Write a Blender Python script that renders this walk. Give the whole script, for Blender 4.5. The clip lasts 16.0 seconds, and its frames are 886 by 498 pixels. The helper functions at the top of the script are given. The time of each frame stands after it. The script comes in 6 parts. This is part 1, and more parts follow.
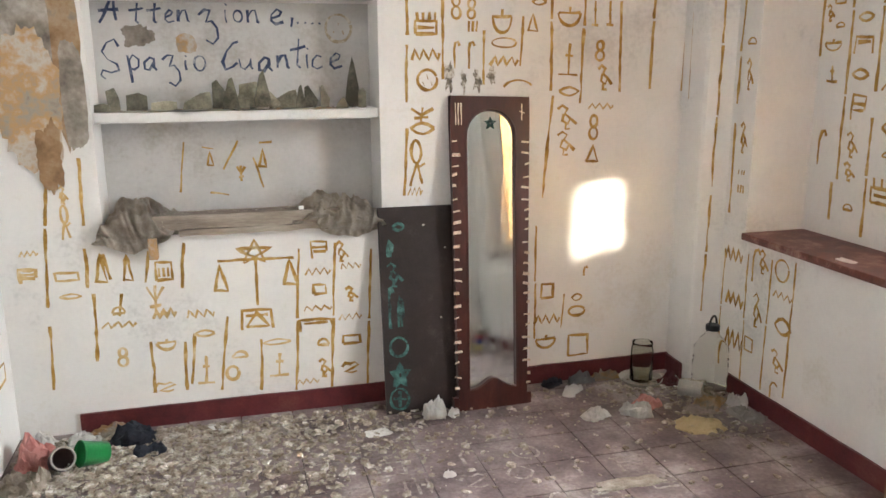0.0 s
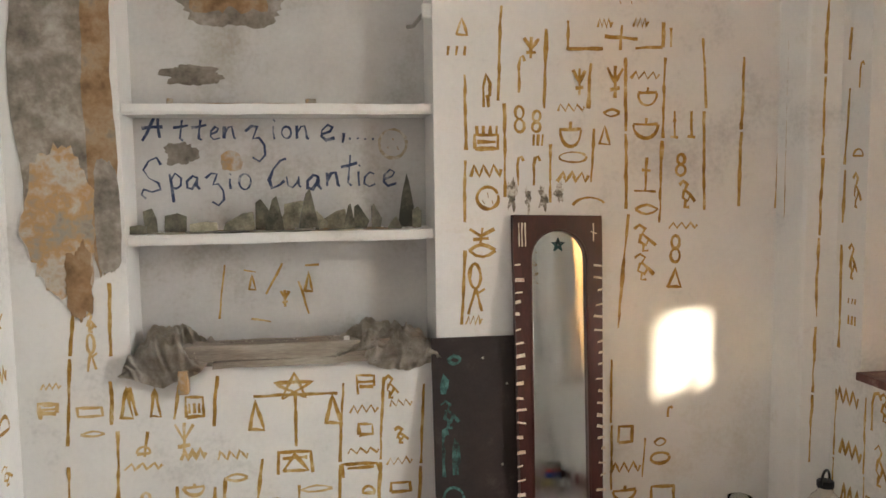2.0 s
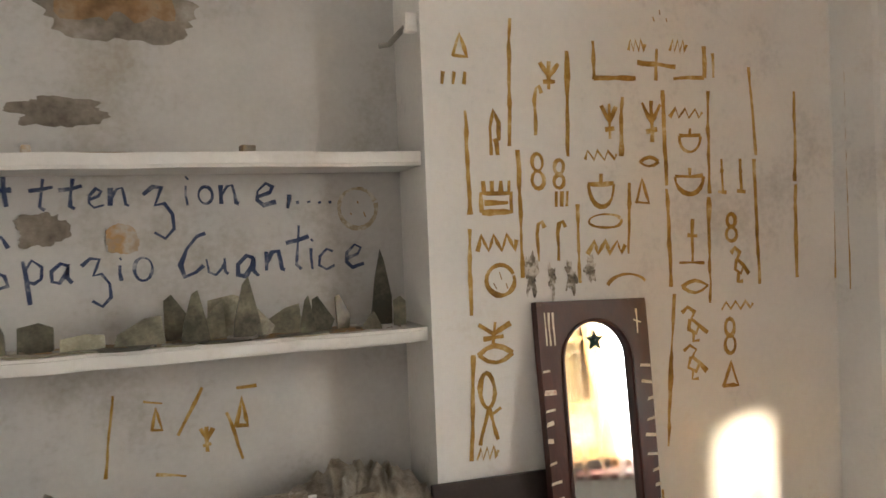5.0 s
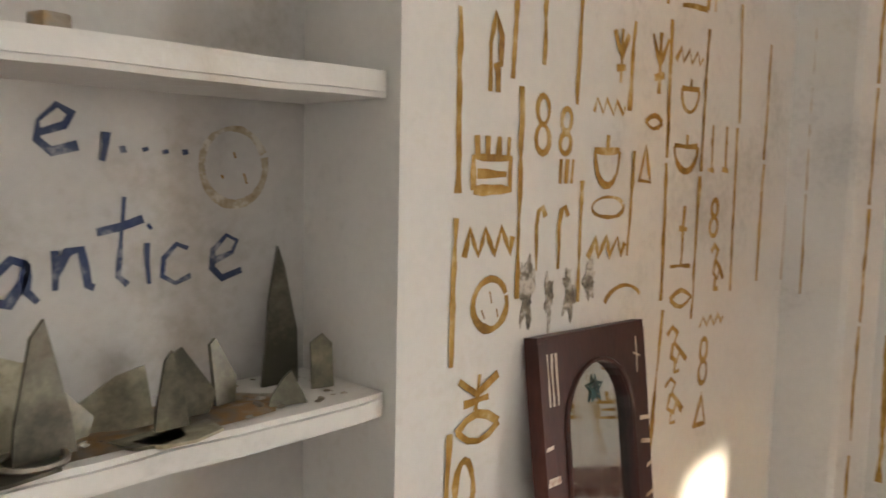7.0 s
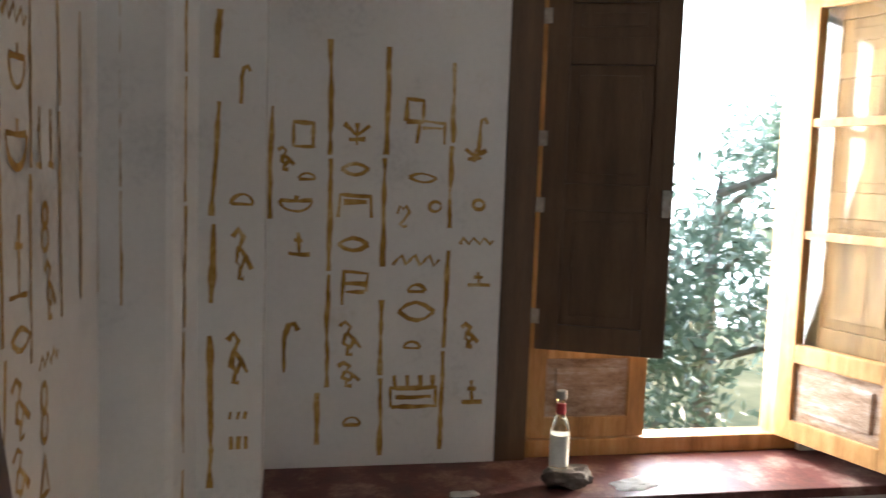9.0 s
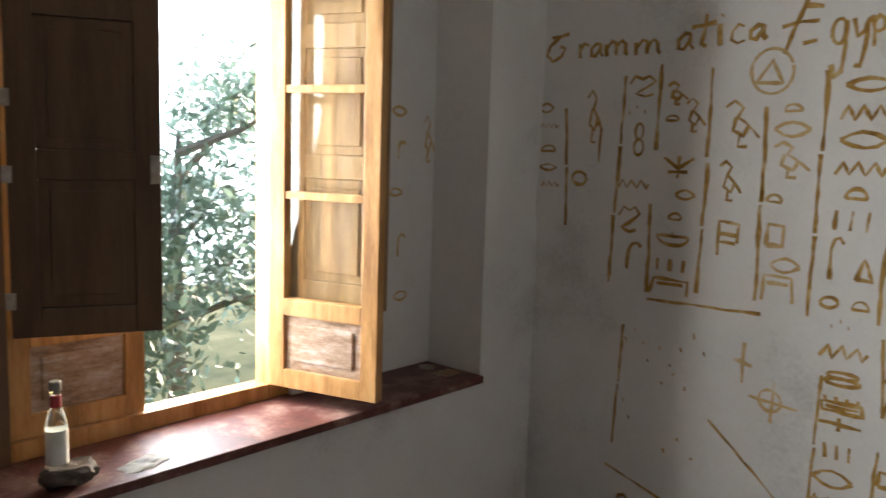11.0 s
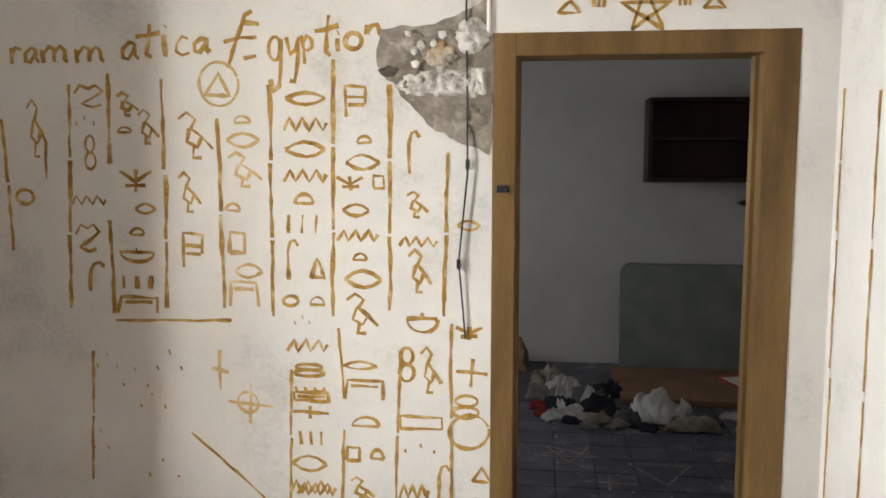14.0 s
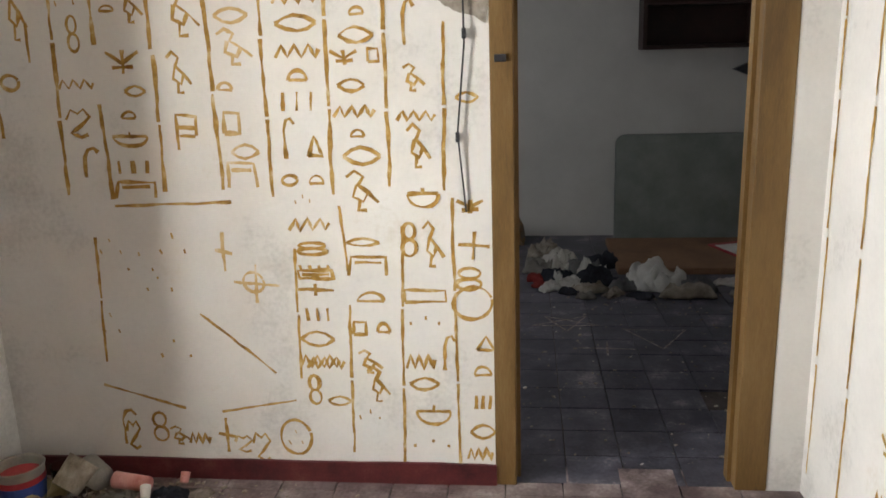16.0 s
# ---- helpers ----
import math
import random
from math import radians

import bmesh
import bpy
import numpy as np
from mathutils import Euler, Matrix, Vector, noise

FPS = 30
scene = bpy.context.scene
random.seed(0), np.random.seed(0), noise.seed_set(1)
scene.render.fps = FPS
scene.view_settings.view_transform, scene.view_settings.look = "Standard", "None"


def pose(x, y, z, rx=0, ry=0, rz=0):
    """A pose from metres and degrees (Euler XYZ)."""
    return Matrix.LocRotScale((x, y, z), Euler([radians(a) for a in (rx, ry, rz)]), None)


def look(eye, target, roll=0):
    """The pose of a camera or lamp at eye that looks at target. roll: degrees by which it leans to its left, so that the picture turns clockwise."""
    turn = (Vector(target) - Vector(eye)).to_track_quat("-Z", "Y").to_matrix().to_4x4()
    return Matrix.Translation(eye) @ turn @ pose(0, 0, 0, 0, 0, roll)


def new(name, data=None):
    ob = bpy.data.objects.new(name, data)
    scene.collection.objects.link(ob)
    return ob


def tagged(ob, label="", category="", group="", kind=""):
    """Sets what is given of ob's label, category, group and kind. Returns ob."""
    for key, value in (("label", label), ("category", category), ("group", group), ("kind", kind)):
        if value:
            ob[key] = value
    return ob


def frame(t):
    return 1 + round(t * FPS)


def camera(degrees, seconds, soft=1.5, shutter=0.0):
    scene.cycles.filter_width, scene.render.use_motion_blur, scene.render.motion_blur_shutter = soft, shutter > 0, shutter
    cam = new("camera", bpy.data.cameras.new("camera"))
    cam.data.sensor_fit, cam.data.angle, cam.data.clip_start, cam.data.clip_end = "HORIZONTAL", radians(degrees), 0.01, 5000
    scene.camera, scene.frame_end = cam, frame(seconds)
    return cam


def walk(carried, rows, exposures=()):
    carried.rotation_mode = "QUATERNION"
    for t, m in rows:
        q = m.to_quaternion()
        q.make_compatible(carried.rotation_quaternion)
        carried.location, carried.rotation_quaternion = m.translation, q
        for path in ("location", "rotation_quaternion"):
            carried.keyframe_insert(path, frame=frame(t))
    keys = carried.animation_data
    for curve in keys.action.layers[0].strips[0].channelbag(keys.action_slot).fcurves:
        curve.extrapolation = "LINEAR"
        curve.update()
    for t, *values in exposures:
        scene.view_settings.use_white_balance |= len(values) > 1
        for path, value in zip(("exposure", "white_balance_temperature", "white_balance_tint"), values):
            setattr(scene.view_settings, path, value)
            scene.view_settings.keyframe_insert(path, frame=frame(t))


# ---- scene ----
cam = camera(57.2, 16.0, shutter=0.3)
PATH = [
    (0, (0.655, 3.705, 1.472), (1.548, 7.050, 0.670), -0.3),
    (0.5, (0.680, 3.765, 1.460), (1.480, 7.050, 0.783), -0.1),
    (1, (0.775, 3.857, 1.474), (1.353, 7.050, 0.928), 0.1),
    (1.5, (0.82, 3.932, 1.492), (1.105, 5.895, 1.236), -0.3),
    (2, (0.799, 4.046, 1.492), (1.133, 6.009, 1.305), -0.7),
    (2.5, (0.749, 4.174, 1.523), (1.15, 6.127, 1.367), -0.6),
    (3, (0.681, 4.286, 1.536), (1.138, 6.231, 1.44), -0.7),
    (3.5, (0.629, 4.384, 1.527), (1.123, 6.321, 1.478), -1.0),
    (3.7, (0.629, 4.429, 1.526), (1.124, 6.366, 1.478), -1.2),
    (6, (0.527, 5.64, 1.552), (1.502, 7.385, 1.489), -0.8),
    (6.5, (0.544, 5.918, 1.589), (1.686, 7.556, 1.474), 1.0),
    (7, (0.496, 6.196, 1.615), (1.925, 7.581, 1.413), 1.2),
    (7.5, (0.5, 6.362, 1.626), (2.226, 7.345, 1.389), 2.0),
    (8, (0.563, 6.479, 1.625), (2.474, 7.032, 1.419), 1.1),
    (8.5, (0.645, 6.546, 1.624), (2.632, 6.653, 1.424), 1.6),
    (9, (0.722, 6.626, 1.634), (2.676, 6.246, 1.443), 2.0),
    (9.2, (0.749, 6.682, 1.62), (2.661, 6.122, 1.438), 1.8),
    (11.3, (0.814, 6.7, 1.658), (1.995, 5.104, 1.415), 2.0),
    (11.5, (0.819, 6.694, 1.663), (1.895, 5.024, 1.432), 2.1),
    (12, (0.806, 6.676, 1.662), (1.644, 4.87, 1.464), 2.3),
    (12.5, (0.791, 6.664, 1.669), (1.43, 4.777, 1.489), 2.4),
    (13, (0.774, 6.659, 1.659), (1.227, 4.717, 1.498), 1.8),
    (13.5, (0.77, 6.656, 1.667), (1.078, 4.686, 1.5), 1.0),
    (14, (0.751, 6.64, 1.656), (0.977, 4.664, 1.452), 0.1),
    (14.5, (0.769, 6.65, 1.661), (0.94, 4.677, 1.383), -0.4),
    (15, (0.756, 6.634, 1.675), (0.919, 4.674, 1.314), -1.0),
    (15.5, (0.765, 6.623, 1.684), (0.945, 4.678, 1.251), -1.3),
    (16, (0.782, 6.641, 1.632), (0.986, 4.713, 1.14), -1.8),
]
# exposure of the walk: the picture darkens while the bright window is in view
EXPOSURES = [(0, 3.15, 6150, 10), (1.5, 2.8, 6350, 10), (2.5, 2.5, 6600, 10), (3.5, 2.25, 6700, 10), (6, 2.45, 6700, 10), (7.5, 2.55, 6550, 10), (8.5, 2.35, 6350, 10), (9.0, 1.5, 6000, 10), (9.2, 1.4, 5950, 10), (11.3, 1.2, 6300, 10), (12.0, 1.65, 6500, 10), (13.2, 2.25, 6550, 10), (14.5, 2.45, 6550, 10), (16, 2.45, 6550, 10)]
walk(cam, [(t, look(eye, target, roll)) for t, eye, target, roll in PATH], EXPOSURES)

# ---------------------------------------------------------------- light
BACK, DOORY, RIGHT, LEFT, RECESS, SILL, CEIL = 7.045, 3.865, 2.80, -0.21, 3.086, 0.745, 2.95
SUN_ELEV = radians(7.0)
SUN_DIR = Vector((-0.48, 1.0, 0)).normalized() * math.cos(SUN_ELEV) + Vector((0, 0, -math.sin(SUN_ELEV)))
world = bpy.data.worlds.new("sky")
scene.world = world
world.use_nodes = True
wn = world.node_tree.nodes
sky = wn.new("ShaderNodeTexSky")
sky.sky_type, sky.sun_disc = "NISHITA", False
sky.sun_elevation = SUN_ELEV
sky.sun_rotation = math.atan2(-SUN_DIR.x, -SUN_DIR.y)
world.node_tree.links.new(sky.outputs[0], wn["Background"].inputs[0])
wn["Background"].inputs[1].default_value = 0.15
sun = new("sun", bpy.data.lights.new("sun", "SUN"))
sun.data.energy, sun.data.angle, sun.data.color = 5.0, radians(4.0), (1.0, 0.86, 0.66)
sun.matrix_world = look((8, -3, 6), Vector((8, -3, 6)) + SUN_DIR)


def window_light(name, eye, target, w, h, energy, color):
    lamp = new(name, bpy.data.lights.new(name, "AREA"))
    lamp.data.shape, lamp.data.size, lamp.data.size_y = "RECTANGLE", w, h
    lamp.data.energy, lamp.data.color = energy, color
    lamp.matrix_world = look(eye, target)
    return lamp


# skylight through the open casement, and through the unseen window of the next room
window_light("window_skylight", (3.38, 5.70, 1.54), (2.38, 5.70, 1.31), 1.3, 1.42, 56, (1.0, 0.985, 0.965))
window_light("next_room_skylight", (2.74, 1.7, 1.6), (0.0, 2.6, 0.7), 1.1, 1.3, 6.0, (0.93, 0.96, 1.0))


# ---------------------------------------------------------------- materials
def material(name, stops, scale=6.0, rough=0.8, metal=0.0, bump=0.15, fine=120.0, detail=6.0, spec=0.35, stretch=(1, 1, 1), rand=0.0):
    """A noise-driven surface. stops: (position, colour) of the colour ramp."""
    m = bpy.data.materials.new(name)
    m.use_nodes = True
    nt = m.node_tree
    n, l = nt.nodes, nt.links
    b = n["Principled BSDF"]
    b.inputs["Metallic"].default_value = metal
    b.inputs["Specular IOR Level"].default_value = spec
    tc = n.new("ShaderNodeTexCoord")
    mp = n.new("ShaderNodeMapping")
    mp.inputs["Scale"].default_value = stretch
    geo = n.new("ShaderNodeNewGeometry")
    l.new(geo.outputs["Position"], mp.inputs["Vector"])
    big = n.new("ShaderNodeTexNoise")
    big.inputs["Scale"].default_value, big.inputs["Detail"].default_value = scale, detail
    big.inputs["Roughness"].default_value = 0.62
    l.new(mp.outputs[0], big.inputs["Vector"])
    small = n.new("ShaderNodeTexNoise")
    small.inputs["Scale"].default_value, small.inputs["Detail"].default_value = fine, 4.0
    l.new(mp.outputs[0], small.inputs["Vector"])
    mix = n.new("ShaderNodeMath")
    mix.operation = "MULTIPLY_ADD"
    mix.inputs[1].default_value = 0.25
    l.new(small.outputs[0], mix.inputs[0])
    sub = n.new("ShaderNodeMath")
    sub.operation = "ADD"
    sub.inputs[1].default_value = -0.125
    l.new(big.outputs[0], sub.inputs[0])
    l.new(sub.outputs[0], mix.inputs[2])
    fac = mix.outputs[0]
    if rand:
        info = n.new("ShaderNodeObjectInfo")
        isl = n.new("ShaderNodeMath")
        isl.operation = "MULTIPLY_ADD"
        isl.inputs[1].default_value = rand
        l.new(info.outputs["Random"], isl.inputs[0])
        l.new(fac, isl.inputs[2])
        s2 = n.new("ShaderNodeMath")
        s2.inputs[1].default_value = -rand / 2
        l.new(isl.outputs[0], s2.inputs[0])
        fac = s2.outputs[0]
    ramp = n.new("ShaderNodeValToRGB")
    els = ramp.color_ramp.elements
    while len(els) < len(stops):
        els.new(0.5)
    for e, (p, c) in zip(els, stops):
        e.position, e.color = p, (*c, 1)
    l.new(fac, ramp.inputs[0])
    l.new(ramp.outputs[0], b.inputs["Base Color"])
    rr = n.new("ShaderNodeMapRange")
    rr.inputs["To Min"].default_value, rr.inputs["To Max"].default_value = max(0.02, rough - 0.15), min(1, rough + 0.12)
    l.new(big.outputs[0], rr.inputs["Value"])
    l.new(rr.outputs[0], b.inputs["Roughness"])
    if bump:
        bp = n.new("ShaderNodeBump")
        bp.inputs["Strength"].default_value, bp.inputs["Distance"].default_value = bump, 0.01
        l.new(mix.outputs[0], bp.inputs["Height"])
        l.new(bp.outputs[0], b.inputs["Normal"])
    m["tail"] = fac.node.name
    return m


def W(v):
    return (v, v * 0.975, v * 0.93)


M_PLASTER = material("white_plaster", [(0.25, W(0.50)), (0.42, W(0.66)), (0.6, W(0.71)), (0.8, (0.60, 0.56, 0.49))], 2.2, 0.85, bump=0.12, fine=60)
# darker than the wall plaster: the niche's shade is put into the colour
M_NICHE = material("dusty_shaded_niche_plaster", [(0.25, (0.36, 0.33, 0.28)), (0.45, W(0.50)), (0.7, W(0.58))], 3.0, 0.9, bump=0.15, fine=60)
M_CEIL = material("ceiling_plaster", [(0.3, W(0.70)), (0.7, W(0.80))], 1.5, 0.9)
M_BARE = material("bare_render", [(0.25, (0.16, 0.11, 0.07)), (0.40, (0.30, 0.27, 0.22)), (0.5, (0.42, 0.26, 0.12)), (0.6, (0.45, 0.41, 0.35)), (0.75, (0.34, 0.21, 0.10))], 5.0, 0.95, bump=0.6, fine=45)
M_BARE_GREY = material("grey_render", [(0.3, (0.12, 0.10, 0.08)), (0.5, (0.25, 0.22, 0.18)), (0.7, (0.42, 0.38, 0.33))], 9.0, 0.95, bump=0.7, fine=45)
M_BARE_ORANGE = material("ochre_render", [(0.3, (0.16, 0.095, 0.045)), (0.45, (0.27, 0.165, 0.085)), (0.58, (0.33, 0.24, 0.15)), (0.7, (0.22, 0.19, 0.15))], 9.0, 0.95, bump=0.6, fine=45)
M_GYPSUM = material("broken_gypsum", [(0.35, (0.30, 0.27, 0.23)), (0.5, (0.62, 0.60, 0.56)), (0.7, (0.74, 0.72, 0.68))], 12, 0.95, bump=0.9, fine=50)
M_BASE = material("oxblood_skirting_paint", [(0.3, (0.05, 0.010, 0.012)), (0.55, (0.105, 0.020, 0.022)), (0.8, (0.16, 0.06, 0.05))], 7, 0.55, bump=0.15)
M_SILL = material("oxblood_sill_paint", [(0.3, (0.05, 0.016, 0.013)), (0.5, (0.12, 0.040, 0.032)), (0.72, (0.30, 0.20, 0.16))], 9, 0.5, bump=0.2)
M_OCHRE = material("ochre_brush_paint", [(0.30, (0.20, 0.10, 0.012)), (0.46, (0.35, 0.195, 0.035)), (0.58, (0.47, 0.30, 0.09)), (0.70, (0.62, 0.50, 0.30))], 16, 0.75, bump=0.1, fine=90)
M_OCHRE_PALE = material("faded_ochre_paint", [(0.30, (0.44, 0.27, 0.09)), (0.55, (0.58, 0.42, 0.20)), (0.72, (0.70, 0.62, 0.48))], 18, 0.8, bump=0.1, fine=90)
M_FAINT = material("dry_brush_grey_ochre", [(0.30, (0.30, 0.22, 0.12)), (0.50, (0.44, 0.38, 0.28)), (0.60, (0.58, 0.55, 0.48))], 40, 0.8, bump=0.1, fine=120)
M_CHALK = material("worn_floor_paint", [(0.36, (0.16, 0.12, 0.11)), (0.55, (0.34, 0.30, 0.27)), (0.7, (0.52, 0.48, 0.44))], 30, 0.8, bump=0.1, fine=110)
M_BLUE = material("dark_blue_paint", [(0.35, (0.015, 0.03, 0.10)), (0.55, (0.06, 0.08, 0.14)), (0.72, (0.36, 0.36, 0.38))], 22, 0.7, bump=0.1)
M_SOOT = material("soot_smear", [(0.30, (0.04, 0.036, 0.03)), (0.48, (0.22, 0.19, 0.15)), (0.60, (0.55, 0.51, 0.45))], 34, 0.9, fine=140)
M_FRAME = material("mahogany_varnish", [(0.3, (0.022, 0.006, 0.005)), (0.55, (0.055, 0.014, 0.010)), (0.8, (0.10, 0.03, 0.022))], 9, 0.35, bump=0.15, stretch=(1, 1, 0.25))
M_BOARD = material("black_brown_board", [(0.3, (0.012, 0.008, 0.007)), (0.6, (0.028, 0.018, 0.016)), (0.8, (0.06, 0.045, 0.04))], 7, 0.5, bump=0.1)
M_TEAL = material("teal_paint", [(0.36, (0.015, 0.02, 0.02)), (0.50, (0.035, 0.10, 0.09)), (0.65, (0.09, 0.20, 0.185))], 20, 0.7)
M_CREAM = material("cream_paint", [(0.3, (0.45, 0.33, 0.22)), (0.55, (0.70, 0.62, 0.50)), (0.75, (0.45, 0.25, 0.18))], 25, 0.7)
M_TILE = material("stained_red_tile", [(0.26, (0.05, 0.035, 0.034)), (0.42, (0.12, 0.085, 0.085)), (0.55, (0.21, 0.165, 0.16)), (0.68, (0.36, 0.31, 0.29))], 4.5, 0.5, bump=0.2, fine=70, rand=0.08)
M_TILE2 = material("blue_grey_tile", [(0.26, (0.020, 0.020, 0.026)), (0.45, (0.055, 0.055, 0.072)), (0.6, (0.10, 0.095, 0.12)), (0.74, (0.28, 0.26, 0.26))], 5.0, 0.42, bump=0.2, fine=60, rand=0.10)
M_GROUT = material("dirty_bed_mortar", [(0.3, (0.05, 0.04, 0.036)), (0.7, (0.13, 0.11, 0.10))], 8, 0.95)
M_RUBBLE = material("plaster_rubble", [(0.28, (0.10, 0.075, 0.055)), (0.42, (0.22, 0.18, 0.14)), (0.56, (0.38, 0.34, 0.28)), (0.72, (0.70, 0.67, 0.62))], 24, 0.95, bump=0.4, fine=90)
M_DUST = material("grey_dust", [(0.3, (0.22, 0.18, 0.15)), (0.6, (0.36, 0.31, 0.27))], 15, 0.95, bump=0.5)
M_WOOD_GREY = material("dusty_grey_plank", [(0.3, (0.13, 0.10, 0.075)), (0.5, (0.26, 0.22, 0.175)), (0.7, (0.40, 0.36, 0.30))], 8, 0.9, bump=0.5, stretch=(0.25, 2, 2))
M_SACK = material("dusty_woven_cloth", [(0.3, (0.20, 0.165, 0.12)), (0.5, (0.40, 0.35, 0.285)), (0.7, (0.58, 0.53, 0.46))], 12, 0.95, bump=0.9, fine=300)
M_SHARD = material("green_glass_shard", [(0.25, (0.045, 0.043, 0.030)), (0.5, (0.145, 0.135, 0.095)), (0.7, (0.27, 0.25, 0.175)), (0.85, (0.45, 0.42, 0.31))], 16, 0.35, bump=0.1, rand=0.5)
M_WINWOOD = material("golden_oak_window", [(0.3, (0.24, 0.115, 0.035)), (0.5, (0.44, 0.23, 0.075)), (0.7, (0.55, 0.34, 0.15))], 7, 0.5, bump=0.2, stretch=(3, 3, 0.4), fine=90)
M_WINWORN = material("weathered_oak_panel", [(0.3, (0.20, 0.12, 0.07)), (0.5, (0.36, 0.25, 0.17)), (0.7, (0.52, 0.44, 0.38))], 12, 0.75, bump=0.5, stretch=(1, 1, 3))
# one shutter wood twice: dark for the backlit side, paler for the lit leaf
M_SHUT_SHADED = material("shaded_shutter_wood", [(0.3, (0.075, 0.042, 0.022)), (0.7, (0.145, 0.085, 0.046))], 7, 0.5, bump=0.2, stretch=(3, 3, 0.4))
M_SHUT_LIT = material("lit_shutter_wood", [(0.3, (0.17, 0.095, 0.038)), (0.7, (0.32, 0.20, 0.085))], 7, 0.5, bump=0.2, stretch=(3, 3, 0.4))
M_DOORWOOD = material("brown_door_frame_paint", [(0.3, (0.09, 0.050, 0.016)), (0.55, (0.16, 0.092, 0.030)), (0.8, (0.22, 0.14, 0.06))], 5, 0.55, bump=0.2, stretch=(2, 2, 0.3))
M_PANEL = material("grey_green_foam", [(0.3, (0.17, 0.19, 0.175)), (0.7, (0.26, 0.28, 0.26))], 5, 0.9, bump=0.2)
M_CARD = material("brown_cardboard", [(0.3, (0.15, 0.085, 0.05)), (0.7, (0.24, 0.14, 0.085))], 4, 0.85)
M_DARKWOOD = material("dark_cabinet_wood", [(0.3, (0.018, 0.008, 0.007)), (0.7, (0.045, 0.018, 0.016))], 5, 0.45)
M_WHITECLOTH = material("white_fabric", [(0.3, (0.45, 0.42, 0.38)), (0.6, (0.68, 0.66, 0.62))], 9, 0.95, bump=0.3)
M_GREYCLOTH = material("grey_fabric", [(0.3, (0.10, 0.10, 0.11)), (0.6, (0.22, 0.22, 0.22))], 9, 0.95, bump=0.3)
M_DARKCLOTH = material("dark_fabric", [(0.3, (0.012, 0.013, 0.018)), (0.6, (0.04, 0.045, 0.06))], 9, 0.95, bump=0.3)
M_REDCLOTH = material("red_fabric", [(0.3, (0.25, 0.03, 0.03)), (0.7, (0.42, 0.08, 0.07))], 9, 0.9)
M_PAPER = material("white_paper", [(0.3, (0.62, 0.60, 0.56)), (0.6, (0.80, 0.79, 0.76))], 8, 0.85, bump=0.2)
M_YELLOW = material("yellowed_paper", [(0.3, (0.50, 0.40, 0.20)), (0.6, (0.66, 0.56, 0.34))], 8, 0.9, bump=0.2)
M_PINK = material("pink_plastic", [(0.3, (0.50, 0.16, 0.14)), (0.6, (0.68, 0.34, 0.30))], 14, 0.6)
M_GREENP = material("green_plastic", [(0.3, (0.01, 0.12, 0.035)), (0.6, (0.02, 0.22, 0.06))], 6, 0.35)
M_BLACKP = material("black_plastic", [(0.3, (0.01, 0.01, 0.012)), (0.6, (0.03, 0.03, 0.035))], 6, 0.4)
M_GREYP = material("grey_plastic", [(0.3, (0.20, 0.19, 0.17)), (0.6, (0.34, 0.32, 0.28))], 6, 0.6)
M_BLUEP = material("blue_label", [(0.3, (0.02, 0.05, 0.22)), (0.7, (0.05, 0.10, 0.38))], 9, 0.45)
M_REDP = material("red_label", [(0.3, (0.30, 0.02, 0.03)), (0.7, (0.50, 0.06, 0.07))], 9, 0.45)
M_METAL = material("tarnished_metal", [(0.3, (0.25, 0.22, 0.18)), (0.7, (0.50, 0.47, 0.42))], 20, 0.4, metal=1.0)
M_LABEL = material("worn_bottle_label", [(0.3, (0.55, 0.55, 0.50)), (0.6, (0.75, 0.75, 0.70))], 20, 0.7)
M_STONE = material("dark_stone", [(0.3, (0.05, 0.04, 0.035)), (0.7, (0.16, 0.13, 0.11))], 20, 0.9, bump=0.5)
M_OUTWALL = material("outer_render", [(0.3, (0.40, 0.34, 0.26)), (0.7, (0.55, 0.48, 0.38))], 3, 0.95)
M_LEAF = material("tree_foliage", [(0.3, (0.07, 0.115, 0.075)), (0.55, (0.10, 0.165, 0.11)), (0.75, (0.14, 0.21, 0.15))], 1.6, 0.6)
M_LEAF.node_tree.nodes["Principled BSDF"].inputs["Transmission Weight"].default_value = 0.45
M_BARK = material("tree_bark", [(0.3, (0.16, 0.14, 0.12)), (0.7, (0.30, 0.26, 0.22))], 6, 0.95, bump=0.6)
M_GROUND = material("dry_grass_ground", [(0.3, (0.10, 0.10, 0.04)), (0.55, (0.22, 0.19, 0.09)), (0.75, (0.34, 0.28, 0.16))], 0.8, 0.95)


def glass(name, color, rough=0.02, ior=1.45):
    m = bpy.data.materials.new(name)
    m.use_nodes = True
    b = m.node_tree.nodes["Principled BSDF"]
    b.inputs["Base Color"].default_value = (*color, 1)
    b.inputs["Transmission Weight"].default_value = 1.0
    b.inputs["Roughness"].default_value = rough
    b.inputs["IOR"].default_value = ior
    return m


M_GLASS = glass("window_glass", (0.93, 0.95, 0.90))
M_BOTTLE = glass("clear_bottle_glass", (0.85, 0.93, 0.88), 0.06)
M_JAR = glass("dusty_jar_glass", (0.86, 0.86, 0.80), 0.10, 1.12)
M_PET = glass("dusty_clear_plastic", (0.93, 0.93, 0.90), 0.08, 1.06)
M_MIRROR = bpy.data.materials.new("silvered_mirror")
M_MIRROR.use_nodes = True
_n, _l = M_MIRROR.node_tree.nodes, M_MIRROR.node_tree.links
_b = _n["Principled BSDF"]
_b.inputs["Metallic"].default_value = 1.0
_b.inputs["Base Color"].default_value = (0.80, 0.84, 0.82, 1)
_t = _n.new("ShaderNodeTexNoise")
_t.inputs["Scale"].default_value = 5
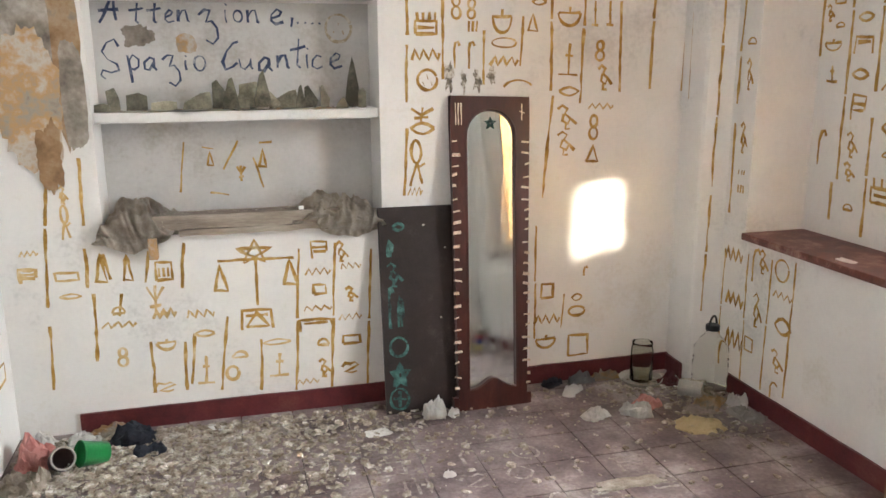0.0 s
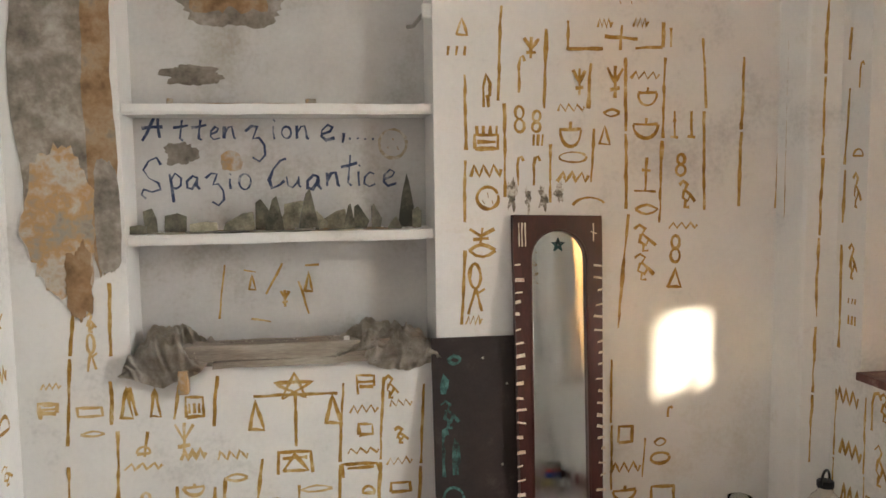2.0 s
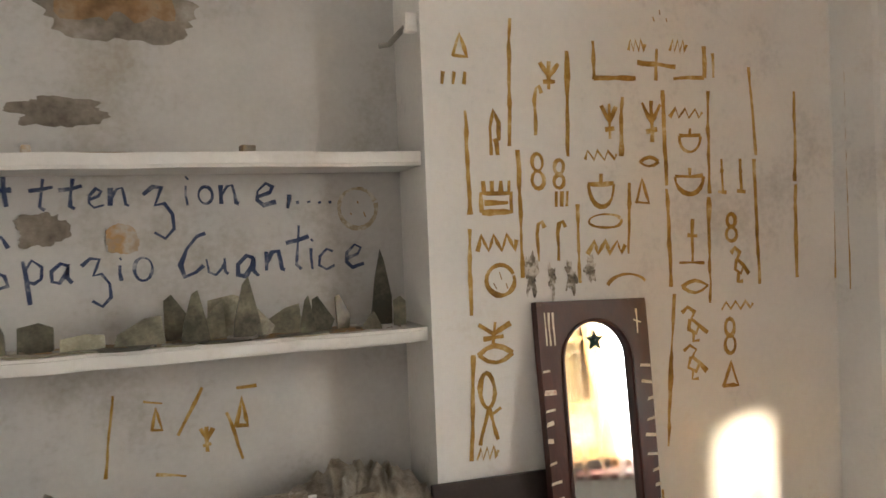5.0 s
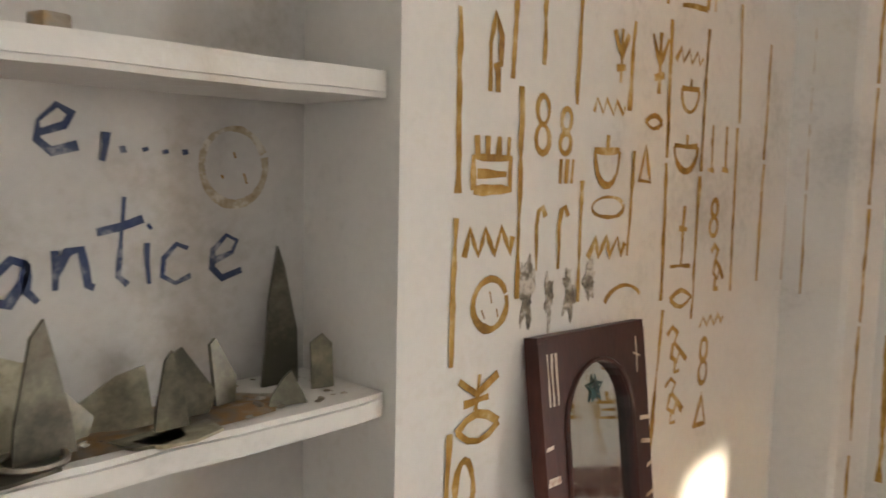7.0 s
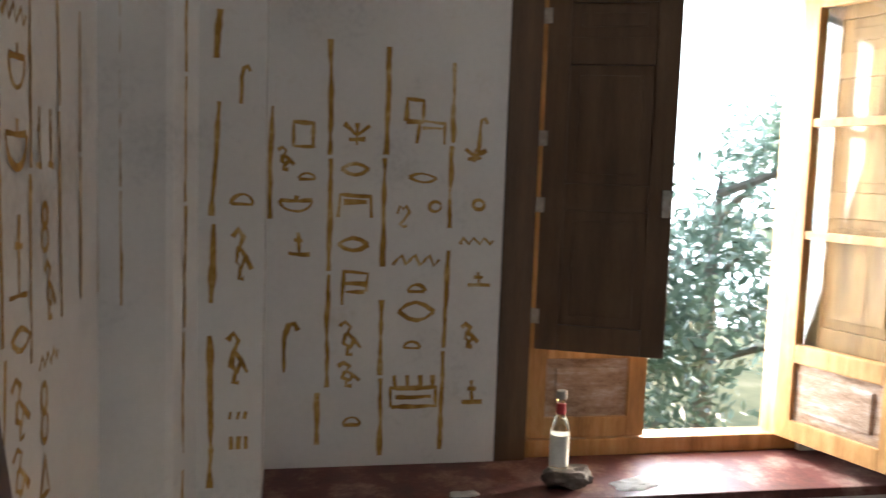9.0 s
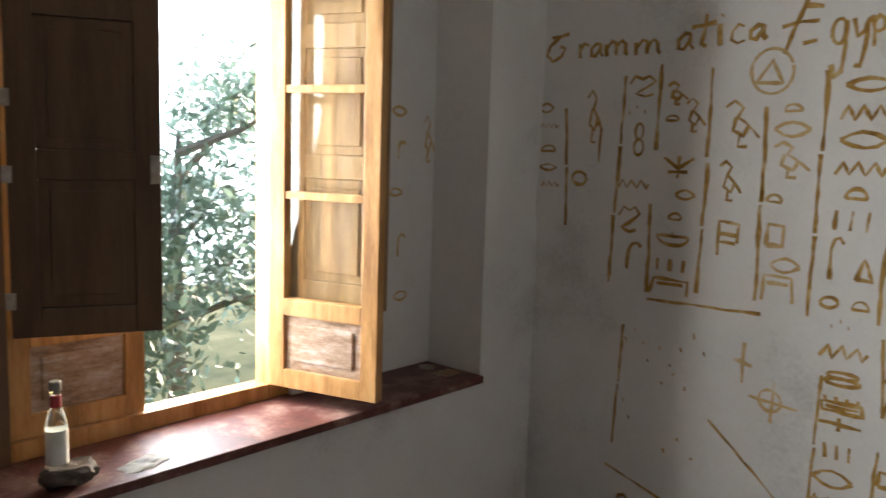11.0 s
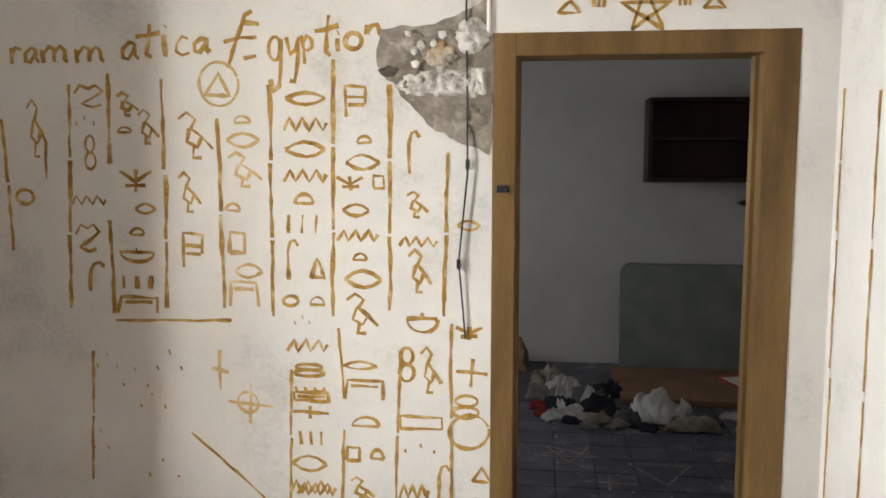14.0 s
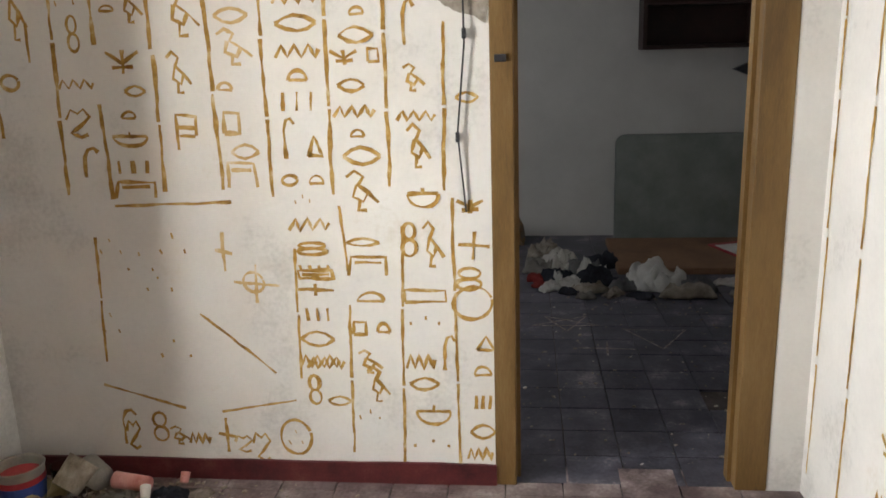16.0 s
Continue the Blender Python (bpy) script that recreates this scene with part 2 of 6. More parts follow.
_r = _n.new("ShaderNodeMapRange")
_r.inputs["From Min"].default_value, _r.inputs["From Max"].default_value = 0.35, 0.75
_r.inputs["To Min"].default_value, _r.inputs["To Max"].default_value = 0.02, 0.16
_l.new(_t.outputs[0], _r.inputs["Value"])
_l.new(_r.outputs[0], _b.inputs["Roughness"])


# ---------------------------------------------------------------- mesh helpers
def part(name, bm, mat, parent=None, label="", smooth=False):
    me = bpy.data.meshes.new(name)
    if smooth:
        for f in bm.faces:
            f.smooth = True
    bm.to_mesh(me)
    bm.free()
    me.materials.append(mat)
    ob = new(name, me)
    if parent:
        ob.parent = parent
    if label:
        ob["label"] = label
    return ob


def thing(name, label, category, m=None, group="", kind=""):
    ob = new(name)
    ob.matrix_world = m or Matrix.Identity(4)
    return tagged(ob, label, category, group, kind)


def box(bm, x0, x1, y0, y1, z0, z1, bevel=0.0, m=None):
    r = bmesh.ops.create_cube(bm, size=1)
    t = Matrix.Translation(((x0 + x1) / 2, (y0 + y1) / 2, (z0 + z1) / 2)) @ Matrix.Diagonal((x1 - x0, y1 - y0, z1 - z0, 1))
    vs = r["verts"]
    bmesh.ops.transform(bm, matrix=t, verts=vs)
    if bevel:
        es = list({e for v in vs for e in v.link_edges})
        r2 = bmesh.ops.bevel(bm, geom=es, offset=bevel, segments=2, affect="EDGES", profile=0.6)
        vs = r2["verts"] if not m else list({v for f in r2["faces"] for v in f.verts} | {v for v in vs if v.is_valid})
    if m is not None:
        bmesh.ops.transform(bm, matrix=m, verts=[v for v in vs if v.is_valid])
    return bm


def boxes(*bs, bevel=0.0):
    bm = bmesh.new()
    for b in bs:
        box(bm, *b, bevel=bevel)
    return bm


def structure(name, bm, mat, label, category):
    return tagged(part(name, bm, mat), label, category, kind="structure")


def lathe(profile, seg=20):
    """A closed turned shape. profile: (radius, height) pairs."""
    bm = bmesh.new()
    rings = []
    for r, z in profile:
        rings.append([bm.verts.new((max(r, 1e-4) * math.cos(2 * math.pi * i / seg), max(r, 1e-4) * math.sin(2 * math.pi * i / seg), z)) for i in range(seg)])
    for a, b in zip(rings, rings[1:]):
        for i in range(seg):
            bm.faces.new((a[i], a[(i + 1) % seg], b[(i + 1) % seg], b[i]))
    bm.faces.new(list(reversed(rings[0])))
    bm.faces.new(rings[-1])
    return bm


def slab(outline, thick):
    """A flat piece from an outline in x and z, thick along y."""
    bm = bmesh.new()
    a = [bm.verts.new((x, 0, z)) for x, z in outline]
    b = [bm.verts.new((x, thick, z)) for x, z in outline]
    bm.faces.new(a)
    bm.faces.new(list(reversed(b)))
    k = len(a)
    for i in range(k):
        bm.faces.new((a[i], b[i], b[(i + 1) % k], a[(i + 1) % k]))
    bmesh.ops.recalc_face_normals(bm, faces=bm.faces)
    return bm


def crumple(w, d, h, seed, n=14, thick=0.004, rough=1.0, ragged=0.25):
    """A crumpled sheet of w by d, heaped up to h, with a ragged edge."""
    rnd = random.Random(seed)
    off = Vector((rnd.uniform(0, 50), rnd.uniform(0, 50), rnd.uniform(0, 50)))
    bm = bmesh.new()
    grid = []
    for j in range(n + 1):
        row = []
        for i in range(n + 1):
            u, v = i / n * 2 - 1, j / n * 2 - 1
            e = max(abs(u), abs(v))
            ang = math.atan2(v, u)
            rag = 1 - ragged * e * e * (0.5 + 0.5 * noise.noise(Vector((math.cos(ang) * 2, math.sin(ang) * 2, 0)) + off))
            rr = 1 - 0.16 * e * e * (abs(u * v))
            p = Vector((u * w / 2 * rag * rr, v * d / 2 * rag * rr, 0))
            q = Vector((u * 1.3, v * 1.3, 0)) + off
            z = 0.42 + 0.55 * noise.noise(q * 0.8) + 0.60 * abs(noise.noise(q * 2.0 * rough)) + 0.20 * noise.noise(q * 4.5)
            z = max(0.0, z) * h * (1 - 0.88 * e ** 3) + 0.002
            p += Vector((noise.noise(q * 2.3), noise.noise(q * 2.3 + Vector((9, 9, 9))), 0)) * 0.08 * min(w, d)
            row.append(bm.verts.new((p.x, p.y, z)))
        grid.append(row)
    for j in range(n):
        for i in range(n):
            bm.faces.new((grid[j][i], grid[j][i + 1], grid[j + 1][i + 1], grid[j + 1][i]))
    r = bmesh.ops.solidify(bm, geom=list(bm.faces), thickness=thick)
    low = min(v.co.z for v in bm.verts)
    for v in bm.verts:
        v.co.z -= low
    return bm


def tube(points, radius, seg=8):
    """A round bar along points."""
    bm = bmesh.new()
    rings = []
    pts = [Vector(p) for p in points]
    for i, p in enumerate(pts):
        d = (pts[min(i + 1, len(pts) - 1)] - pts[max(i - 1, 0)]).normalized()
        a = d.orthogonal().normalized()
        if rings:
            a = (prev - d * prev.dot(d)).normalized()
        prev = a
        b = d.cross(a)
        r = radius[i] if isinstance(radius, (list, tuple)) else radius
        rings.append([bm.verts.new(p + (a * math.cos(t) + b * math.sin(t)) * r) for t in [2 * math.pi * k / seg for k in range(seg)]])
    for a, b in zip(rings, rings[1:]):
        for i in range(seg):
            bm.faces.new((a[i], a[(i + 1) % seg], b[(i + 1) % seg], b[i]))
    bm.faces.new(list(reversed(rings[0])))
    bm.faces.new(rings[-1])
    return bm


def ragged_patch(cx, cz, w, h, seed, thick=0.006, amp=0.28, n=40):
    """An irregular flat patch in x and z, for flaked plaster."""
    rnd = random.Random(seed)
    o = Vector((rnd.uniform(0, 90), rnd.uniform(0, 90), 0))
    pts = []
    for i in range(n):
        a = 2 * math.pi * i / n
        c = Vector((math.cos(a), math.sin(a), 0))
        k = 1 + amp * (noise.noise(c * 1.5 + o) * 1.2 + 0.5 * noise.noise(c * 5 + o) + 0.25 * noise.noise(c * 12 + o))
        sq = 1 / max(abs(c.x), abs(c.y)) ** 0.45
        pts.append((cx + c.x * k * sq * w / 2, cz + c.y * k * sq * h / 2))
    return slab(pts, thick)


# ---------------------------------------------------------------- structure: the painted room
NX0, NX1, NZ0, NZTOP, NY = 0.175, 1.28, 0.80, 2.62, 7.27
structure("wall_north", boxes((LEFT - 0.14, NX0, BACK, 7.40, 0, CEIL), (NX1, RIGHT, BACK, 7.40, 0, CEIL), (NX0, NX1, BACK, 7.40, 0, NZ0), (NX0, NX1, BACK, 7.40, NZTOP, CEIL)), M_PLASTER, "white plaster wall painted with ochre signs", "wall")
structure("niche_back", boxes((NX0, NX1, NY, 7.40, NZ0, NZTOP)), M_NICHE, "dusty white plaster niche back with shade in its colour", "wall")
structure("wall_west", boxes((LEFT - 0.14, LEFT, DOORY - 0.14, BACK, 0, CEIL)), M_PLASTER, "white plaster wall with painted signs", "wall")
# east wall: pier, parapet under the sill, recess back with the window opening
WY0, WY1, WZ1, RY0, RY1, RZ1 = 4.93, 5.985, 2.30, 4.215, 6.68, 2.42
structure("wall_east", boxes(
    (RIGHT, 3.42, RY1, 7.40, 0, CEIL), (RIGHT, 3.42, DOORY - 0.14, RY0, 0, CEIL), (RIGHT, 3.24, RY0, RY1, 0, SILL - 0.03), (RIGHT, 3.24, RY0, RY1, RZ1, CEIL),
    (RECESS, 3.19, WY1, RY1, SILL - 0.03, RZ1), (RECESS, 3.19, RY0, WY0, SILL - 0.03, RZ1), (RECESS, 3.19, WY0, WY1, WZ1, RZ1)), M_PLASTER, "white plaster wall with a deep window recess", "wall")
bm = bmesh.new()
f = [bm.verts.new((x, y, 0)) for x, y in ((2.67, BACK), (2.69, 6.90), (2.70, 6.885), (RIGHT, 6.84), (RIGHT, BACK))]
g = [bm.verts.new((v.co.x, v.co.y, CEIL)) for v in f]
for i in range(5):
    bm.faces.new((f[i], f[(i + 1) % 5], g[(i + 1) % 5], g[i]))
bmesh.ops.recalc_face_normals(bm, faces=bm.faces)
structure("pilaster", bm, M_PLASTER, "white plastered pilaster in the room corner", "pilaster")
# south wall with the doorway
DX0, DX1, DZ = -0.085, 0.897, 2.097
structure("wall_south", boxes((LEFT, DX0, DOORY - 0.14, DOORY, 0, CEIL), (DX1, RIGHT, DOORY - 0.14, DOORY, 0, CEIL), (DX0, DX1, DOORY - 0.14, DOORY, DZ, CEIL)), M_PLASTER, "white plaster wall with painted signs and a doorway", "wall")
structure("ceiling", boxes((LEFT - 0.14, 3.42, DOORY - 0.14, 7.40, CEIL, CEIL + 0.12)), M_CEIL, "plain white plaster ceiling", "ceiling")
structure("ceiling_next_room", boxes((-1.74, 2.94, -0.34, DOORY - 0.14, CEIL, CEIL + 0.12)), M_CEIL, "plain white plaster ceiling", "ceiling")
floor = structure("floor", boxes((LEFT - 0.14, RIGHT, DOORY - 0.14, 7.05, -0.12, -0.012)), M_GROUT, "stained reddish tile floor strewn with rubble", "floor")
floor2 = structure("floor_next_room", boxes((-1.6, 2.8, -0.2, DOORY - 0.14, -0.12, -0.012)), M_GROUT, "dark blue grey tile floor with a missing tile", "floor")
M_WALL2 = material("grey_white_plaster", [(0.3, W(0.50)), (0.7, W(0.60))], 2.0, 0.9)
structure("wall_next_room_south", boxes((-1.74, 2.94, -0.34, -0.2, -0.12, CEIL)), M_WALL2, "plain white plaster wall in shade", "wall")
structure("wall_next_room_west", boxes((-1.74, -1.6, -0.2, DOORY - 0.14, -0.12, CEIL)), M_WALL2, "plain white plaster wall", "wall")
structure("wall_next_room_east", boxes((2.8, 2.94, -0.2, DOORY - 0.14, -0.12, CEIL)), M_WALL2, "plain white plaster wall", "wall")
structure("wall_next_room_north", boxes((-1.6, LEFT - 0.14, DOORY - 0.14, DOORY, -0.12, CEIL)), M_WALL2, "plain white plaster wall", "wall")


def skirting(name, x0, x1, y0, y1, h):
    bm = boxes((x0, x1, y0, y1, -0.01, h))
    bmesh.ops.subdivide_edges(bm, edges=[e for e in bm.edges if e.calc_length() > 0.3], cuts=24)
    for v in bm.verts:
        if v.co.z > 0.02:
            v.co.z += 0.006 * noise.noise(v.co * 6)
    return structure(name, bm, M_BASE, "chipped oxblood painted skirting", "skirting")


skirting("baseboard_north", 0.02, 2.68, BACK - 0.012, BACK, 0.085)
skirting("baseboard_east", RIGHT - 0.012, RIGHT, DOORY, 6.72, 0.085)
skirting("baseboard_south", DX1, RIGHT - 0.012, DOORY, DOORY + 0.012, 0.085)
skirting("baseboard_pilaster", 2.66, 2.672, 6.90, BACK - 0.012, 0.08)

# peeling plaster beside the niche and inside it
for name, mt, cx, cz, w, h, sd, y, am in (
        ("bare_plaster_patch", M_BARE_GREY, -0.02, 1.95, 0.30, 1.55, 3, BACK - 0.003, 0.18), ("bare_plaster_patch", M_BARE_ORANGE, 0.106, 1.66, 0.105, 1.0, 5, BACK - 0.005, 0.28),
        ("bare_plaster_patch", M_BARE, -0.03, 1.33, 0.24, 0.50, 8, BACK - 0.0065, 0.35), ("bare_plaster_patch", M_BARE_GREY, 0.122, 1.35, 0.088, 0.40, 12, BACK - 0.008, 0.14),
        ("bare_plaster_patch", M_BARE_ORANGE, 0.02, 1.12, 0.09, 0.26, 15, BACK - 0.0095, 0.35), ("bare_plaster_patch", M_BARE_ORANGE, 0.118, 2.2, 0.095, 0.75, 16, BACK - 0.0085, 0.2),
        ("niche_flaked_patch", M_BARE_GREY, 0.55, 2.14, 0.36, 0.20, 21, NY - 0.003, 0.35), ("niche_flaked_patch", M_BARE_ORANGE, 0.55, 2.24, 0.27, 0.24, 24, NY - 0.005, 0.40),
        ("niche_flaked_patch", M_BARE_GREY, 0.40, 1.87, 0.22, 0.07, 27, NY - 0.003, 0.4), ("niche_hole", M_BARE, 0.53, 1.545, 0.08, 0.075, 31, NY - 0.005, 0.2), ("niche_hole", M_BARE_GREY, 0.345, 1.575, 0.11, 0.08, 33, NY - 0.005, 0.4)):
    ob = part(name, ragged_patch(cx, cz, w, h, sd, 0.004, am, 60), mt)
    ob.location.y = y
    tagged(ob, "flaked plaster patch showing ochre and grey render", "plaster patch", kind="structure")

# niche shelves
for z, nm in ((1.735, "upper"), (1.27, "lower")):
    bm = boxes((NX0 + 0.002, NX1 - 0.002, BACK + 0.018, NY - 0.001, z - 0.026, z + 0.012))
    bmesh.ops.subdivide_edges(bm, edges=[e for e in bm.edges if e.calc_length() > 0.5], cuts=22)
    bmesh.ops.bevel(bm, geom=[e for e in bm.edges if abs(e.verts[0].co.y - BACK - 0.018) < 1e-4 and abs(e.verts[1].co.y - BACK - 0.018) < 1e-4], offset=0.008, segments=2, affect="EDGES")
    for v in bm.verts:
        if v.co.y < BACK + 0.05:
            v.co.z += 0.003 * noise.noise(v.co * 9)
            v.co.y += 0.004 * noise.noise(v.co * 13 + Vector((3, 3, 3)))
    shelf = tagged(part("niche_shelf", bm, M_PLASTER), "white plastered niche shelf with dirty top", "shelf", "niche shelves")
    bm = crumple(1.0, 0.17, 0.008, 50 + int(z * 10), 20, 0.002)
    du = tagged(part("shelf_dust", bm, M_BARE), "brown dust and crumbs on the shelf", "dust", kind="stuff")
    du.matrix_world = pose(0.72, 7.16, z + 0.0125)

# windowsill
bm = boxes((RIGHT - 0.022, 3.22, RY0 + 0.002, RY1 - 0.002, SILL - 0.03, SILL), bevel=0.004)
structure("window_sill", bm, M_SILL, "oxblood painted masonry window sill with dust", "window sill")


# ---------------------------------------------------------------- window
def casement_bars(bm, w, h, t, stile, panel_h, panes):
    """Stiles and rails of a casement that hangs from x = 0 to w; its thickness is along y."""
    box(bm, 0, stile, 0, t, 0, h, 0.004)
    box(bm, w - stile, w, 0, t, 0, h, 0.004)
    box(bm, stile, w - stile, 0, t, 0, 0.065, 0.003)
    box(bm, stile, w - stile, 0, t, panel_h, panel_h + 0.06, 0.003)
    box(bm, stile, w - stile, 0, t, h - 0.06, h, 0.003)
    z0, z1 = panel_h + 0.06, h - 0.06
    for k in range(1, panes):
        z = z0 + (z1 - z0) * k / panes
        box(bm, stile, w - stile, 0.004, t - 0.004, z - 0.013, z + 0.013, 0.003)


def casement(m, w, h, group):
    c = thing("casement", "golden oak casement with three panes and a weathered lower panel", "window casement", m, group)
    bm = bmesh.new()
    casement_bars(bm, w, h, 0.042, 0.062, 0.255, 3)
    part("frame", bm, M_WINWOOD, c)
    bm = boxes((0.062, w - 0.062, 0.014, 0.028, 0.06, 0.262))
    part("lower_panel", bm, M_WINWORN, c, "weathered plank panel with peeling varnish")
    bm = boxes((0.095, w - 0.095, 0.006, 0.036, 0.095, 0.225), bevel=0.006)
    part("raised_field", bm, M_WINWORN, c)
    z0, z1 = 0.315, h - 0.06
    for k in range(3):
        a, b = z0 + (z1 - z0) * k / 3, z0 + (z1 - z0) * (k + 1) / 3
        p = part("pane", boxes((0.058, w - 0.058, 0.019, 0.023, a, b)), M_GLASS, c)
        p.visible_shadow = False
    for z in (0.15, 0.75, 1.3):
        part("hinge", tube([(0.0, 0.046, z), (0.0, 0.046, z + 0.09)], 0.007), M_METAL, c)
    return c


win = thing("window_1", "golden oak window frame set in a plaster recess", "window", kind="structure")
FX0, FX1 = 3.105, 3.185
bm = bmesh.new()
box(bm, FX0, FX1, WY1 - 0.105, WY1, SILL, WZ1, 0.004)
box(bm, FX0, FX1, WY0, WY0 + 0.09, SILL, WZ1, 0.004)
box(bm, FX0, FX1, WY0 + 0.09, WY1 - 0.105, SILL, SILL + 0.055, 0.004)
box(bm, FX0, FX1, WY0 + 0.09, WY1 - 0.105, WZ1 - 0.06, WZ1, 0.004)
part("window_frame", bm, M_WINWOOD, win)
# jamb in the dark shutter colour, which carries its shade
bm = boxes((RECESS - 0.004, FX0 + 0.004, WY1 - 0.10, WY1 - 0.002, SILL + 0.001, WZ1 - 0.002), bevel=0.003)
part("shutter_jamb", bm, M_SHUT_SHADED, win, "wooden shutter jamb with shade in its dark colour")
H_C = WZ1 - 0.06 - SILL - 0.06
# the left leaf stays shut, the right leaf stands open into the room
casement(Matrix.Translation((FX0 + 0.012, WY1 - 0.108, SILL + 0.058)) @ pose(0, 0, 0, 0, 0, -90), 0.40, H_C, "window leaves")
casement(Matrix.Translation((FX0 - 0.012, WY0 + 0.10, SILL + 0.058)) @ pose(0, 0, 0, 0, 0, 197), 0.43, H_C, "window leaves")


def shutter_leaf(m, w, h, mat, label):
    s = thing("inner_shutter", label, "shutter", m, "inner shutters")
    bm = bmesh.new()
    box(bm, 0, 0.07, 0, 0.026, 0, h, 0.003)
    box(bm, w - 0.07, w, 0, 0.026, 0, h, 0.003)
    for z in (0, 0.43, 0.86, h - 0.08):
        box(bm, 0.07, w - 0.07, 0, 0.026, z, z + 0.08, 0.003)
    part("frame", bm, mat, s)
    for a, b in ((0.08, 0.43), (0.51, 0.86), (0.94, h - 0.08)):
        bm = boxes((0.068, w - 0.068, 0.008, 0.018, a, b), (0.10, w - 0.10, 0.003, 0.022, a + 0.03, b - 0.03), bevel=0.003)
        part("panel", bm, mat, s)
    for z in (0.08, 0.42, 0.62, 0.98):
        part("hinge", boxes((-0.03, 0.012, -0.004, 0.006, z, z + 0.045)), M_METAL, s)
    part("catch", boxes((w - 0.03, w - 0.005, -0.012, 0, 0.42, 0.50), bevel=0.003), M_METAL, s)
    return s


# backlit leaf: its shade is in the dark colour
shutter_leaf(Matrix.Translation((3.082, 5.872, 1.10)) @ pose(0, 0, 0, 0, 0, -114), 0.385, 1.12, M_SHUT_SHADED, "panelled inner shutter standing ajar, backlit shade in its dark colour")
# the other shutter is folded against the back of the open casement
OPEN_LEAF = Matrix.Translation((FX0 - 0.012, WY0 + 0.10, SILL + 0.058)) @ pose(0, 0, 0, 0, 0, 197)
# lit leaf: the window light is in the paler colour
shutter_leaf(OPEN_LEAF @ Matrix.Translation((0.035, 0.056, 1.10 - SILL - 0.058)), 0.385, 1.12, M_SHUT_LIT, "panelled inner shutter folded behind the open casement, light in its honey colour")

# ---------------------------------------------------------------- outside
structure("ground", boxes((3.45, 300, -300, 300, -3.3, -3.0)), M_GROUND, "dry grassy slope below the house", "ground")
# emissive sheet added behind the trees so the view outside burns out white
M_BACKGLOW = bpy.data.materials.new("backdrop_glow")
M_BACKGLOW.use_nodes = True
_hb = M_BACKGLOW.node_tree.nodes["Principled BSDF"]
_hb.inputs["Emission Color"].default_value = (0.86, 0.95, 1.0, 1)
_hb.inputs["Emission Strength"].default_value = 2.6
structure("backdrop", boxes((24, 24.2, -26, 30, -6, 30)), M_BACKGLOW, "glowing sheet added for the overexposed sky and distance", "backdrop")


def tree(name, x, y, base, height, spread, seed, leaves):
    rnd = random.Random(seed)
    t = thing(name, "leafy tree outside the window in sunlight", "tree", Matrix.Translation((x, y, base)), "trees outside")
    trunk = [(0, 0, 0), (0.1, 0.08, height * 0.3), (-0.05, 0.15, height * 0.6), (0.1, 0.0, height * 0.85)]
    part("trunk", tube(trunk, [0.17, 0.14, 0.09, 0.03], 10), M_BARK, t)
    tips = []
    for k in range(11):
        z = height * rnd.uniform(0.3, 0.85)
        a = k * 2.4 + rnd.uniform(-0.4, 0.4)
        r = spread * rnd.uniform(0.55, 1.0) * (1.15 - 0.5 * z / height)
        tip = Vector((math.cos(a) * r, math.sin(a) * r, z + rnd.uniform(0.2, 0.9)))
        mid = Vector((tip.x * 0.5, tip.y * 0.5, z + 0.1))
        part("limb", tube([(0.03, 0.1, z - 0.25), mid, tip], [0.07, 0.045, 0.012], 6), M_BARK, t)
        tips += [tip, mid * 1.1, (tip + mid) / 2 + Vector((0, 0, 0.25))]
    verts, faces = [], []
    for _ in range(leaves):
        c = rnd.choice(tips) + Vector((rnd.gauss(0, 0.33), rnd.gauss(0, 0.33), rnd.gauss(0, 0.26)))
        a, b = Vector((rnd.gauss(0, 1), rnd.gauss(0, 1), rnd.gauss(0, 1))).normalized(), Vector((rnd.gauss(0, 1), rnd.gauss(0, 1), rnd.gauss(0, 1)))
        b = (b - a * a.dot(b)).normalized()
        s = rnd.uniform(0.03, 0.075)
        k = len(verts)
        verts += [c - a * s * 1.6, c + b * s * 0.6, c + a * s * 1.6, c - b * s * 0.6]
        faces.append((k, k + 1, k + 2, k + 3))
    me = bpy.data.meshes.new("crown")
    me.from_pydata(verts, [], faces)
    me.materials.append(M_LEAF)
    crown = new("crown", me)
    crown.parent = t
    return t


tree("tree", 7.6, 5.6, -3.0, 5.4, 1.7, 4, 5200)
tree("tree", 9.2, 3.2, -3.0, 5.0, 1.9, 9, 5000)
tree("tree", 10.5, 1.0, -3.0, 5.6, 2.0, 14, 5000)
tree("tree", 12.5, 5.5, -3.0, 5.0, 2.2, 19, 5200)
tree("tree", 12.0, -1.8, -3.0, 6.0, 2.2, 23, 2400)

# ---------------------------------------------------------------- doorway
door = thing("door_frame", "scuffed brown painted wooden door frame", "door frame")
for nm, b in (("jamb", (DX1 - 0.075, DX1 + 0.004, DOORY - 0.15, DOORY + 0.004, 0, DZ)), ("jamb", (DX0 - 0.004, DX0 + 0.108, DOORY - 0.15, DOORY + 0.004, 0, DZ)), ("lintel", (DX0 + 0.108, DX1 - 0.075, DOORY - 0.15, DOORY + 0.004, DZ - 0.076, DZ))):
    part(nm, boxes(b, bevel=0.004), M_DOORWOOD, door)
part("stop_strip", boxes((DX0 + 0.108, DX0 + 0.122, DOORY - 0.11, DOORY - 0.06, 0, DZ - 0.076)), M_DOORWOOD, door)
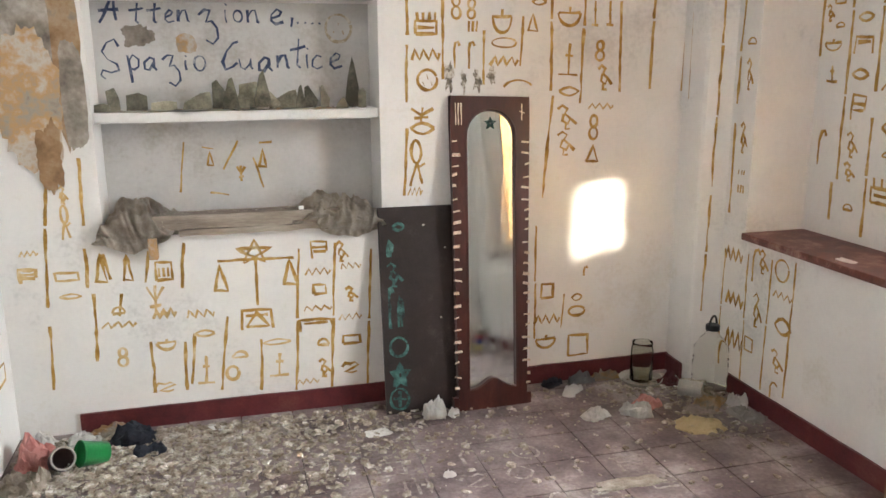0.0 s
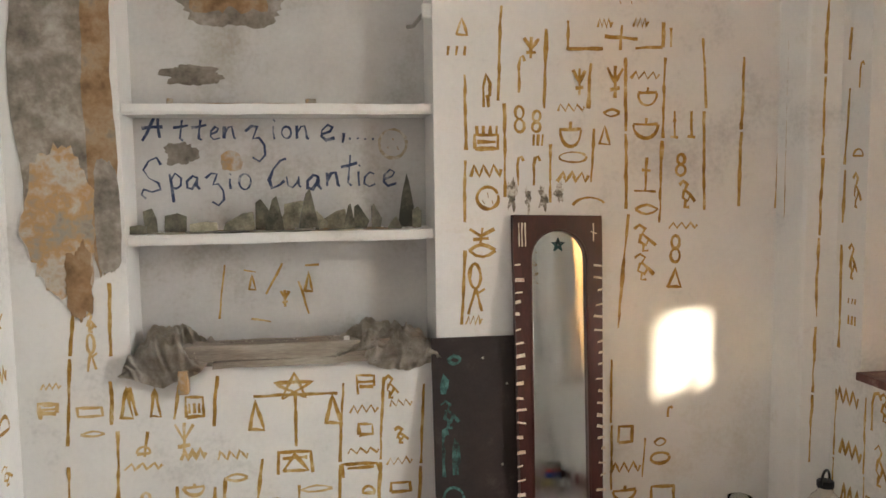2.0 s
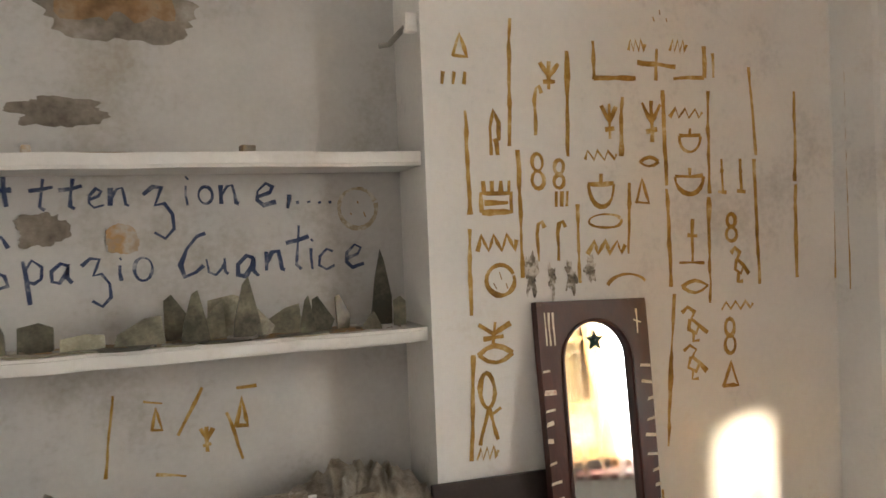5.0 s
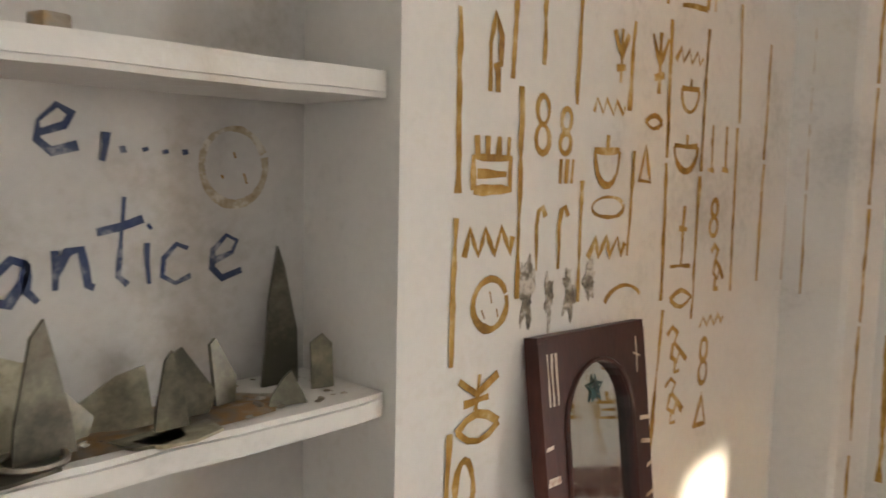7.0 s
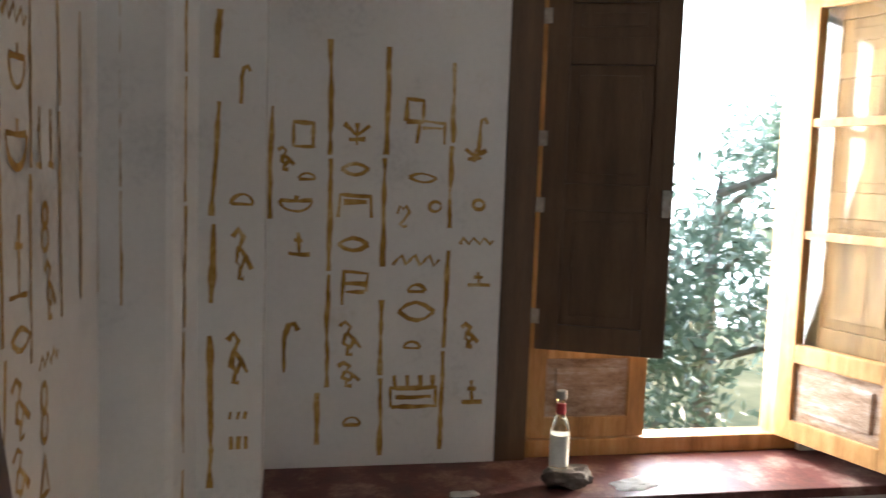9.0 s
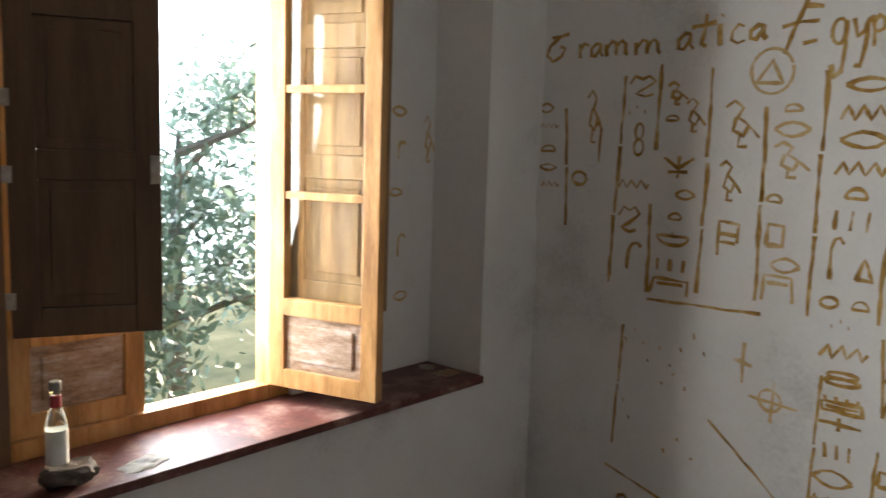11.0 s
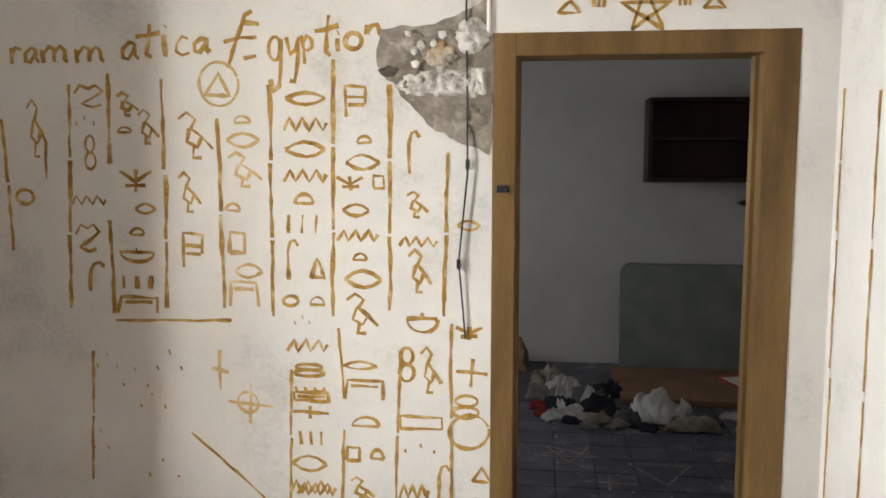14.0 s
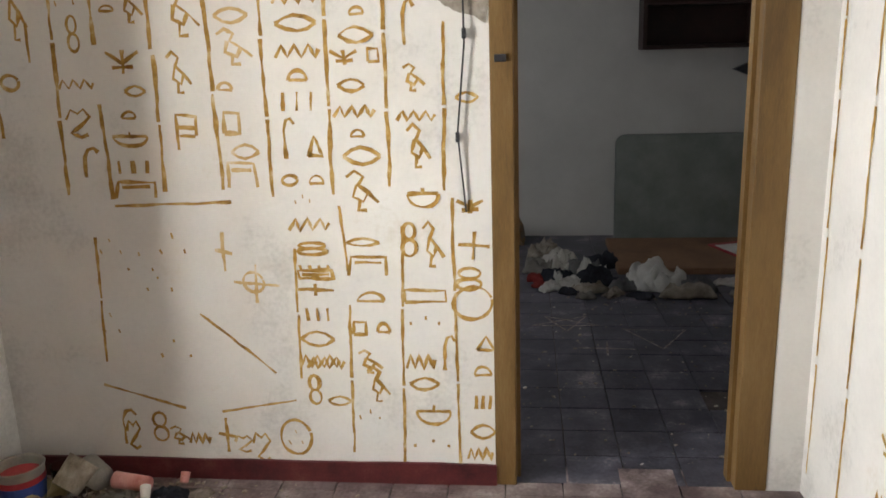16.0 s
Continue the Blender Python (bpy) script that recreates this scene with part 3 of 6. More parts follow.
part("stop_strip", boxes((DX1 - 0.09, DX1 - 0.075, DOORY - 0.11, DOORY - 0.06, 0, DZ - 0.076)), M_DOORWOOD, door)
for z in (0.35, 1.02, 1.72):
    part("hinge_plate", boxes((DX0 + 0.104, DX0 + 0.11, DOORY - 0.03, DOORY + 0.005, z, z + 0.10)), M_DOORWOOD, door)

# ---------------------------------------------------------------- mirror and board
def leaning(x0, x1, ybot, ytop, h):
    """A frame of axes whose x runs along the foot and z up the leaning face."""
    ang = math.degrees(math.atan2(ytop - ybot, h))
    return pose(x0, ybot, 0.0, -ang, 0, 0)


MW, MH = 0.355, 1.345
mir = thing("standing_mirror", "mahogany framed arched mirror with cream paint strokes leaning on the wall", "mirror", pose(1.535, 6.825, 0.0, -8.0, 1.8, 1.5))
gx0, gx1, gz0, gz1, arch = 0.072, 0.285, 0.095, 1.18, 0.105


def glass_outline(grow=0.0, n=14):
    pts = []
    cx, r = (gx0 + gx1) / 2, (gx1 - gx0) / 2 + grow
    for i in range(n + 1):
        a = math.pi * i / n
        pts.append((cx + r * math.cos(a), gz1 + math.sin(a) * (arch + grow)))
    for i in range(n + 1):
        u = i / n
        x = cx - r + 2 * r * u
        pts.append((x, gz0 - grow + 0.045 * math.exp(-((u - 0.5) / 0.24) ** 2)))
    return pts


def mirror_frame():
    """The frame as a plate with the arched opening cut through it."""
    inner = glass_outline()
    outer = []
    for x, z in inner:
        cx, cz = (gx0 + gx1) / 2, min(max(z, 0.3), 1.1)
        dx, dz = x - cx, z - cz
        s = 9.0
        for lim, d, c in ((MW, dx, cx), (MH, dz, cz)):
            if d > 1e-6:
                s = min(s, (lim - c) / d)
            elif d < -1e-6:
                s = min(s, c / -d)
        outer.append((cx + dx * s, cz + dz * s))
    bm = bmesh.new()
    k = len(inner)
    rings = [[bm.verts.new((x, y, z)) for x, z in src] for src, y in ((inner, 0.0), (outer, 0.0), (outer, 0.03), (inner, 0.03))]
    for a, b in zip(rings, rings[1:] + rings[:1]):
        for i in range(k):
            bm.faces.new((a[i], a[(i + 1) % k], b[(i + 1) % k], b[i]))
    for cx_, cz_ in ((0, 0), (MW, 0), (0, MH), (MW, MH)):
        sx, sz = (-0.06 if cx_ else 0.06), (-0.06 if cz_ else 0.06)
        box(bm, min(cx_, cx_ + sx), max(cx_, cx_ + sx), 0.0012, 0.029, min(cz_, cz_ + sz), max(cz_, cz_ + sz))
    bmesh.ops.recalc_face_normals(bm, faces=bm.faces)
    return bm


part("frame", mirror_frame(), M_FRAME, mir)
part("edge_bead", tube([(x, -0.002, z) for x, z in glass_outline(0.004)] + [(gx1 + 0.004, -0.002, gz1)], 0.005, 6), M_FRAME, mir)
part("glass", slab(glass_outline(0.006), 0.004), M_MIRROR, mir, "dusty silvered mirror glass").location = (0, 0.012, 0)
part("backing", boxes((0.02, MW - 0.02, 0.028, 0.034, 0.02, MH - 0.02)), M_BOARD, mir)

board = thing("painted_board", "black brown wooden board with teal signs leaning on the wall", "board", pose(1.25, 6.875, 0.0, -9.4, 0, -2))
part("panel", boxes((0, 0.335, 0, 0.022, 0, 0.885), bevel=0.003), M_BOARD, board)


# ---------------------------------------------------------------- painted signs
def plane(origin, along, out):
    """A wall to paint on: a point at (u, z), lifted a little off the plaster."""
    o, a, n = Vector(origin), Vector(along), Vector(out)
    return lambda u, z, lift=0.0012: o + a * u + Vector((0, 0, z)) + n * lift


N = plane((0, BACK, 0), (1, 0, 0), (0, -1, 0))
S = plane((0, DOORY, 0), (1, 0, 0), (0, 1, 0))
E = plane((RIGHT, 0, 0), (0, 1, 0), (-1, 0, 0))
R = plane((RECESS, 0, 0), (0, 1, 0), (-1, 0, 0))
K = plane((0, NY, 0), (1, 0, 0), (0, -1, 0))
P = plane((2.678, 0, 0), (0, 1, 0), (-1, 0, 0))
L = plane((LEFT, 0, 0), (0, 1, 0), (1, 0, 0))
D = plane((2.70, 6.885, 0), (0.912, -0.41, 0), (-0.41, -0.912, 0))
SIGNS = {}
for wall_, nm_ in ((N, "north"), (S, "south"), (E, "east"), (R, "recess"), (K, "niche"), (L, "west"), (P, "pilaster"), (D, "pilaster")):
    SIGNS[wall_] = thing("wall_inscription", "ochre brushed columns of picture signs on white plaster", "wall painting", group="wall inscriptions")
# the mirrored sense in which a wall is read
FLIP = {N: 1, S: -1, E: -1, R: -1, K: 1, L: 1, P: -1, D: 1}
paint_rnd = random.Random(11)


def stroke(bm, wall, pts, width):
    """One brush stroke: a ribbon of uneven width and edge along pts."""
    fine = []
    for (a, b), (c, d) in zip(pts, pts[1:]):
        k = max(1, int(math.hypot(c - a, d - b) / 0.018))
        fine += [(a + (c - a) * i / k, b + (d - b) * i / k) for i in range(k)]
    fine.append(pts[-1])
    o = paint_rnd.uniform(0, 99)
    lift = 0.001 + 0.000015 * o
    rows_ = []
    total = len(fine)
    for i, (u, z) in enumerate(fine):
        p, q = fine[max(0, i - 1)], fine[min(total - 1, i + 1)]
        du, dz = q[0] - p[0], q[1] - p[1]
        ln = math.hypot(du, dz) or 1
        nu, nz = -dz / ln, du / ln
        v = Vector((u * 31 + o, z * 31, o))
        w = width * (0.56 + 0.34 * noise.noise(v) + 0.30 * noise.noise(v * 0.3))
        j = 0.0032 * noise.noise(v * 0.6 + Vector((7, 7, 7)))
        rows_.append((bm.verts.new(wall(u + nu * (w + j), z + nz * (w + j), lift)), bm.verts.new(wall(u - nu * (w - j), z - nz * (w - j), lift))))
    for a, b in zip(rows_, rows_[1:]):
        bm.faces.new((a[0], a[1], b[1], b[0]))


def column_line(wall, u0, z0, u1, z1, width=0.011, mat=None):
    bm = bmesh.new()
    # the brush ran dry and was dipped again: gaps along a long line
    ln = math.hypot(u1 - u0, z1 - z0)
    k = max(1, round(ln / 0.30))
    for i in range(k):
        a, b = i / k, (i + 1) / k - (0.01 / ln if i < k - 1 else 0)
        j0, j1 = paint_rnd.uniform(-0.003, 0.003), paint_rnd.uniform(-0.003, 0.003)
        stroke(bm, wall, [(u0 + (u1 - u0) * a + j0, z0 + (z1 - z0) * a), (u0 + (u1 - u0) * (a + b) / 2 + j1, z0 + (z1 - z0) * (a + b) / 2), (u0 + (u1 - u0) * b, z0 + (z1 - z0) * b)], width)
    part("column_line", bm, mat or M_OCHRE, SIGNS[wall])


def oval(cx, cz, w, h, a0=0, a1=360, n=14):
    return [(cx + w / 2 * math.cos(radians(a0 + (a1 - a0) * i / n)), cz + h / 2 * math.sin(radians(a0 + (a1 - a0) * i / n))) for i in range(n + 1)]


GLYPHS = {
    "eye": [[(-0.5, 0), (-0.25, 0.36), (0, 0.5), (0.25, 0.36), (0.5, 0)], [(-0.5, 0), (-0.25, -0.36), (0, -0.48), (0.25, -0.36), (0.5, 0)]],
    "wave": [[(-0.5, -0.4), (-0.36, 0.4), (-0.22, -0.4), (-0.06, 0.4), (0.1, -0.4), (0.26, 0.4), (0.42, -0.4), (0.5, 0.1)]],
    "bread": [oval(0, -0.35, 1, 1.5, 0, 180, 9), [(-0.5, -0.35), (0.5, -0.35)]],
    "bars": [[(-0.4, -0.5), (-0.4, 0.5)], [(0, -0.5), (0.02, 0.5)], [(0.4, -0.5), (0.42, 0.5)]],
    "cane": [[(0.5, 0.35), (0.3, 0.5), (0.05, 0.45), (-0.1, 0.2), (-0.1, -0.5)]],
    "tri": [[(-0.5, -0.5), (0, 0.5), (0.5, -0.5), (-0.5, -0.45)]],
    "ring": [oval(0, 0, 1, 1, 20, 375, 20)],
    "dots": [[(-0.45, -0.3), (-0.38, -0.26)], [(0.4, -0.3), (0.47, -0.28)], [(-0.02, 0.4), (0.05, 0.42)]],
    "eight": [oval(0, 0.25, 0.8, 0.5, 0, 360, 12), oval(0, -0.25, 0.9, 0.5, 0, 360, 12)],
    "comb": [[(-0.5, -0.5), (-0.5, 0.1), (0.5, 0.1), (0.5, -0.5), (-0.5, -0.5)], [(-0.4, -0.2), (0.4, -0.2)], [(-0.4, 0.1), (-0.42, 0.5)], [(-0.12, 0.1), (-0.12, 0.5)], [(0.16, 0.1), (0.16, 0.5)], [(0.42, 0.1), (0.44, 0.5)]],
    "cross": [[(-0.5, 0.05), (0.5, -0.05)], [(0.02, 0.5), (-0.03, -0.5)]],
    "flag": [[(-0.5, -0.5), (-0.5, 0.5), (0.5, 0.45), (0.45, -0.1)], [(-0.45, 0.15), (0.45, 0.12)], [(-0.4, -0.1), (0.4, -0.12)]],
    "box": [[(-0.5, -0.5), (-0.48, 0.5), (0.5, 0.46), (0.5, -0.48), (-0.5, -0.5)]],
    "plant": [[(0, -0.5), (0.02, 0.5)], [(-0.45, 0.45), (0, -0.05), (0.48, 0.42)], [(-0.3, -0.25), (0.3, -0.2)]],
    "bird": [[(-0.45, 0.35), (-0.2, 0.5), (0.05, 0.35), (-0.1, 0.15), (0.2, -0.05), (0.5, -0.3)], [(-0.15, 0.15), (-0.25, -0.15), (0.05, -0.28), (0.2, -0.05)], [(-0.05, -0.25), (-0.1, -0.5), (0.15, -0.5)]],
    "house": [[(-0.5, -0.5), (-0.45, 0.5), (0.45, 0.45), (0.5, -0.5)], [(-0.35, 0.2), (0.35, 0.2)]],
    "bowl": [oval(0, 0.2, 1, 1.3, 180, 360, 9), [(-0.5, 0.2), (0.5, 0.22)], [(0, 0.2), (0.02, 0.5)]],
    "snake": [[(-0.5, 0.1), (-0.3, 0.45), (0, 0.3), (0.25, 0.45), (0.5, 0.2), (0.1, -0.1), (-0.3, -0.35), (0.1, -0.5), (0.4, -0.4)]],
    "reed": [[(-0.3, -0.5), (-0.25, 0.1), (0, 0.5), (0.3, 0.2), (0.25, -0.15), (-0.1, -0.2)], [(0.1, -0.2), (0.1, -0.5)]],
    "ankh": [oval(0, 0.25, 0.6, 0.5, -90, 270, 14), [(0, 0), (-0.4, -0.5)], [(0, 0), (0.35, -0.45)], [(0.1, -0.1), (0.5, 0.0)]],
    "perp": [[(0, 0.5), (0.02, -0.45)], [(-0.5, -0.45), (0.5, -0.48)], [(-0.2, 0.15), (0.2, 0.12)]],
    "arc": [oval(0, -0.4, 1, 1.6, 20, 170, 9)],
    "star": [[(-0.31, -0.5), (0, 0.5), (0.31, -0.5), (-0.5, 0.14), (0.5, 0.14), (-0.31, -0.5)]],
}


def sign(wall, kind, u, z, w, h, mat=None):
    bm = bmesh.new()
    width = min(0.0105, max(0.0055, 0.14 * min(w, h) + 0.004))
    if kind == "dots":
        width = 0.013
    f = FLIP[wall]
    sk = paint_rnd.uniform(-0.08, 0.08)
    for pts in GLYPHS[kind]:
        stroke(bm, wall, [(u + f * (x * w + sk * y * w), z + y * h) for x, y in pts], width)
    part("sign", bm, mat or M_OCHRE, SIGNS[wall])


# brush-written letters, in a box one unit wide and high
SCRIPT = {
    "A": [[(-0.5, -0.5), (-0.3, -0.3), (0.1, 0.3), (0.3, 0.5), (0.28, 0.0), (0.35, -0.4)], [(-0.5, -0.05), (0.0, 0.0), (0.5, 0.02)]],
    "t": [[(0.1, 0.5), (0.02, 0.0), (-0.05, -0.4), (0.15, -0.5)], [(-0.5, 0.12), (0.0, 0.16), (0.5, 0.25)]],
    "e": [[(-0.4, -0.1), (0.2, 0.1), (0.35, 0.35), (0.05, 0.5), (-0.35, 0.15), (-0.4, -0.25), (-0.1, -0.5), (0.5, -0.35)]],
    "n": [[(-0.4, 0.45), (-0.42, -0.45)], [(-0.42, -0.1), (-0.1, 0.4), (0.2, 0.45), (0.3, 0.0), (0.35, -0.4), (0.5, -0.45)]],
    "z": [[(-0.5, 0.32), (-0.2, 0.48), (0.1, 0.45), (-0.15, 0.12), (0.15, 0.15), (0.42, -0.05), (0.45, -0.32), (0.15, -0.5), (-0.2, -0.38)]],
    "i": [[(0.0, 0.2), (-0.1, -0.1), (0.1, -0.5)], [(0.0, 0.46), (0.25, 0.5)]],
    "o": [oval(0, 0, 0.9, 0.95, 80, 440, 14)],
    ",": [[(0.2, 0.5), (0.1, 0.0), (-0.3, -0.5)]],
    ".": [[(-0.4, -0.1), (0.4, 0.1)]],
    "S": [[(0.5, 0.32), (0.3, 0.5), (-0.1, 0.42), (-0.38, 0.2), (-0.1, 0.0), (0.35, -0.12), (0.42, -0.28), (0.0, -0.34), (-0.4, -0.28), (-0.5, -0.4), (-0.3, -0.5)]],
    "p": [[(-0.35, 0.45), (-0.2, 0.0), (-0.1, -0.5)], [(-0.3, 0.2), (0.05, 0.45), (0.42, 0.3), (0.4, 0.05), (0.1, -0.05), (-0.2, 0.0)]],
    "a": [[(0.3, 0.35), (0.0, 0.45), (-0.42, 0.1), (-0.4, -0.35), (-0.1, -0.42), (0.22, 0.0), (0.32, 0.4), (0.28, -0.2), (0.5, -0.45)]],
    "C": [[(0.5, 0.5), (0.2, 0.44), (-0.2, 0.15), (-0.45, -0.2), (-0.3, -0.48), (0.1, -0.4), (0.4, -0.25)]],
    "u": [[(-0.5, 0.4), (-0.4, -0.3), (-0.1, -0.45), (0.25, -0.1), (0.35, 0.4), (0.35, -0.3), (0.5, -0.45)]],
    "c": [[(0.4, 0.35), (0.05, 0.5), (-0.35, 0.15), (-0.4, -0.3), (0.0, -0.5), (0.5, -0.35)]],
    "G": [[(-0.3, 0.42), (0.1, 0.44), (0.5, 0.5)], [(0.05, 0.42), (-0.35, 0.1), (-0.48, -0.25), (-0.2, -0.5), (0.2, -0.3), (0.35, 0.0), (0.1, 0.05)]],
    "r": [[(-0.4, 0.4), (-0.35, -0.5)], [(-0.38, 0.0), (0.0, 0.4), (0.45, 0.3)]],
    "m": [[(-0.5, 0.3), (-0.42, -0.5)], [(-0.42, 0.0), (-0.2, 0.45), (-0.02, 0.3), (-0.02, -0.45)], [(-0.02, 0.0), (0.22, 0.45), (0.38, 0.2), (0.4, -0.3), (0.5, -0.45)]],
    "E": [[(0.3, 0.48), (0.1, 0.4), (-0.15, -0.05), (-0.4, -0.5)], [(0.05, 0.28), (0.5, 0.25)], [(-0.5, -0.05), (0.0, 0.02), (0.42, 0.02)], [(0.05, -0.35), (0.4, -0.3)]],
    "g": [oval(0, 0.25, 0.8, 0.42, 20, 380, 12), [(0.4, 0.42), (0.35, -0.1), (0.2, -0.42), (-0.15, -0.5), (-0.35, -0.3)]],
    "y": [[(-0.45, 0.45), (-0.2, 0.12), (0.2, 0.2), (0.4, 0.45)], [(0.4, 0.45), (0.25, -0.1), (0.05, -0.45), (-0.25, -0.42)]],
}


def writing(wall, letters, width, mat):
    """Words written by brush, letter by letter: (character, u, z, width, height)."""
    for ch, u, z, w, h in letters:
        bm = bmesh.new()
        for pts in SCRIPT[ch]:
            stroke(bm, wall, [(u + FLIP[wall] * x * w, z + y * h) for x, y in pts], width)
        part("letter", bm, mat, SIGNS[wall])


# "Attenzione,...." over "Spazio Cuantice" in the niche, "Grammatica Egyption" by the window
writing(K, (('A', 0.244, 1.677, 0.076, 0.104), ('t', 0.347, 1.664, 0.055, 0.077), ('t', 0.414, 1.664, 0.055, 0.077), ('e', 0.471, 1.652, 0.040, 0.049), ('n', 0.526, 1.655, 0.048, 0.051), ('z', 0.623, 1.613, 0.077, 0.141), ('i', 0.692, 1.665, 0.016, 0.073), ('o', 0.740, 1.654, 0.037, 0.046), ('n', 0.800, 1.655, 0.050, 0.056), ('e', 0.896, 1.653, 0.055, 0.057), (',', 0.958, 1.632, 0.013, 0.038), ('.', 0.982, 1.629, 0.011, 0.010), ('.', 1.014, 1.629, 0.011, 0.010), ('.', 1.043, 1.628, 0.011, 0.011), ('.', 1.073, 1.628, 0.011, 0.011),
            ('S', 0.233, 1.485, 0.074, 0.154), ('p', 0.317, 1.449, 0.055, 0.114), ('a', 0.384, 1.466, 0.051, 0.055), ('z', 0.466, 1.440, 0.068, 0.126), ('i', 0.522, 1.468, 0.016, 0.056), ('o', 0.577, 1.466, 0.048, 0.062), ('C', 0.700, 1.496, 0.070, 0.113), ('u', 0.762, 1.465, 0.054, 0.050), ('a', 0.839, 1.461, 0.059, 0.062), ('n', 0.913, 1.472, 0.055, 0.057), ('t', 0.977, 1.506, 0.064, 0.119), ('i', 1.015, 1.485, 0.017, 0.082), ('c', 1.055, 1.470, 0.048, 0.055), ('e', 1.135, 1.475, 0.056, 0.064)), 0.0085, M_BLUE)
writing(S, (('G', 2.734, 2.062, 0.105, 0.107), ('r', 2.609, 2.048, 0.051, 0.061), ('a', 2.550, 2.046, 0.056, 0.056), ('m', 2.463, 2.048, 0.100, 0.060), ('m', 2.330, 2.047, 0.107, 0.059), ('a', 2.180, 2.056, 0.065, 0.065), ('t', 2.112, 2.090, 0.092, 0.113), ('i', 2.050, 2.088, 0.018, 0.107), ('c', 1.988, 2.071, 0.054, 0.063), ('a', 1.917, 2.072, 0.062, 0.055), ('E', 1.772, 2.092, 0.129, 0.196), ('g', 1.653, 2.009, 0.055, 0.188), ('y', 1.589, 2.019, 0.054, 0.167), ('p', 1.542, 2.054, 0.049, 0.102), ('t', 1.470, 2.098, 0.085, 0.136), ('i', 1.431, 2.075, 0.016, 0.063), ('o', 1.377, 2.077, 0.063, 0.055), ('n', 1.306, 2.115, 0.058, 0.036)), 0.0125, M_OCHRE)

# soot over the mirror and at the door
for cx, cz, w, h, sd in ((1.575, 1.405, 0.045, 0.10, 2), (1.64, 1.385, 0.03, 0.07, 4), (1.70, 1.40, 0.035, 0.08, 6), (1.765, 1.41, 0.045, 0.07, 8)):
    ob = part("soot_mark", ragged_patch(cx, cz, w * 0.8, h, sd, 0.001, 0.9, 60), M_SOOT, SIGNS[N])
    ob.location.y = BACK - 0.002
# signs on the south wall
column_line(S, 2.414, 1.942, 2.442, 1.134, 0.012)
column_line(S, 2.267, 1.980, 2.270, 1.661, 0.012)
column_line(S, 2.279, 1.458, 2.274, 1.117, 0.012)
column_line(S, 2.069, 1.958, 2.069, 1.641, 0.012)
column_line(S, 2.064, 1.621, 2.074, 1.142, 0.012)
column_line(S, 1.866, 1.819, 1.857, 1.147, 0.012)
column_line(S, 1.675, 1.935, 1.677, 1.120, 0.012)
column_line(S, 1.448, 2.018, 1.459, 1.125, 0.012)
column_line(S, 1.252, 1.931, 1.256, 1.150, 0.012)
column_line(S, 1.051, 1.701, 1.064, 1.134, 0.012)
column_line(S, 1.617, 0.929, 1.626, 0.424, 0.009)
column_line(S, 1.441, 1.083, 1.423, 0.843, 0.009)
column_line(S, 1.422, 0.715, 1.440, 0.123, 0.009)
column_line(S, 1.222, 1.009, 1.245, 0.080, 0.009)
column_line(S, 1.038, 1.108, 1.033, 0.061, 0.009)
column_line(S, 2.269, 1.092, 1.832, 1.101, 0.009)
column_line(S, 2.361, 0.976, 2.385, 0.485, 0.009)
column_line(S, 1.993, 0.680, 1.720, 0.446, 0.009)
column_line(S, 2.410, 0.391, 2.091, 0.296, 0.009)
column_line(S, 1.945, 0.284, 1.652, 0.336, 0.009)
sign(S, "eye", 1.549, 1.886, 0.140, 0.042)
sign(S, "wave", 1.551, 1.798, 0.151, 0.054)
sign(S, "eye", 1.552, 1.711, 0.141, 0.051)
sign(S, "wave", 1.553, 1.619, 0.152, 0.051)
sign(S, "bread", 1.559, 1.538, 0.065, 0.044)
sign(S, "bars", 1.566, 1.451, 0.122, 0.064)
sign(S, "cane", 1.613, 1.324, 0.062, 0.141)
sign(S, "tri", 1.514, 1.295, 0.051, 0.070)
sign(S, "ring", 1.612, 1.176, 0.058, 0.037)
sign(S, "bread", 1.515, 1.178, 0.053, 0.036)
sign(S, "dots", 1.572, 1.108, 0.062, 0.029)
sign(S, "wave", 1.553, 1.017, 0.145, 0.051)
sign(S, "eight", 1.548, 0.928, 0.124, 0.045)
sign(S, "comb", 1.545, 0.841, 0.125, 0.050)
sign(S, "cross", 1.546, 0.773, 0.133, 0.046)
sign(S, "bars", 1.547, 0.678, 0.094, 0.050)
sign(S, "eye", 1.553, 0.583, 0.126, 0.059)
sign(S, "wave", 1.550, 0.494, 0.147, 0.055)
sign(S, "flag", 1.370, 1.875, 0.071, 0.105)
sign(S, "bread", 1.342, 1.744, 0.048, 0.027)
sign(S, "eye", 1.348, 1.666, 0.119, 0.054)
sign(S, "plant", 1.393, 1.594, 0.100, 0.049)
sign(S, "box", 1.293, 1.600, 0.036, 0.043)
sign(S, "eye", 1.374, 1.500, 0.092, 0.043)
sign(S, "wave", 1.368, 1.413, 0.141, 0.044)
sign(S, "bread", 1.361, 1.338, 0.048, 0.032)
sign(S, "eye", 1.350, 1.258, 0.131, 0.060)
sign(S, "bird", 1.357, 1.137, 0.122, 0.141)
sign(S, "eye", 1.364, 0.950, 0.123, 0.029)
sign(S, "house", 1.349, 0.862, 0.139, 0.070)
sign(S, "bread", 1.344, 0.745, 0.099, 0.042)
sign(S, "box", 1.392, 0.626, 0.046, 0.050)
sign(S, "bread", 1.303, 0.626, 0.045, 0.042)
sign(S, "cane", 1.180, 1.701, 0.059, 0.144)
sign(S, "bird", 1.159, 1.523, 0.079, 0.088)
sign(S, "wave", 1.155, 1.394, 0.129, 0.039)
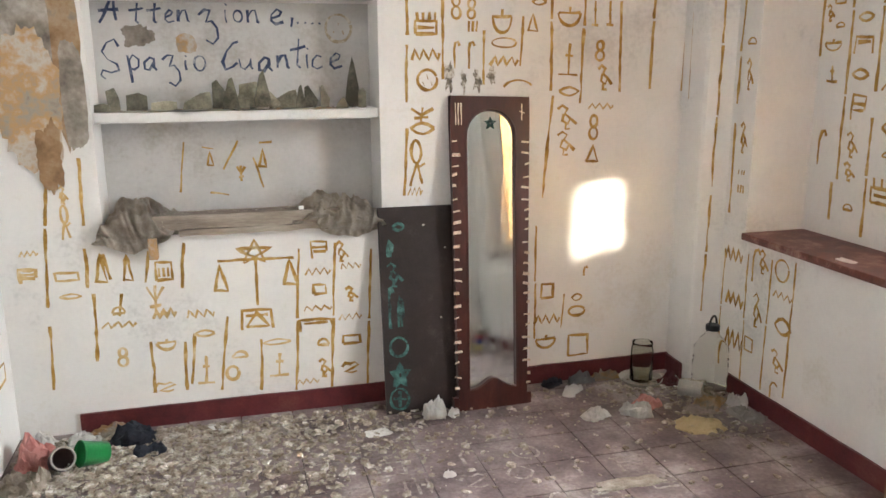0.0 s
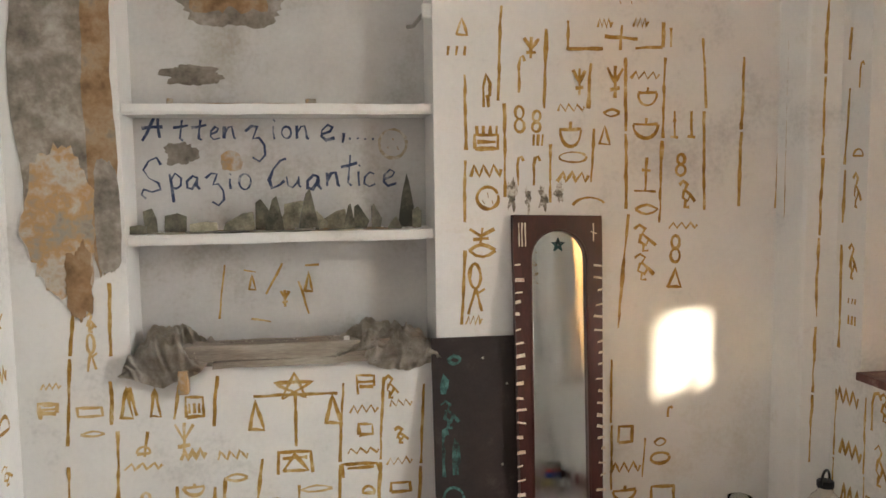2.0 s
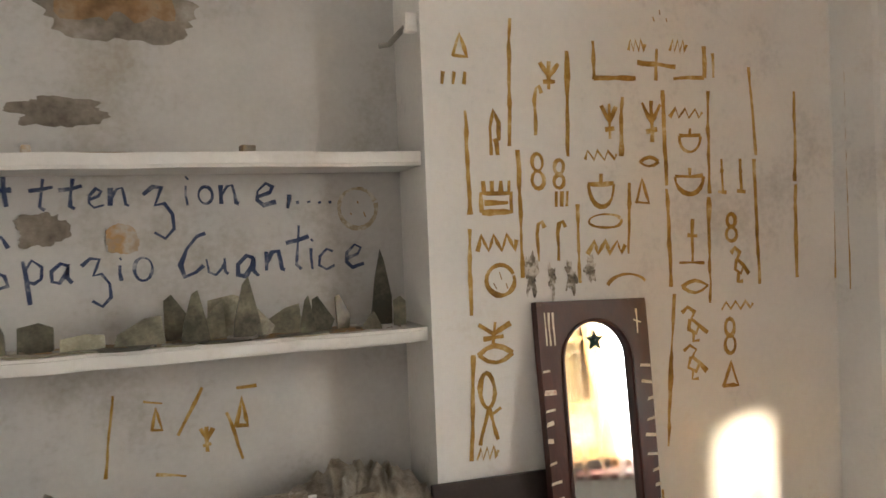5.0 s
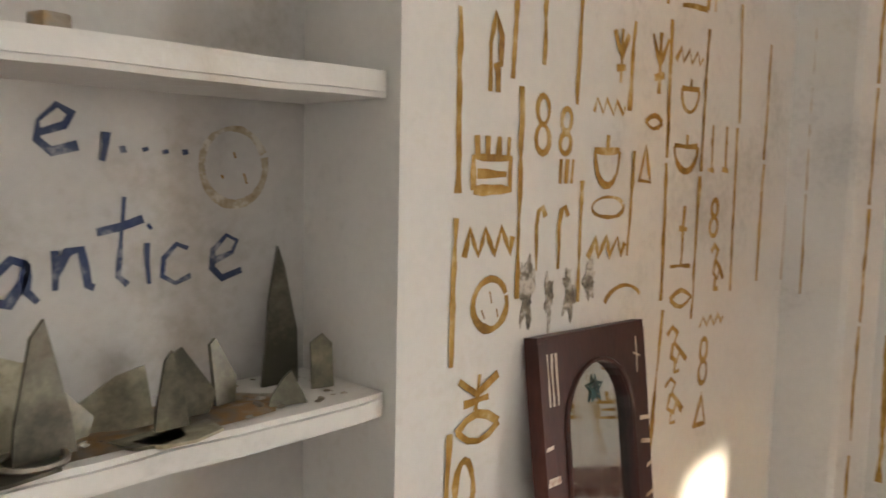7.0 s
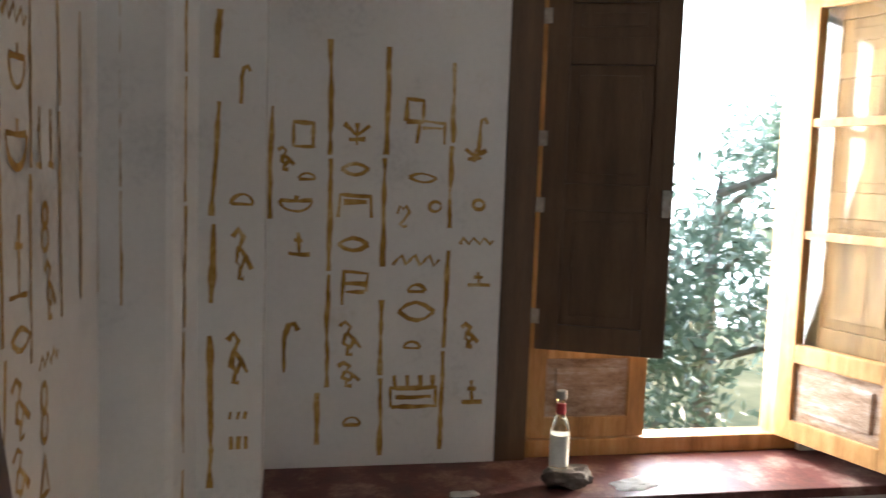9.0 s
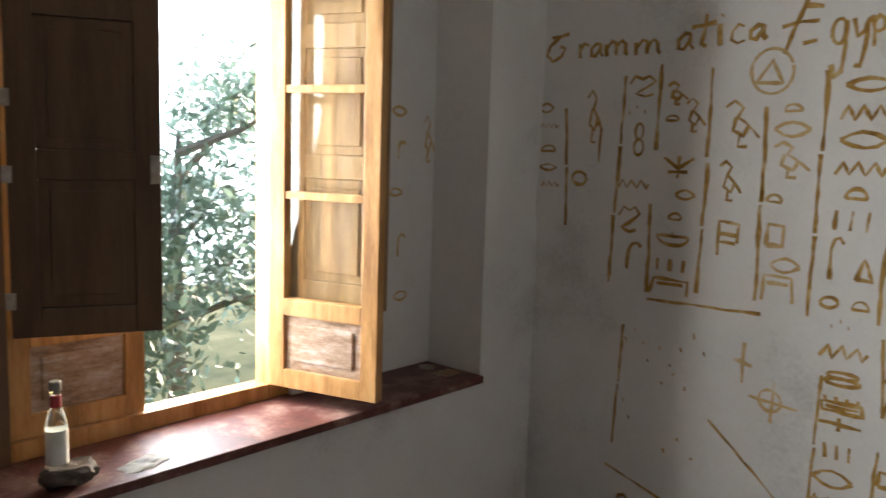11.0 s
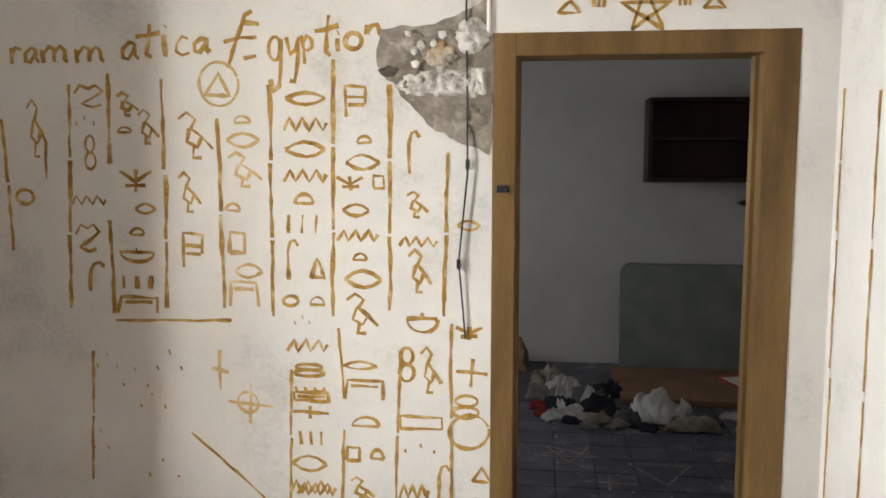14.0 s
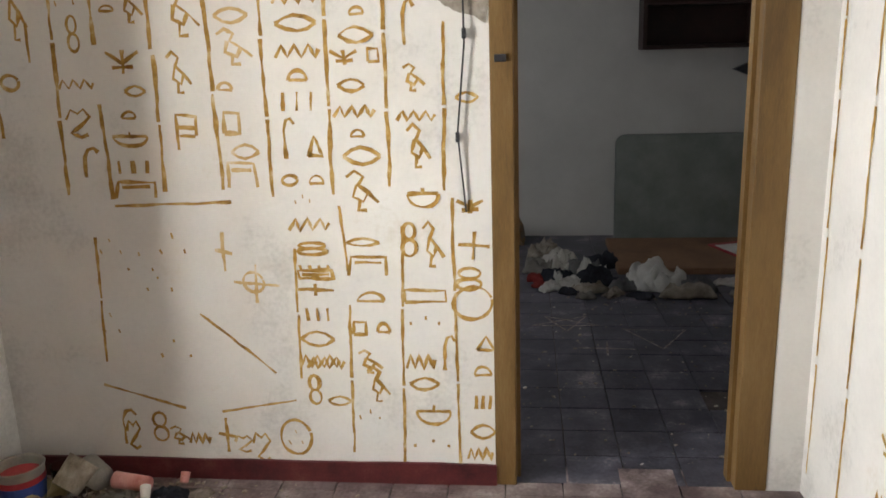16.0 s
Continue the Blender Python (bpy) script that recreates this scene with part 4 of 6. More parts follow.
sign(S, "bird", 1.151, 1.291, 0.087, 0.149)
sign(S, "bowl", 1.140, 1.108, 0.108, 0.072)
sign(S, "eight", 1.196, 0.959, 0.056, 0.122)
sign(S, "bird", 1.112, 0.942, 0.080, 0.162)
sign(S, "box", 1.146, 0.750, 0.150, 0.045)
sign(S, "dots", 1.150, 0.653, 0.122, 0.029)
sign(S, "eye", 0.979, 1.451, 0.078, 0.035)
sign(S, "plant", 0.977, 1.076, 0.099, 0.048)
sign(S, "cross", 0.966, 0.936, 0.111, 0.101)
sign(S, "eight", 0.985, 0.814, 0.100, 0.081)
sign(S, "ring", 0.975, 0.722, 0.140, 0.123)
sign(S, "snake", 2.339, 1.901, 0.107, 0.079)
sign(S, "dots", 2.360, 1.812, 0.077, 0.028)
sign(S, "eight", 2.344, 1.701, 0.043, 0.121)
sign(S, "wave", 2.356, 1.529, 0.130, 0.037)
sign(S, "snake", 2.368, 1.395, 0.087, 0.103)
sign(S, "cane", 2.353, 1.251, 0.087, 0.104)
sign(S, "bird", 2.198, 1.871, 0.084, 0.079)
sign(S, "bread", 2.212, 1.781, 0.051, 0.024)
sign(S, "bird", 2.123, 1.791, 0.084, 0.119)
sign(S, "plant", 2.177, 1.601, 0.128, 0.081)
sign(S, "eye", 2.142, 1.500, 0.077, 0.037)
sign(S, "bread", 2.177, 1.418, 0.051, 0.029)
sign(S, "bowl", 2.181, 1.332, 0.129, 0.053)
sign(S, "bars", 2.184, 1.233, 0.129, 0.046)
sign(S, "house", 2.183, 1.150, 0.151, 0.058)
sign(S, "bird", 1.950, 1.761, 0.125, 0.158)
sign(S, "bird", 1.977, 1.561, 0.084, 0.140)
sign(S, "flag", 1.969, 1.353, 0.072, 0.122)
sign(S, "bread", 1.777, 1.815, 0.057, 0.031, M_OCHRE_PALE)
sign(S, "eye", 1.775, 1.744, 0.119, 0.051, M_OCHRE_PALE)
sign(S, "bird", 1.773, 1.642, 0.124, 0.119, M_OCHRE_PALE)
sign(S, "bread", 1.816, 1.508, 0.050, 0.032, M_OCHRE_PALE)
sign(S, "box", 1.805, 1.382, 0.054, 0.073, M_OCHRE_PALE)
sign(S, "eye", 1.765, 1.281, 0.100, 0.049, M_OCHRE_PALE)
sign(S, "house", 1.784, 1.199, 0.105, 0.090, M_OCHRE_PALE)
sign(S, "ring", 1.858, 1.937, 0.144, 0.152, M_OCHRE_PALE)
sign(S, "tri", 1.862, 1.937, 0.090, 0.078, M_OCHRE_PALE)
sign(S, "cross", 1.880, 0.918, 0.064, 0.147, M_OCHRE_PALE)
sign(S, "ring", 1.777, 0.802, 0.076, 0.076, M_OCHRE_PALE)
sign(S, "cross", 1.766, 0.796, 0.170, 0.147, M_OCHRE_PALE)
sign(S, "dots", 2.312, 0.937, 0.088, 0.064)
sign(S, "dots", 2.072, 0.944, 0.108, 0.084)
sign(S, "dots", 2.205, 0.876, 0.109, 0.085)
sign(S, "dots", 2.142, 0.793, 0.109, 0.064)
sign(S, "dots", 2.347, 0.635, 0.067, 0.087)
sign(S, "dots", 2.108, 0.537, 0.132, 0.087)
sign(S, "wave", 1.526, 0.488, 0.138, 0.054)
sign(S, "eight", 1.577, 0.379, 0.048, 0.115)
sign(S, "eye", 1.484, 0.334, 0.087, 0.037)
sign(S, "bird", 1.361, 0.495, 0.094, 0.090)
sign(S, "bird", 1.333, 0.405, 0.086, 0.137)
sign(S, "dots", 1.372, 0.278, 0.087, 0.037)
sign(S, "wave", 1.170, 0.496, 0.105, 0.067)
sign(S, "cane", 1.075, 0.530, 0.062, 0.133)
sign(S, "eye", 1.159, 0.407, 0.110, 0.050)
sign(S, "bowl", 1.129, 0.282, 0.128, 0.083)
sign(S, "dots", 1.140, 0.165, 0.151, 0.028)
sign(S, "tri", 0.930, 0.569, 0.062, 0.052)
sign(S, "bread", 0.942, 0.461, 0.062, 0.044)
sign(S, "bars", 0.944, 0.337, 0.063, 0.054)
sign(S, "eye", 0.946, 0.216, 0.093, 0.056)
sign(S, "wave", 0.959, 0.127, 0.094, 0.056)
sign(S, "ring", 1.664, 0.183, 0.120, 0.143, M_OCHRE)
sign(S, "dots", 1.666, 0.178, 0.058, 0.067, M_OCHRE)
sign(S, "cane", 2.342, 0.213, 0.093, 0.146)
sign(S, "snake", 2.316, 0.182, 0.056, 0.122)
sign(S, "eight", 2.203, 0.216, 0.064, 0.121)
sign(S, "bird", 2.127, 0.181, 0.092, 0.073)
sign(S, "wave", 2.048, 0.170, 0.082, 0.053)
sign(S, "cross", 1.937, 0.185, 0.068, 0.144)
sign(S, "snake", 1.875, 0.150, 0.068, 0.072)
sign(S, "snake", 1.802, 0.139, 0.068, 0.121)
column_line(S, 3.047, 2.085, 3.014, 1.377, 0.010)
column_line(S, 2.874, 1.950, 2.850, 1.328, 0.010)
column_line(S, 2.677, 1.821, 2.656, 1.344, 0.010)
column_line(S, 2.511, 1.744, 2.515, 1.608, 0.010)
sign(S, "eye", 2.776, 1.821, 0.069, 0.037)
sign(S, "wave", 2.758, 1.751, 0.086, 0.023)
sign(S, "bread", 2.760, 1.657, 0.069, 0.033)
sign(S, "eye", 2.757, 1.579, 0.086, 0.028)
sign(S, "wave", 2.743, 1.509, 0.086, 0.028)
sign(S, "bread", 2.946, 1.639, 0.067, 0.034)
sign(S, "wave", 2.928, 1.547, 0.091, 0.034)
sign(S, "eye", 2.939, 1.451, 0.086, 0.029)
sign(S, "bird", 2.545, 1.788, 0.080, 0.203)
sign(S, "ring", 2.601, 1.540, 0.066, 0.051)
sign(S, "tri", 0.650, 2.177, 0.073, 0.040)
sign(S, "tri", 0.187, 2.184, 0.069, 0.039)
sign(S, "bars", 0.554, 2.198, 0.043, 0.047)
sign(S, "bars", 0.280, 2.198, 0.042, 0.047)
sign(S, "star", 0.402, 2.169, 0.160, 0.138)
# signs on the north wall
column_line(N, 1.398, 1.853, 1.401, 1.575, 0.011)
column_line(N, 1.396, 1.537, 1.392, 1.305, 0.011)
column_line(N, 1.393, 1.199, 1.378, 0.915, 0.011)
column_line(N, 1.537, 2.106, 1.526, 1.758, 0.011)
column_line(N, 1.546, 1.748, 1.550, 1.397, 0.011)
column_line(N, 1.712, 2.024, 1.704, 1.729, 0.011)
column_line(N, 1.727, 1.595, 1.728, 1.373, 0.011)
column_line(N, 1.886, 1.899, 1.879, 1.729, 0.011)
column_line(N, 1.898, 1.653, 1.891, 1.448, 0.011)
column_line(N, 2.029, 1.922, 2.033, 1.343, 0.011)
column_line(N, 2.044, 1.322, 2.005, 0.874, 0.011)
column_line(N, 2.187, 1.924, 2.173, 1.287, 0.011)
column_line(N, 2.343, 2.000, 2.359, 1.730, 0.011)
column_line(N, 2.354, 1.719, 2.360, 1.333, 0.011)
column_line(N, 2.516, 1.930, 2.508, 1.345, 0.011)
column_line(N, 1.796, 2.056, 1.796, 1.947, 0.011)
column_line(N, 1.796, 1.951, 1.935, 1.954, 0.011)
column_line(N, 2.063, 1.957, 2.176, 1.963, 0.011)
column_line(N, 2.182, 2.057, 2.176, 1.963, 0.011)
column_line(N, 2.211, 2.037, 2.211, 1.964, 0.011)
sign(N, "tri", 1.389, 2.025, 0.040, 0.057)
sign(N, "bars", 1.368, 1.939, 0.079, 0.034)
sign(N, "reed", 1.481, 1.796, 0.049, 0.125)
sign(N, "plant", 1.653, 1.954, 0.063, 0.078)
sign(N, "cane", 1.609, 1.856, 0.037, 0.136)
sign(N, "eight", 1.607, 1.690, 0.041, 0.098)
sign(N, "eight", 1.673, 1.680, 0.038, 0.079)
sign(N, "comb", 1.479, 1.622, 0.089, 0.085)
sign(N, "wave", 1.476, 1.497, 0.122, 0.054)
sign(N, "ring", 1.483, 1.395, 0.081, 0.085)
sign(N, "dots", 1.483, 1.390, 0.041, 0.039)
sign(N, "plant", 1.456, 1.254, 0.101, 0.058)
sign(N, "eye", 1.459, 1.196, 0.102, 0.047)
sign(N, "ankh", 1.432, 1.051, 0.073, 0.194)
sign(N, "wave", 1.426, 0.931, 0.061, 0.039)
sign(N, "bars", 1.679, 1.611, 0.042, 0.043)
sign(N, "cane", 1.604, 1.494, 0.037, 0.108)
sign(N, "cane", 1.666, 1.493, 0.038, 0.108)
sign(N, "wave", 1.808, 1.733, 0.107, 0.032)
sign(N, "plant", 1.842, 1.829, 0.052, 0.100)
sign(N, "bowl", 1.807, 1.630, 0.086, 0.100)
sign(N, "ring", 1.816, 1.544, 0.108, 0.040)
sign(N, "wave", 1.819, 1.470, 0.121, 0.044)
sign(N, "plant", 1.984, 1.830, 0.066, 0.121)
sign(N, "eye", 1.971, 1.713, 0.066, 0.028)
sign(N, "tri", 1.944, 1.629, 0.044, 0.073)
sign(N, "arc", 1.883, 1.372, 0.131, 0.040)
sign(N, "wave", 2.107, 1.856, 0.113, 0.033)
sign(N, "bowl", 2.117, 1.774, 0.077, 0.073)
sign(N, "bowl", 2.111, 1.652, 0.100, 0.082)
sign(N, "perp", 2.114, 1.474, 0.091, 0.135)
sign(N, "eye", 2.119, 1.340, 0.095, 0.037)
sign(N, "bird", 2.111, 1.228, 0.091, 0.103)
sign(N, "bird", 2.109, 1.115, 0.091, 0.103)
sign(N, "perp", 2.230, 1.668, 0.032, 0.103)
sign(N, "perp", 2.300, 1.668, 0.033, 0.104)
sign(N, "eight", 2.259, 1.512, 0.042, 0.083)
sign(N, "bird", 2.285, 1.398, 0.070, 0.104)
sign(N, "wave", 2.272, 1.273, 0.117, 0.029)
sign(N, "eight", 2.241, 1.181, 0.042, 0.104)
sign(N, "tri", 2.240, 1.066, 0.056, 0.075)
sign(N, "cross", 2.008, 1.996, 0.133, 0.093)
sign(N, "wave", 1.943, 2.050, 0.057, 0.040)
sign(N, "wave", 2.087, 2.054, 0.058, 0.041)
sign(N, "dots", 2.025, 2.137, 0.053, 0.032)
column_line(N, -0.008, 1.059, -0.028, 0.864, 0.010)
column_line(N, -0.029, 0.854, -0.053, 0.539, 0.010)
column_line(N, -0.055, 0.463, -0.066, 0.198, 0.010)
column_line(N, 0.117, 1.119, 0.107, 0.857, 0.010)
column_line(N, 0.103, 0.767, 0.098, 0.608, 0.010)
column_line(N, 0.116, 0.583, 0.106, 0.300, 0.010)
column_line(N, 0.471, 0.767, 0.453, 0.580, 0.010)
column_line(N, 0.316, 0.364, 0.313, 0.142, 0.010)
column_line(N, 0.447, 0.351, 0.440, 0.140, 0.010)
column_line(N, 0.620, 0.445, 0.579, 0.125, 0.010)
column_line(N, 0.753, 0.334, 0.741, 0.106, 0.010)
column_line(N, 0.923, 0.714, 0.888, 0.089, 0.010)
column_line(N, 1.075, 0.729, 1.042, 0.072, 0.010)
column_line(N, 1.230, 0.694, 1.196, 0.054, 0.010)
column_line(N, 0.597, 0.683, 0.903, 0.677, 0.010)
column_line(N, 0.747, 0.690, 0.745, 0.484, 0.010)
column_line(N, 0.334, 0.741, 0.315, 0.614, 0.010)
column_line(N, 0.487, 0.384, 0.462, 0.163, 0.010)
column_line(N, 0.220, 0.575, 0.205, 0.482, 0.010)
column_line(N, 0.162, 0.741, 0.186, 0.636, 0.010)
sign(N, "star", 0.744, 0.714, 0.140, 0.095)
sign(N, "tri", 0.603, 0.611, 0.053, 0.114)
sign(N, "tri", 0.884, 0.615, 0.060, 0.107)
sign(N, "house", 0.740, 0.422, 0.129, 0.084)
sign(N, "tri", 0.740, 0.422, 0.092, 0.064)
sign(N, "box", 0.387, 0.656, 0.060, 0.075)
sign(N, "bars", 0.386, 0.651, 0.043, 0.037)
sign(N, "flag", 1.010, 0.704, 0.066, 0.073)
sign(N, "bird", 1.104, 0.690, 0.057, 0.083)
sign(N, "wave", 0.999, 0.611, 0.104, 0.034)
sign(N, "box", 1.005, 0.532, 0.052, 0.040)
sign(N, "wave", 0.993, 0.450, 0.119, 0.025)
sign(N, "house", 0.985, 0.375, 0.144, 0.051)
sign(N, "bread", 1.011, 0.296, 0.048, 0.036)
sign(N, "bird", 1.014, 0.180, 0.058, 0.078)
sign(N, "wave", 1.138, 0.626, 0.087, 0.030)
sign(N, "bird", 1.139, 0.501, 0.058, 0.060)
sign(N, "wave", 1.131, 0.400, 0.098, 0.031)
sign(N, "box", 1.133, 0.298, 0.074, 0.036)
sign(N, "snake", 1.124, 0.168, 0.074, 0.052)
sign(N, "wave", 0.938, 0.123, 0.097, 0.026)
sign(N, "tri", 0.153, 0.684, 0.041, 0.114)
sign(N, "tri", 0.250, 0.677, 0.038, 0.103)
sign(N, "plant", 0.345, 0.541, 0.073, 0.118, M_OCHRE_PALE)
sign(N, "bread", 0.203, 0.506, 0.046, 0.033, M_OCHRE_PALE)
sign(N, "wave", 0.202, 0.447, 0.127, 0.028, M_OCHRE_PALE)
sign(N, "wave", 0.377, 0.479, 0.087, 0.048, M_OCHRE_PALE)
sign(N, "bowl", 0.374, 0.346, 0.074, 0.048, M_OCHRE_PALE)
sign(N, "wave", 0.515, 0.467, 0.111, 0.039, M_OCHRE_PALE)
sign(N, "eye", 0.525, 0.380, 0.080, 0.029, M_OCHRE_PALE)
sign(N, "perp", 0.521, 0.220, 0.068, 0.125, M_OCHRE_PALE)
sign(N, "bread", 0.662, 0.273, 0.060, 0.035, M_OCHRE_PALE)
sign(N, "ring", 0.627, 0.196, 0.050, 0.060, M_OCHRE_PALE)
sign(N, "eye", 0.816, 0.315, 0.117, 0.025, M_OCHRE_PALE)
sign(N, "perp", 0.822, 0.213, 0.080, 0.102, M_OCHRE_PALE)
sign(N, "eight", 0.203, 0.310, 0.038, 0.077, M_OCHRE_PALE)
sign(N, "snake", 0.355, 0.163, 0.079, 0.040, M_OCHRE_PALE)
sign(N, "bird", 0.047, 0.981, 0.032, 0.065, M_OCHRE_PALE)
sign(N, "ankh", 0.042, 0.872, 0.040, 0.132, M_OCHRE_PALE)
sign(N, "box", 0.027, 0.659, 0.085, 0.032, M_OCHRE_PALE)
sign(N, "eye", 0.033, 0.578, 0.081, 0.018, M_OCHRE_PALE)
sign(N, "wave", -0.099, 0.758, 0.067, 0.022, M_OCHRE_PALE)
sign(N, "flag", -0.109, 0.669, 0.059, 0.054, M_OCHRE_PALE)
sign(N, "box", 2.039, 0.443, 0.056, 0.065)
sign(N, "wave", 2.042, 0.307, 0.123, 0.049)
sign(N, "bowl", 2.037, 0.197, 0.096, 0.067)
sign(N, "ring", 2.188, 0.335, 0.080, 0.044)
sign(N, "eye", 2.186, 0.401, 0.051, 0.033)
sign(N, "box", 2.200, 0.167, 0.098, 0.101)
sign(N, "cane", 2.221, 0.523, 0.034, 0.043)
column_line(N, 1.977, 0.750, 1.980, 0.216, 0.009)
column_line(N, 2.123, 0.422, 2.111, 0.259, 0.008)
column_line(N, 2.688, 2.029, 2.670, 1.334, 0.010)
# signs in the niche
column_line(K, 0.707, 1.147, 0.643, 1.027, 0.007)
column_line(K, 0.769, 1.074, 0.805, 0.943, 0.007)
column_line(K, 0.560, 1.125, 0.607, 1.115, 0.007)
column_line(K, 0.584, 0.932, 0.659, 0.919, 0.007)
column_line(K, 0.799, 1.136, 0.850, 1.138, 0.007)
column_line(K, 0.490, 1.148, 0.463, 0.937, 0.007)
sign(K, "tri", 0.591, 1.075, 0.026, 0.059)
sign(K, "tri", 0.808, 1.072, 0.031, 0.080)
sign(K, "plant", 0.715, 1.008, 0.035, 0.067)
sign(K, "ring", 1.151, 1.608, 0.108, 0.112, M_FAINT)
sign(K, "dots", 1.151, 1.606, 0.045, 0.050, M_OCHRE)
# signs on the window pier, in the recess and under the sill
column_line(E, 6.792, 2.005, 6.797, 1.888, 0.012)
column_line(E, 6.794, 1.784, 6.807, 1.504, 0.012)
column_line(E, 6.802, 1.484, 6.808, 1.286, 0.012)
column_line(E, 6.808, 1.203, 6.806, 0.808, 0.012)
sign(E, "bread", 6.734, 1.546, 0.052, 0.033)
sign(E, "bird", 6.734, 1.409, 0.052, 0.124)
sign(E, "bird", 6.743, 1.146, 0.053, 0.127)
sign(E, "bars", 6.740, 0.997, 0.048, 0.020)
sign(E, "bars", 6.737, 0.925, 0.048, 0.034)
sign(E, "cane", 6.735, 1.827, 0.031, 0.092)
column_line(R, 6.509, 1.994, 6.500, 0.988, 0.012)
column_line(R, 6.343, 1.983, 6.347, 1.348, 0.012)
column_line(R, 6.348, 1.249, 6.340, 0.776, 0.012)
column_line(R, 6.148, 1.949, 6.149, 1.466, 0.012)
column_line(R, 6.151, 1.399, 6.159, 0.790, 0.012)
column_line(R, 6.670, 1.799, 6.671, 1.482, 0.012)
column_line(R, 6.528, 0.972, 6.527, 0.814, 0.012)
sign(R, "box", 6.582, 1.724, 0.055, 0.068)
sign(R, "bird", 6.630, 1.655, 0.045, 0.062)
sign(R, "bread", 6.569, 1.606, 0.046, 0.022)
sign(R, "bowl", 6.599, 1.526, 0.092, 0.047)
sign(R, "perp", 6.590, 1.412, 0.062, 0.064)
sign(R, "cane", 6.619, 1.107, 0.062, 0.146)
sign(R, "plant", 6.430, 1.731, 0.079, 0.063)
sign(R, "eye", 6.432, 1.630, 0.079, 0.035)
sign(R, "house", 6.430, 1.523, 0.096, 0.064)
sign(R, "eye", 6.434, 1.413, 0.089, 0.039)
sign(R, "flag", 6.424, 1.283, 0.071, 0.098)
sign(R, "bird", 6.438, 1.135, 0.065, 0.099)
sign(R, "bird", 6.439, 1.027, 0.065, 0.067)
sign(R, "bread", 6.426, 0.883, 0.049, 0.030)
sign(R, "box", 6.263, 1.806, 0.049, 0.064)
sign(R, "house", 6.212, 1.744, 0.083, 0.065)
sign(R, "eye", 6.234, 1.612, 0.083, 0.026)
sign(R, "snake", 6.289, 1.497, 0.033, 0.066)
sign(R, "ring", 6.195, 1.528, 0.034, 0.030)
sign(R, "wave", 6.245, 1.368, 0.134, 0.037)
sign(R, "bread", 6.243, 1.285, 0.050, 0.027)
sign(R, "eye", 6.241, 1.214, 0.108, 0.057)
sign(R, "bread", 6.252, 1.113, 0.047, 0.027)
sign(R, "comb", 6.243, 0.973, 0.136, 0.096)
sign(R, "cane", 6.064, 1.742, 0.034, 0.099)
sign(R, "plant", 6.080, 1.683, 0.069, 0.040)
sign(R, "wave", 6.067, 1.429, 0.104, 0.024)
sign(R, "perp", 6.055, 1.314, 0.070, 0.041)
sign(R, "bird", 6.076, 1.142, 0.053, 0.069)
sign(R, "perp", 6.062, 0.968, 0.064, 0.070)
sign(R, "ring", 6.062, 1.537, 0.035, 0.030)
sign(R, "eye", 4.421, 1.783, 0.080, 0.035, M_OCHRE_PALE)
sign(R, "cane", 4.417, 1.631, 0.068, 0.066, M_OCHRE_PALE)
sign(R, "eye", 4.435, 1.466, 0.074, 0.031, M_OCHRE_PALE)
sign(R, "cane", 4.408, 1.253, 0.069, 0.090, M_OCHRE_PALE)
sign(R, "eye", 4.394, 1.047, 0.077, 0.037, M_OCHRE_PALE)
sign(R, "bird", 4.248, 1.680, 0.080, 0.182, M_OCHRE_PALE)
sign(R, "bird", 4.174, 1.495, 0.084, 0.188, M_OCHRE_PALE)
sign(R, "perp", 4.148, 1.257, 0.107, 0.120, M_OCHRE_PALE)
column_line(E, 6.811, 0.645, 6.819, 0.103, 0.009)
column_line(E, 6.647, 0.656, 6.639, 0.063, 0.009)
column_line(E, 6.486, 0.669, 6.495, 0.094, 0.009)
column_line(E, 6.343, 0.691, 6.350, 0.116, 0.009)
sign(E, "wave", 6.746, 0.633, 0.122, 0.075)
sign(E, "wave", 6.720, 0.433, 0.122, 0.076)
sign(E, "wave", 6.706, 0.252, 0.122, 0.102)
sign(E, "cane", 6.602, 0.617, 0.075, 0.144)
sign(E, "bird", 6.541, 0.644, 0.073, 0.094)
sign(E, "bird", 6.558, 0.429, 0.074, 0.145)
sign(E, "box", 6.596, 0.264, 0.054, 0.060)
sign(E, "ring", 6.421, 0.637, 0.081, 0.091)
sign(E, "wave", 6.407, 0.534, 0.115, 0.032)
sign(E, "eye", 6.389, 0.408, 0.101, 0.069)
sign(E, "bird", 6.404, 0.256, 0.083, 0.094)
sign(E, "cane", 6.423, 0.123, 0.070, 0.072)
# signs on the west wall
column_line(L, 3.915, 0.100, 3.920, 0.520, 0.012)
column_line(L, 3.915, 0.550, 3.920, 0.970, 0.012)
column_line(L, 3.915, 1.000, 3.920, 1.420, 0.012)
column_line(L, 3.915, 1.450, 3.920, 1.900, 0.012)
column_line(L, 4.190, 0.100, 4.195, 0.520, 0.012)
column_line(L, 4.190, 0.550, 4.195, 0.970, 0.012)
column_line(L, 4.190, 1.000, 4.195, 1.420, 0.012)
column_line(L, 4.190, 1.450, 4.195, 1.870, 0.012)
column_line(L, 5.600, 0.200, 5.606, 0.620, 0.012)
column_line(L, 5.600, 0.650, 5.606, 1.070, 0.012)
column_line(L, 5.600, 1.100, 5.606, 1.520, 0.012)
column_line(L, 5.600, 1.550, 5.606, 1.600, 0.012)
column_line(L, 5.950, 0.200, 5.956, 0.620, 0.012)
column_line(L, 5.950, 0.650, 5.956, 1.070, 0.012)
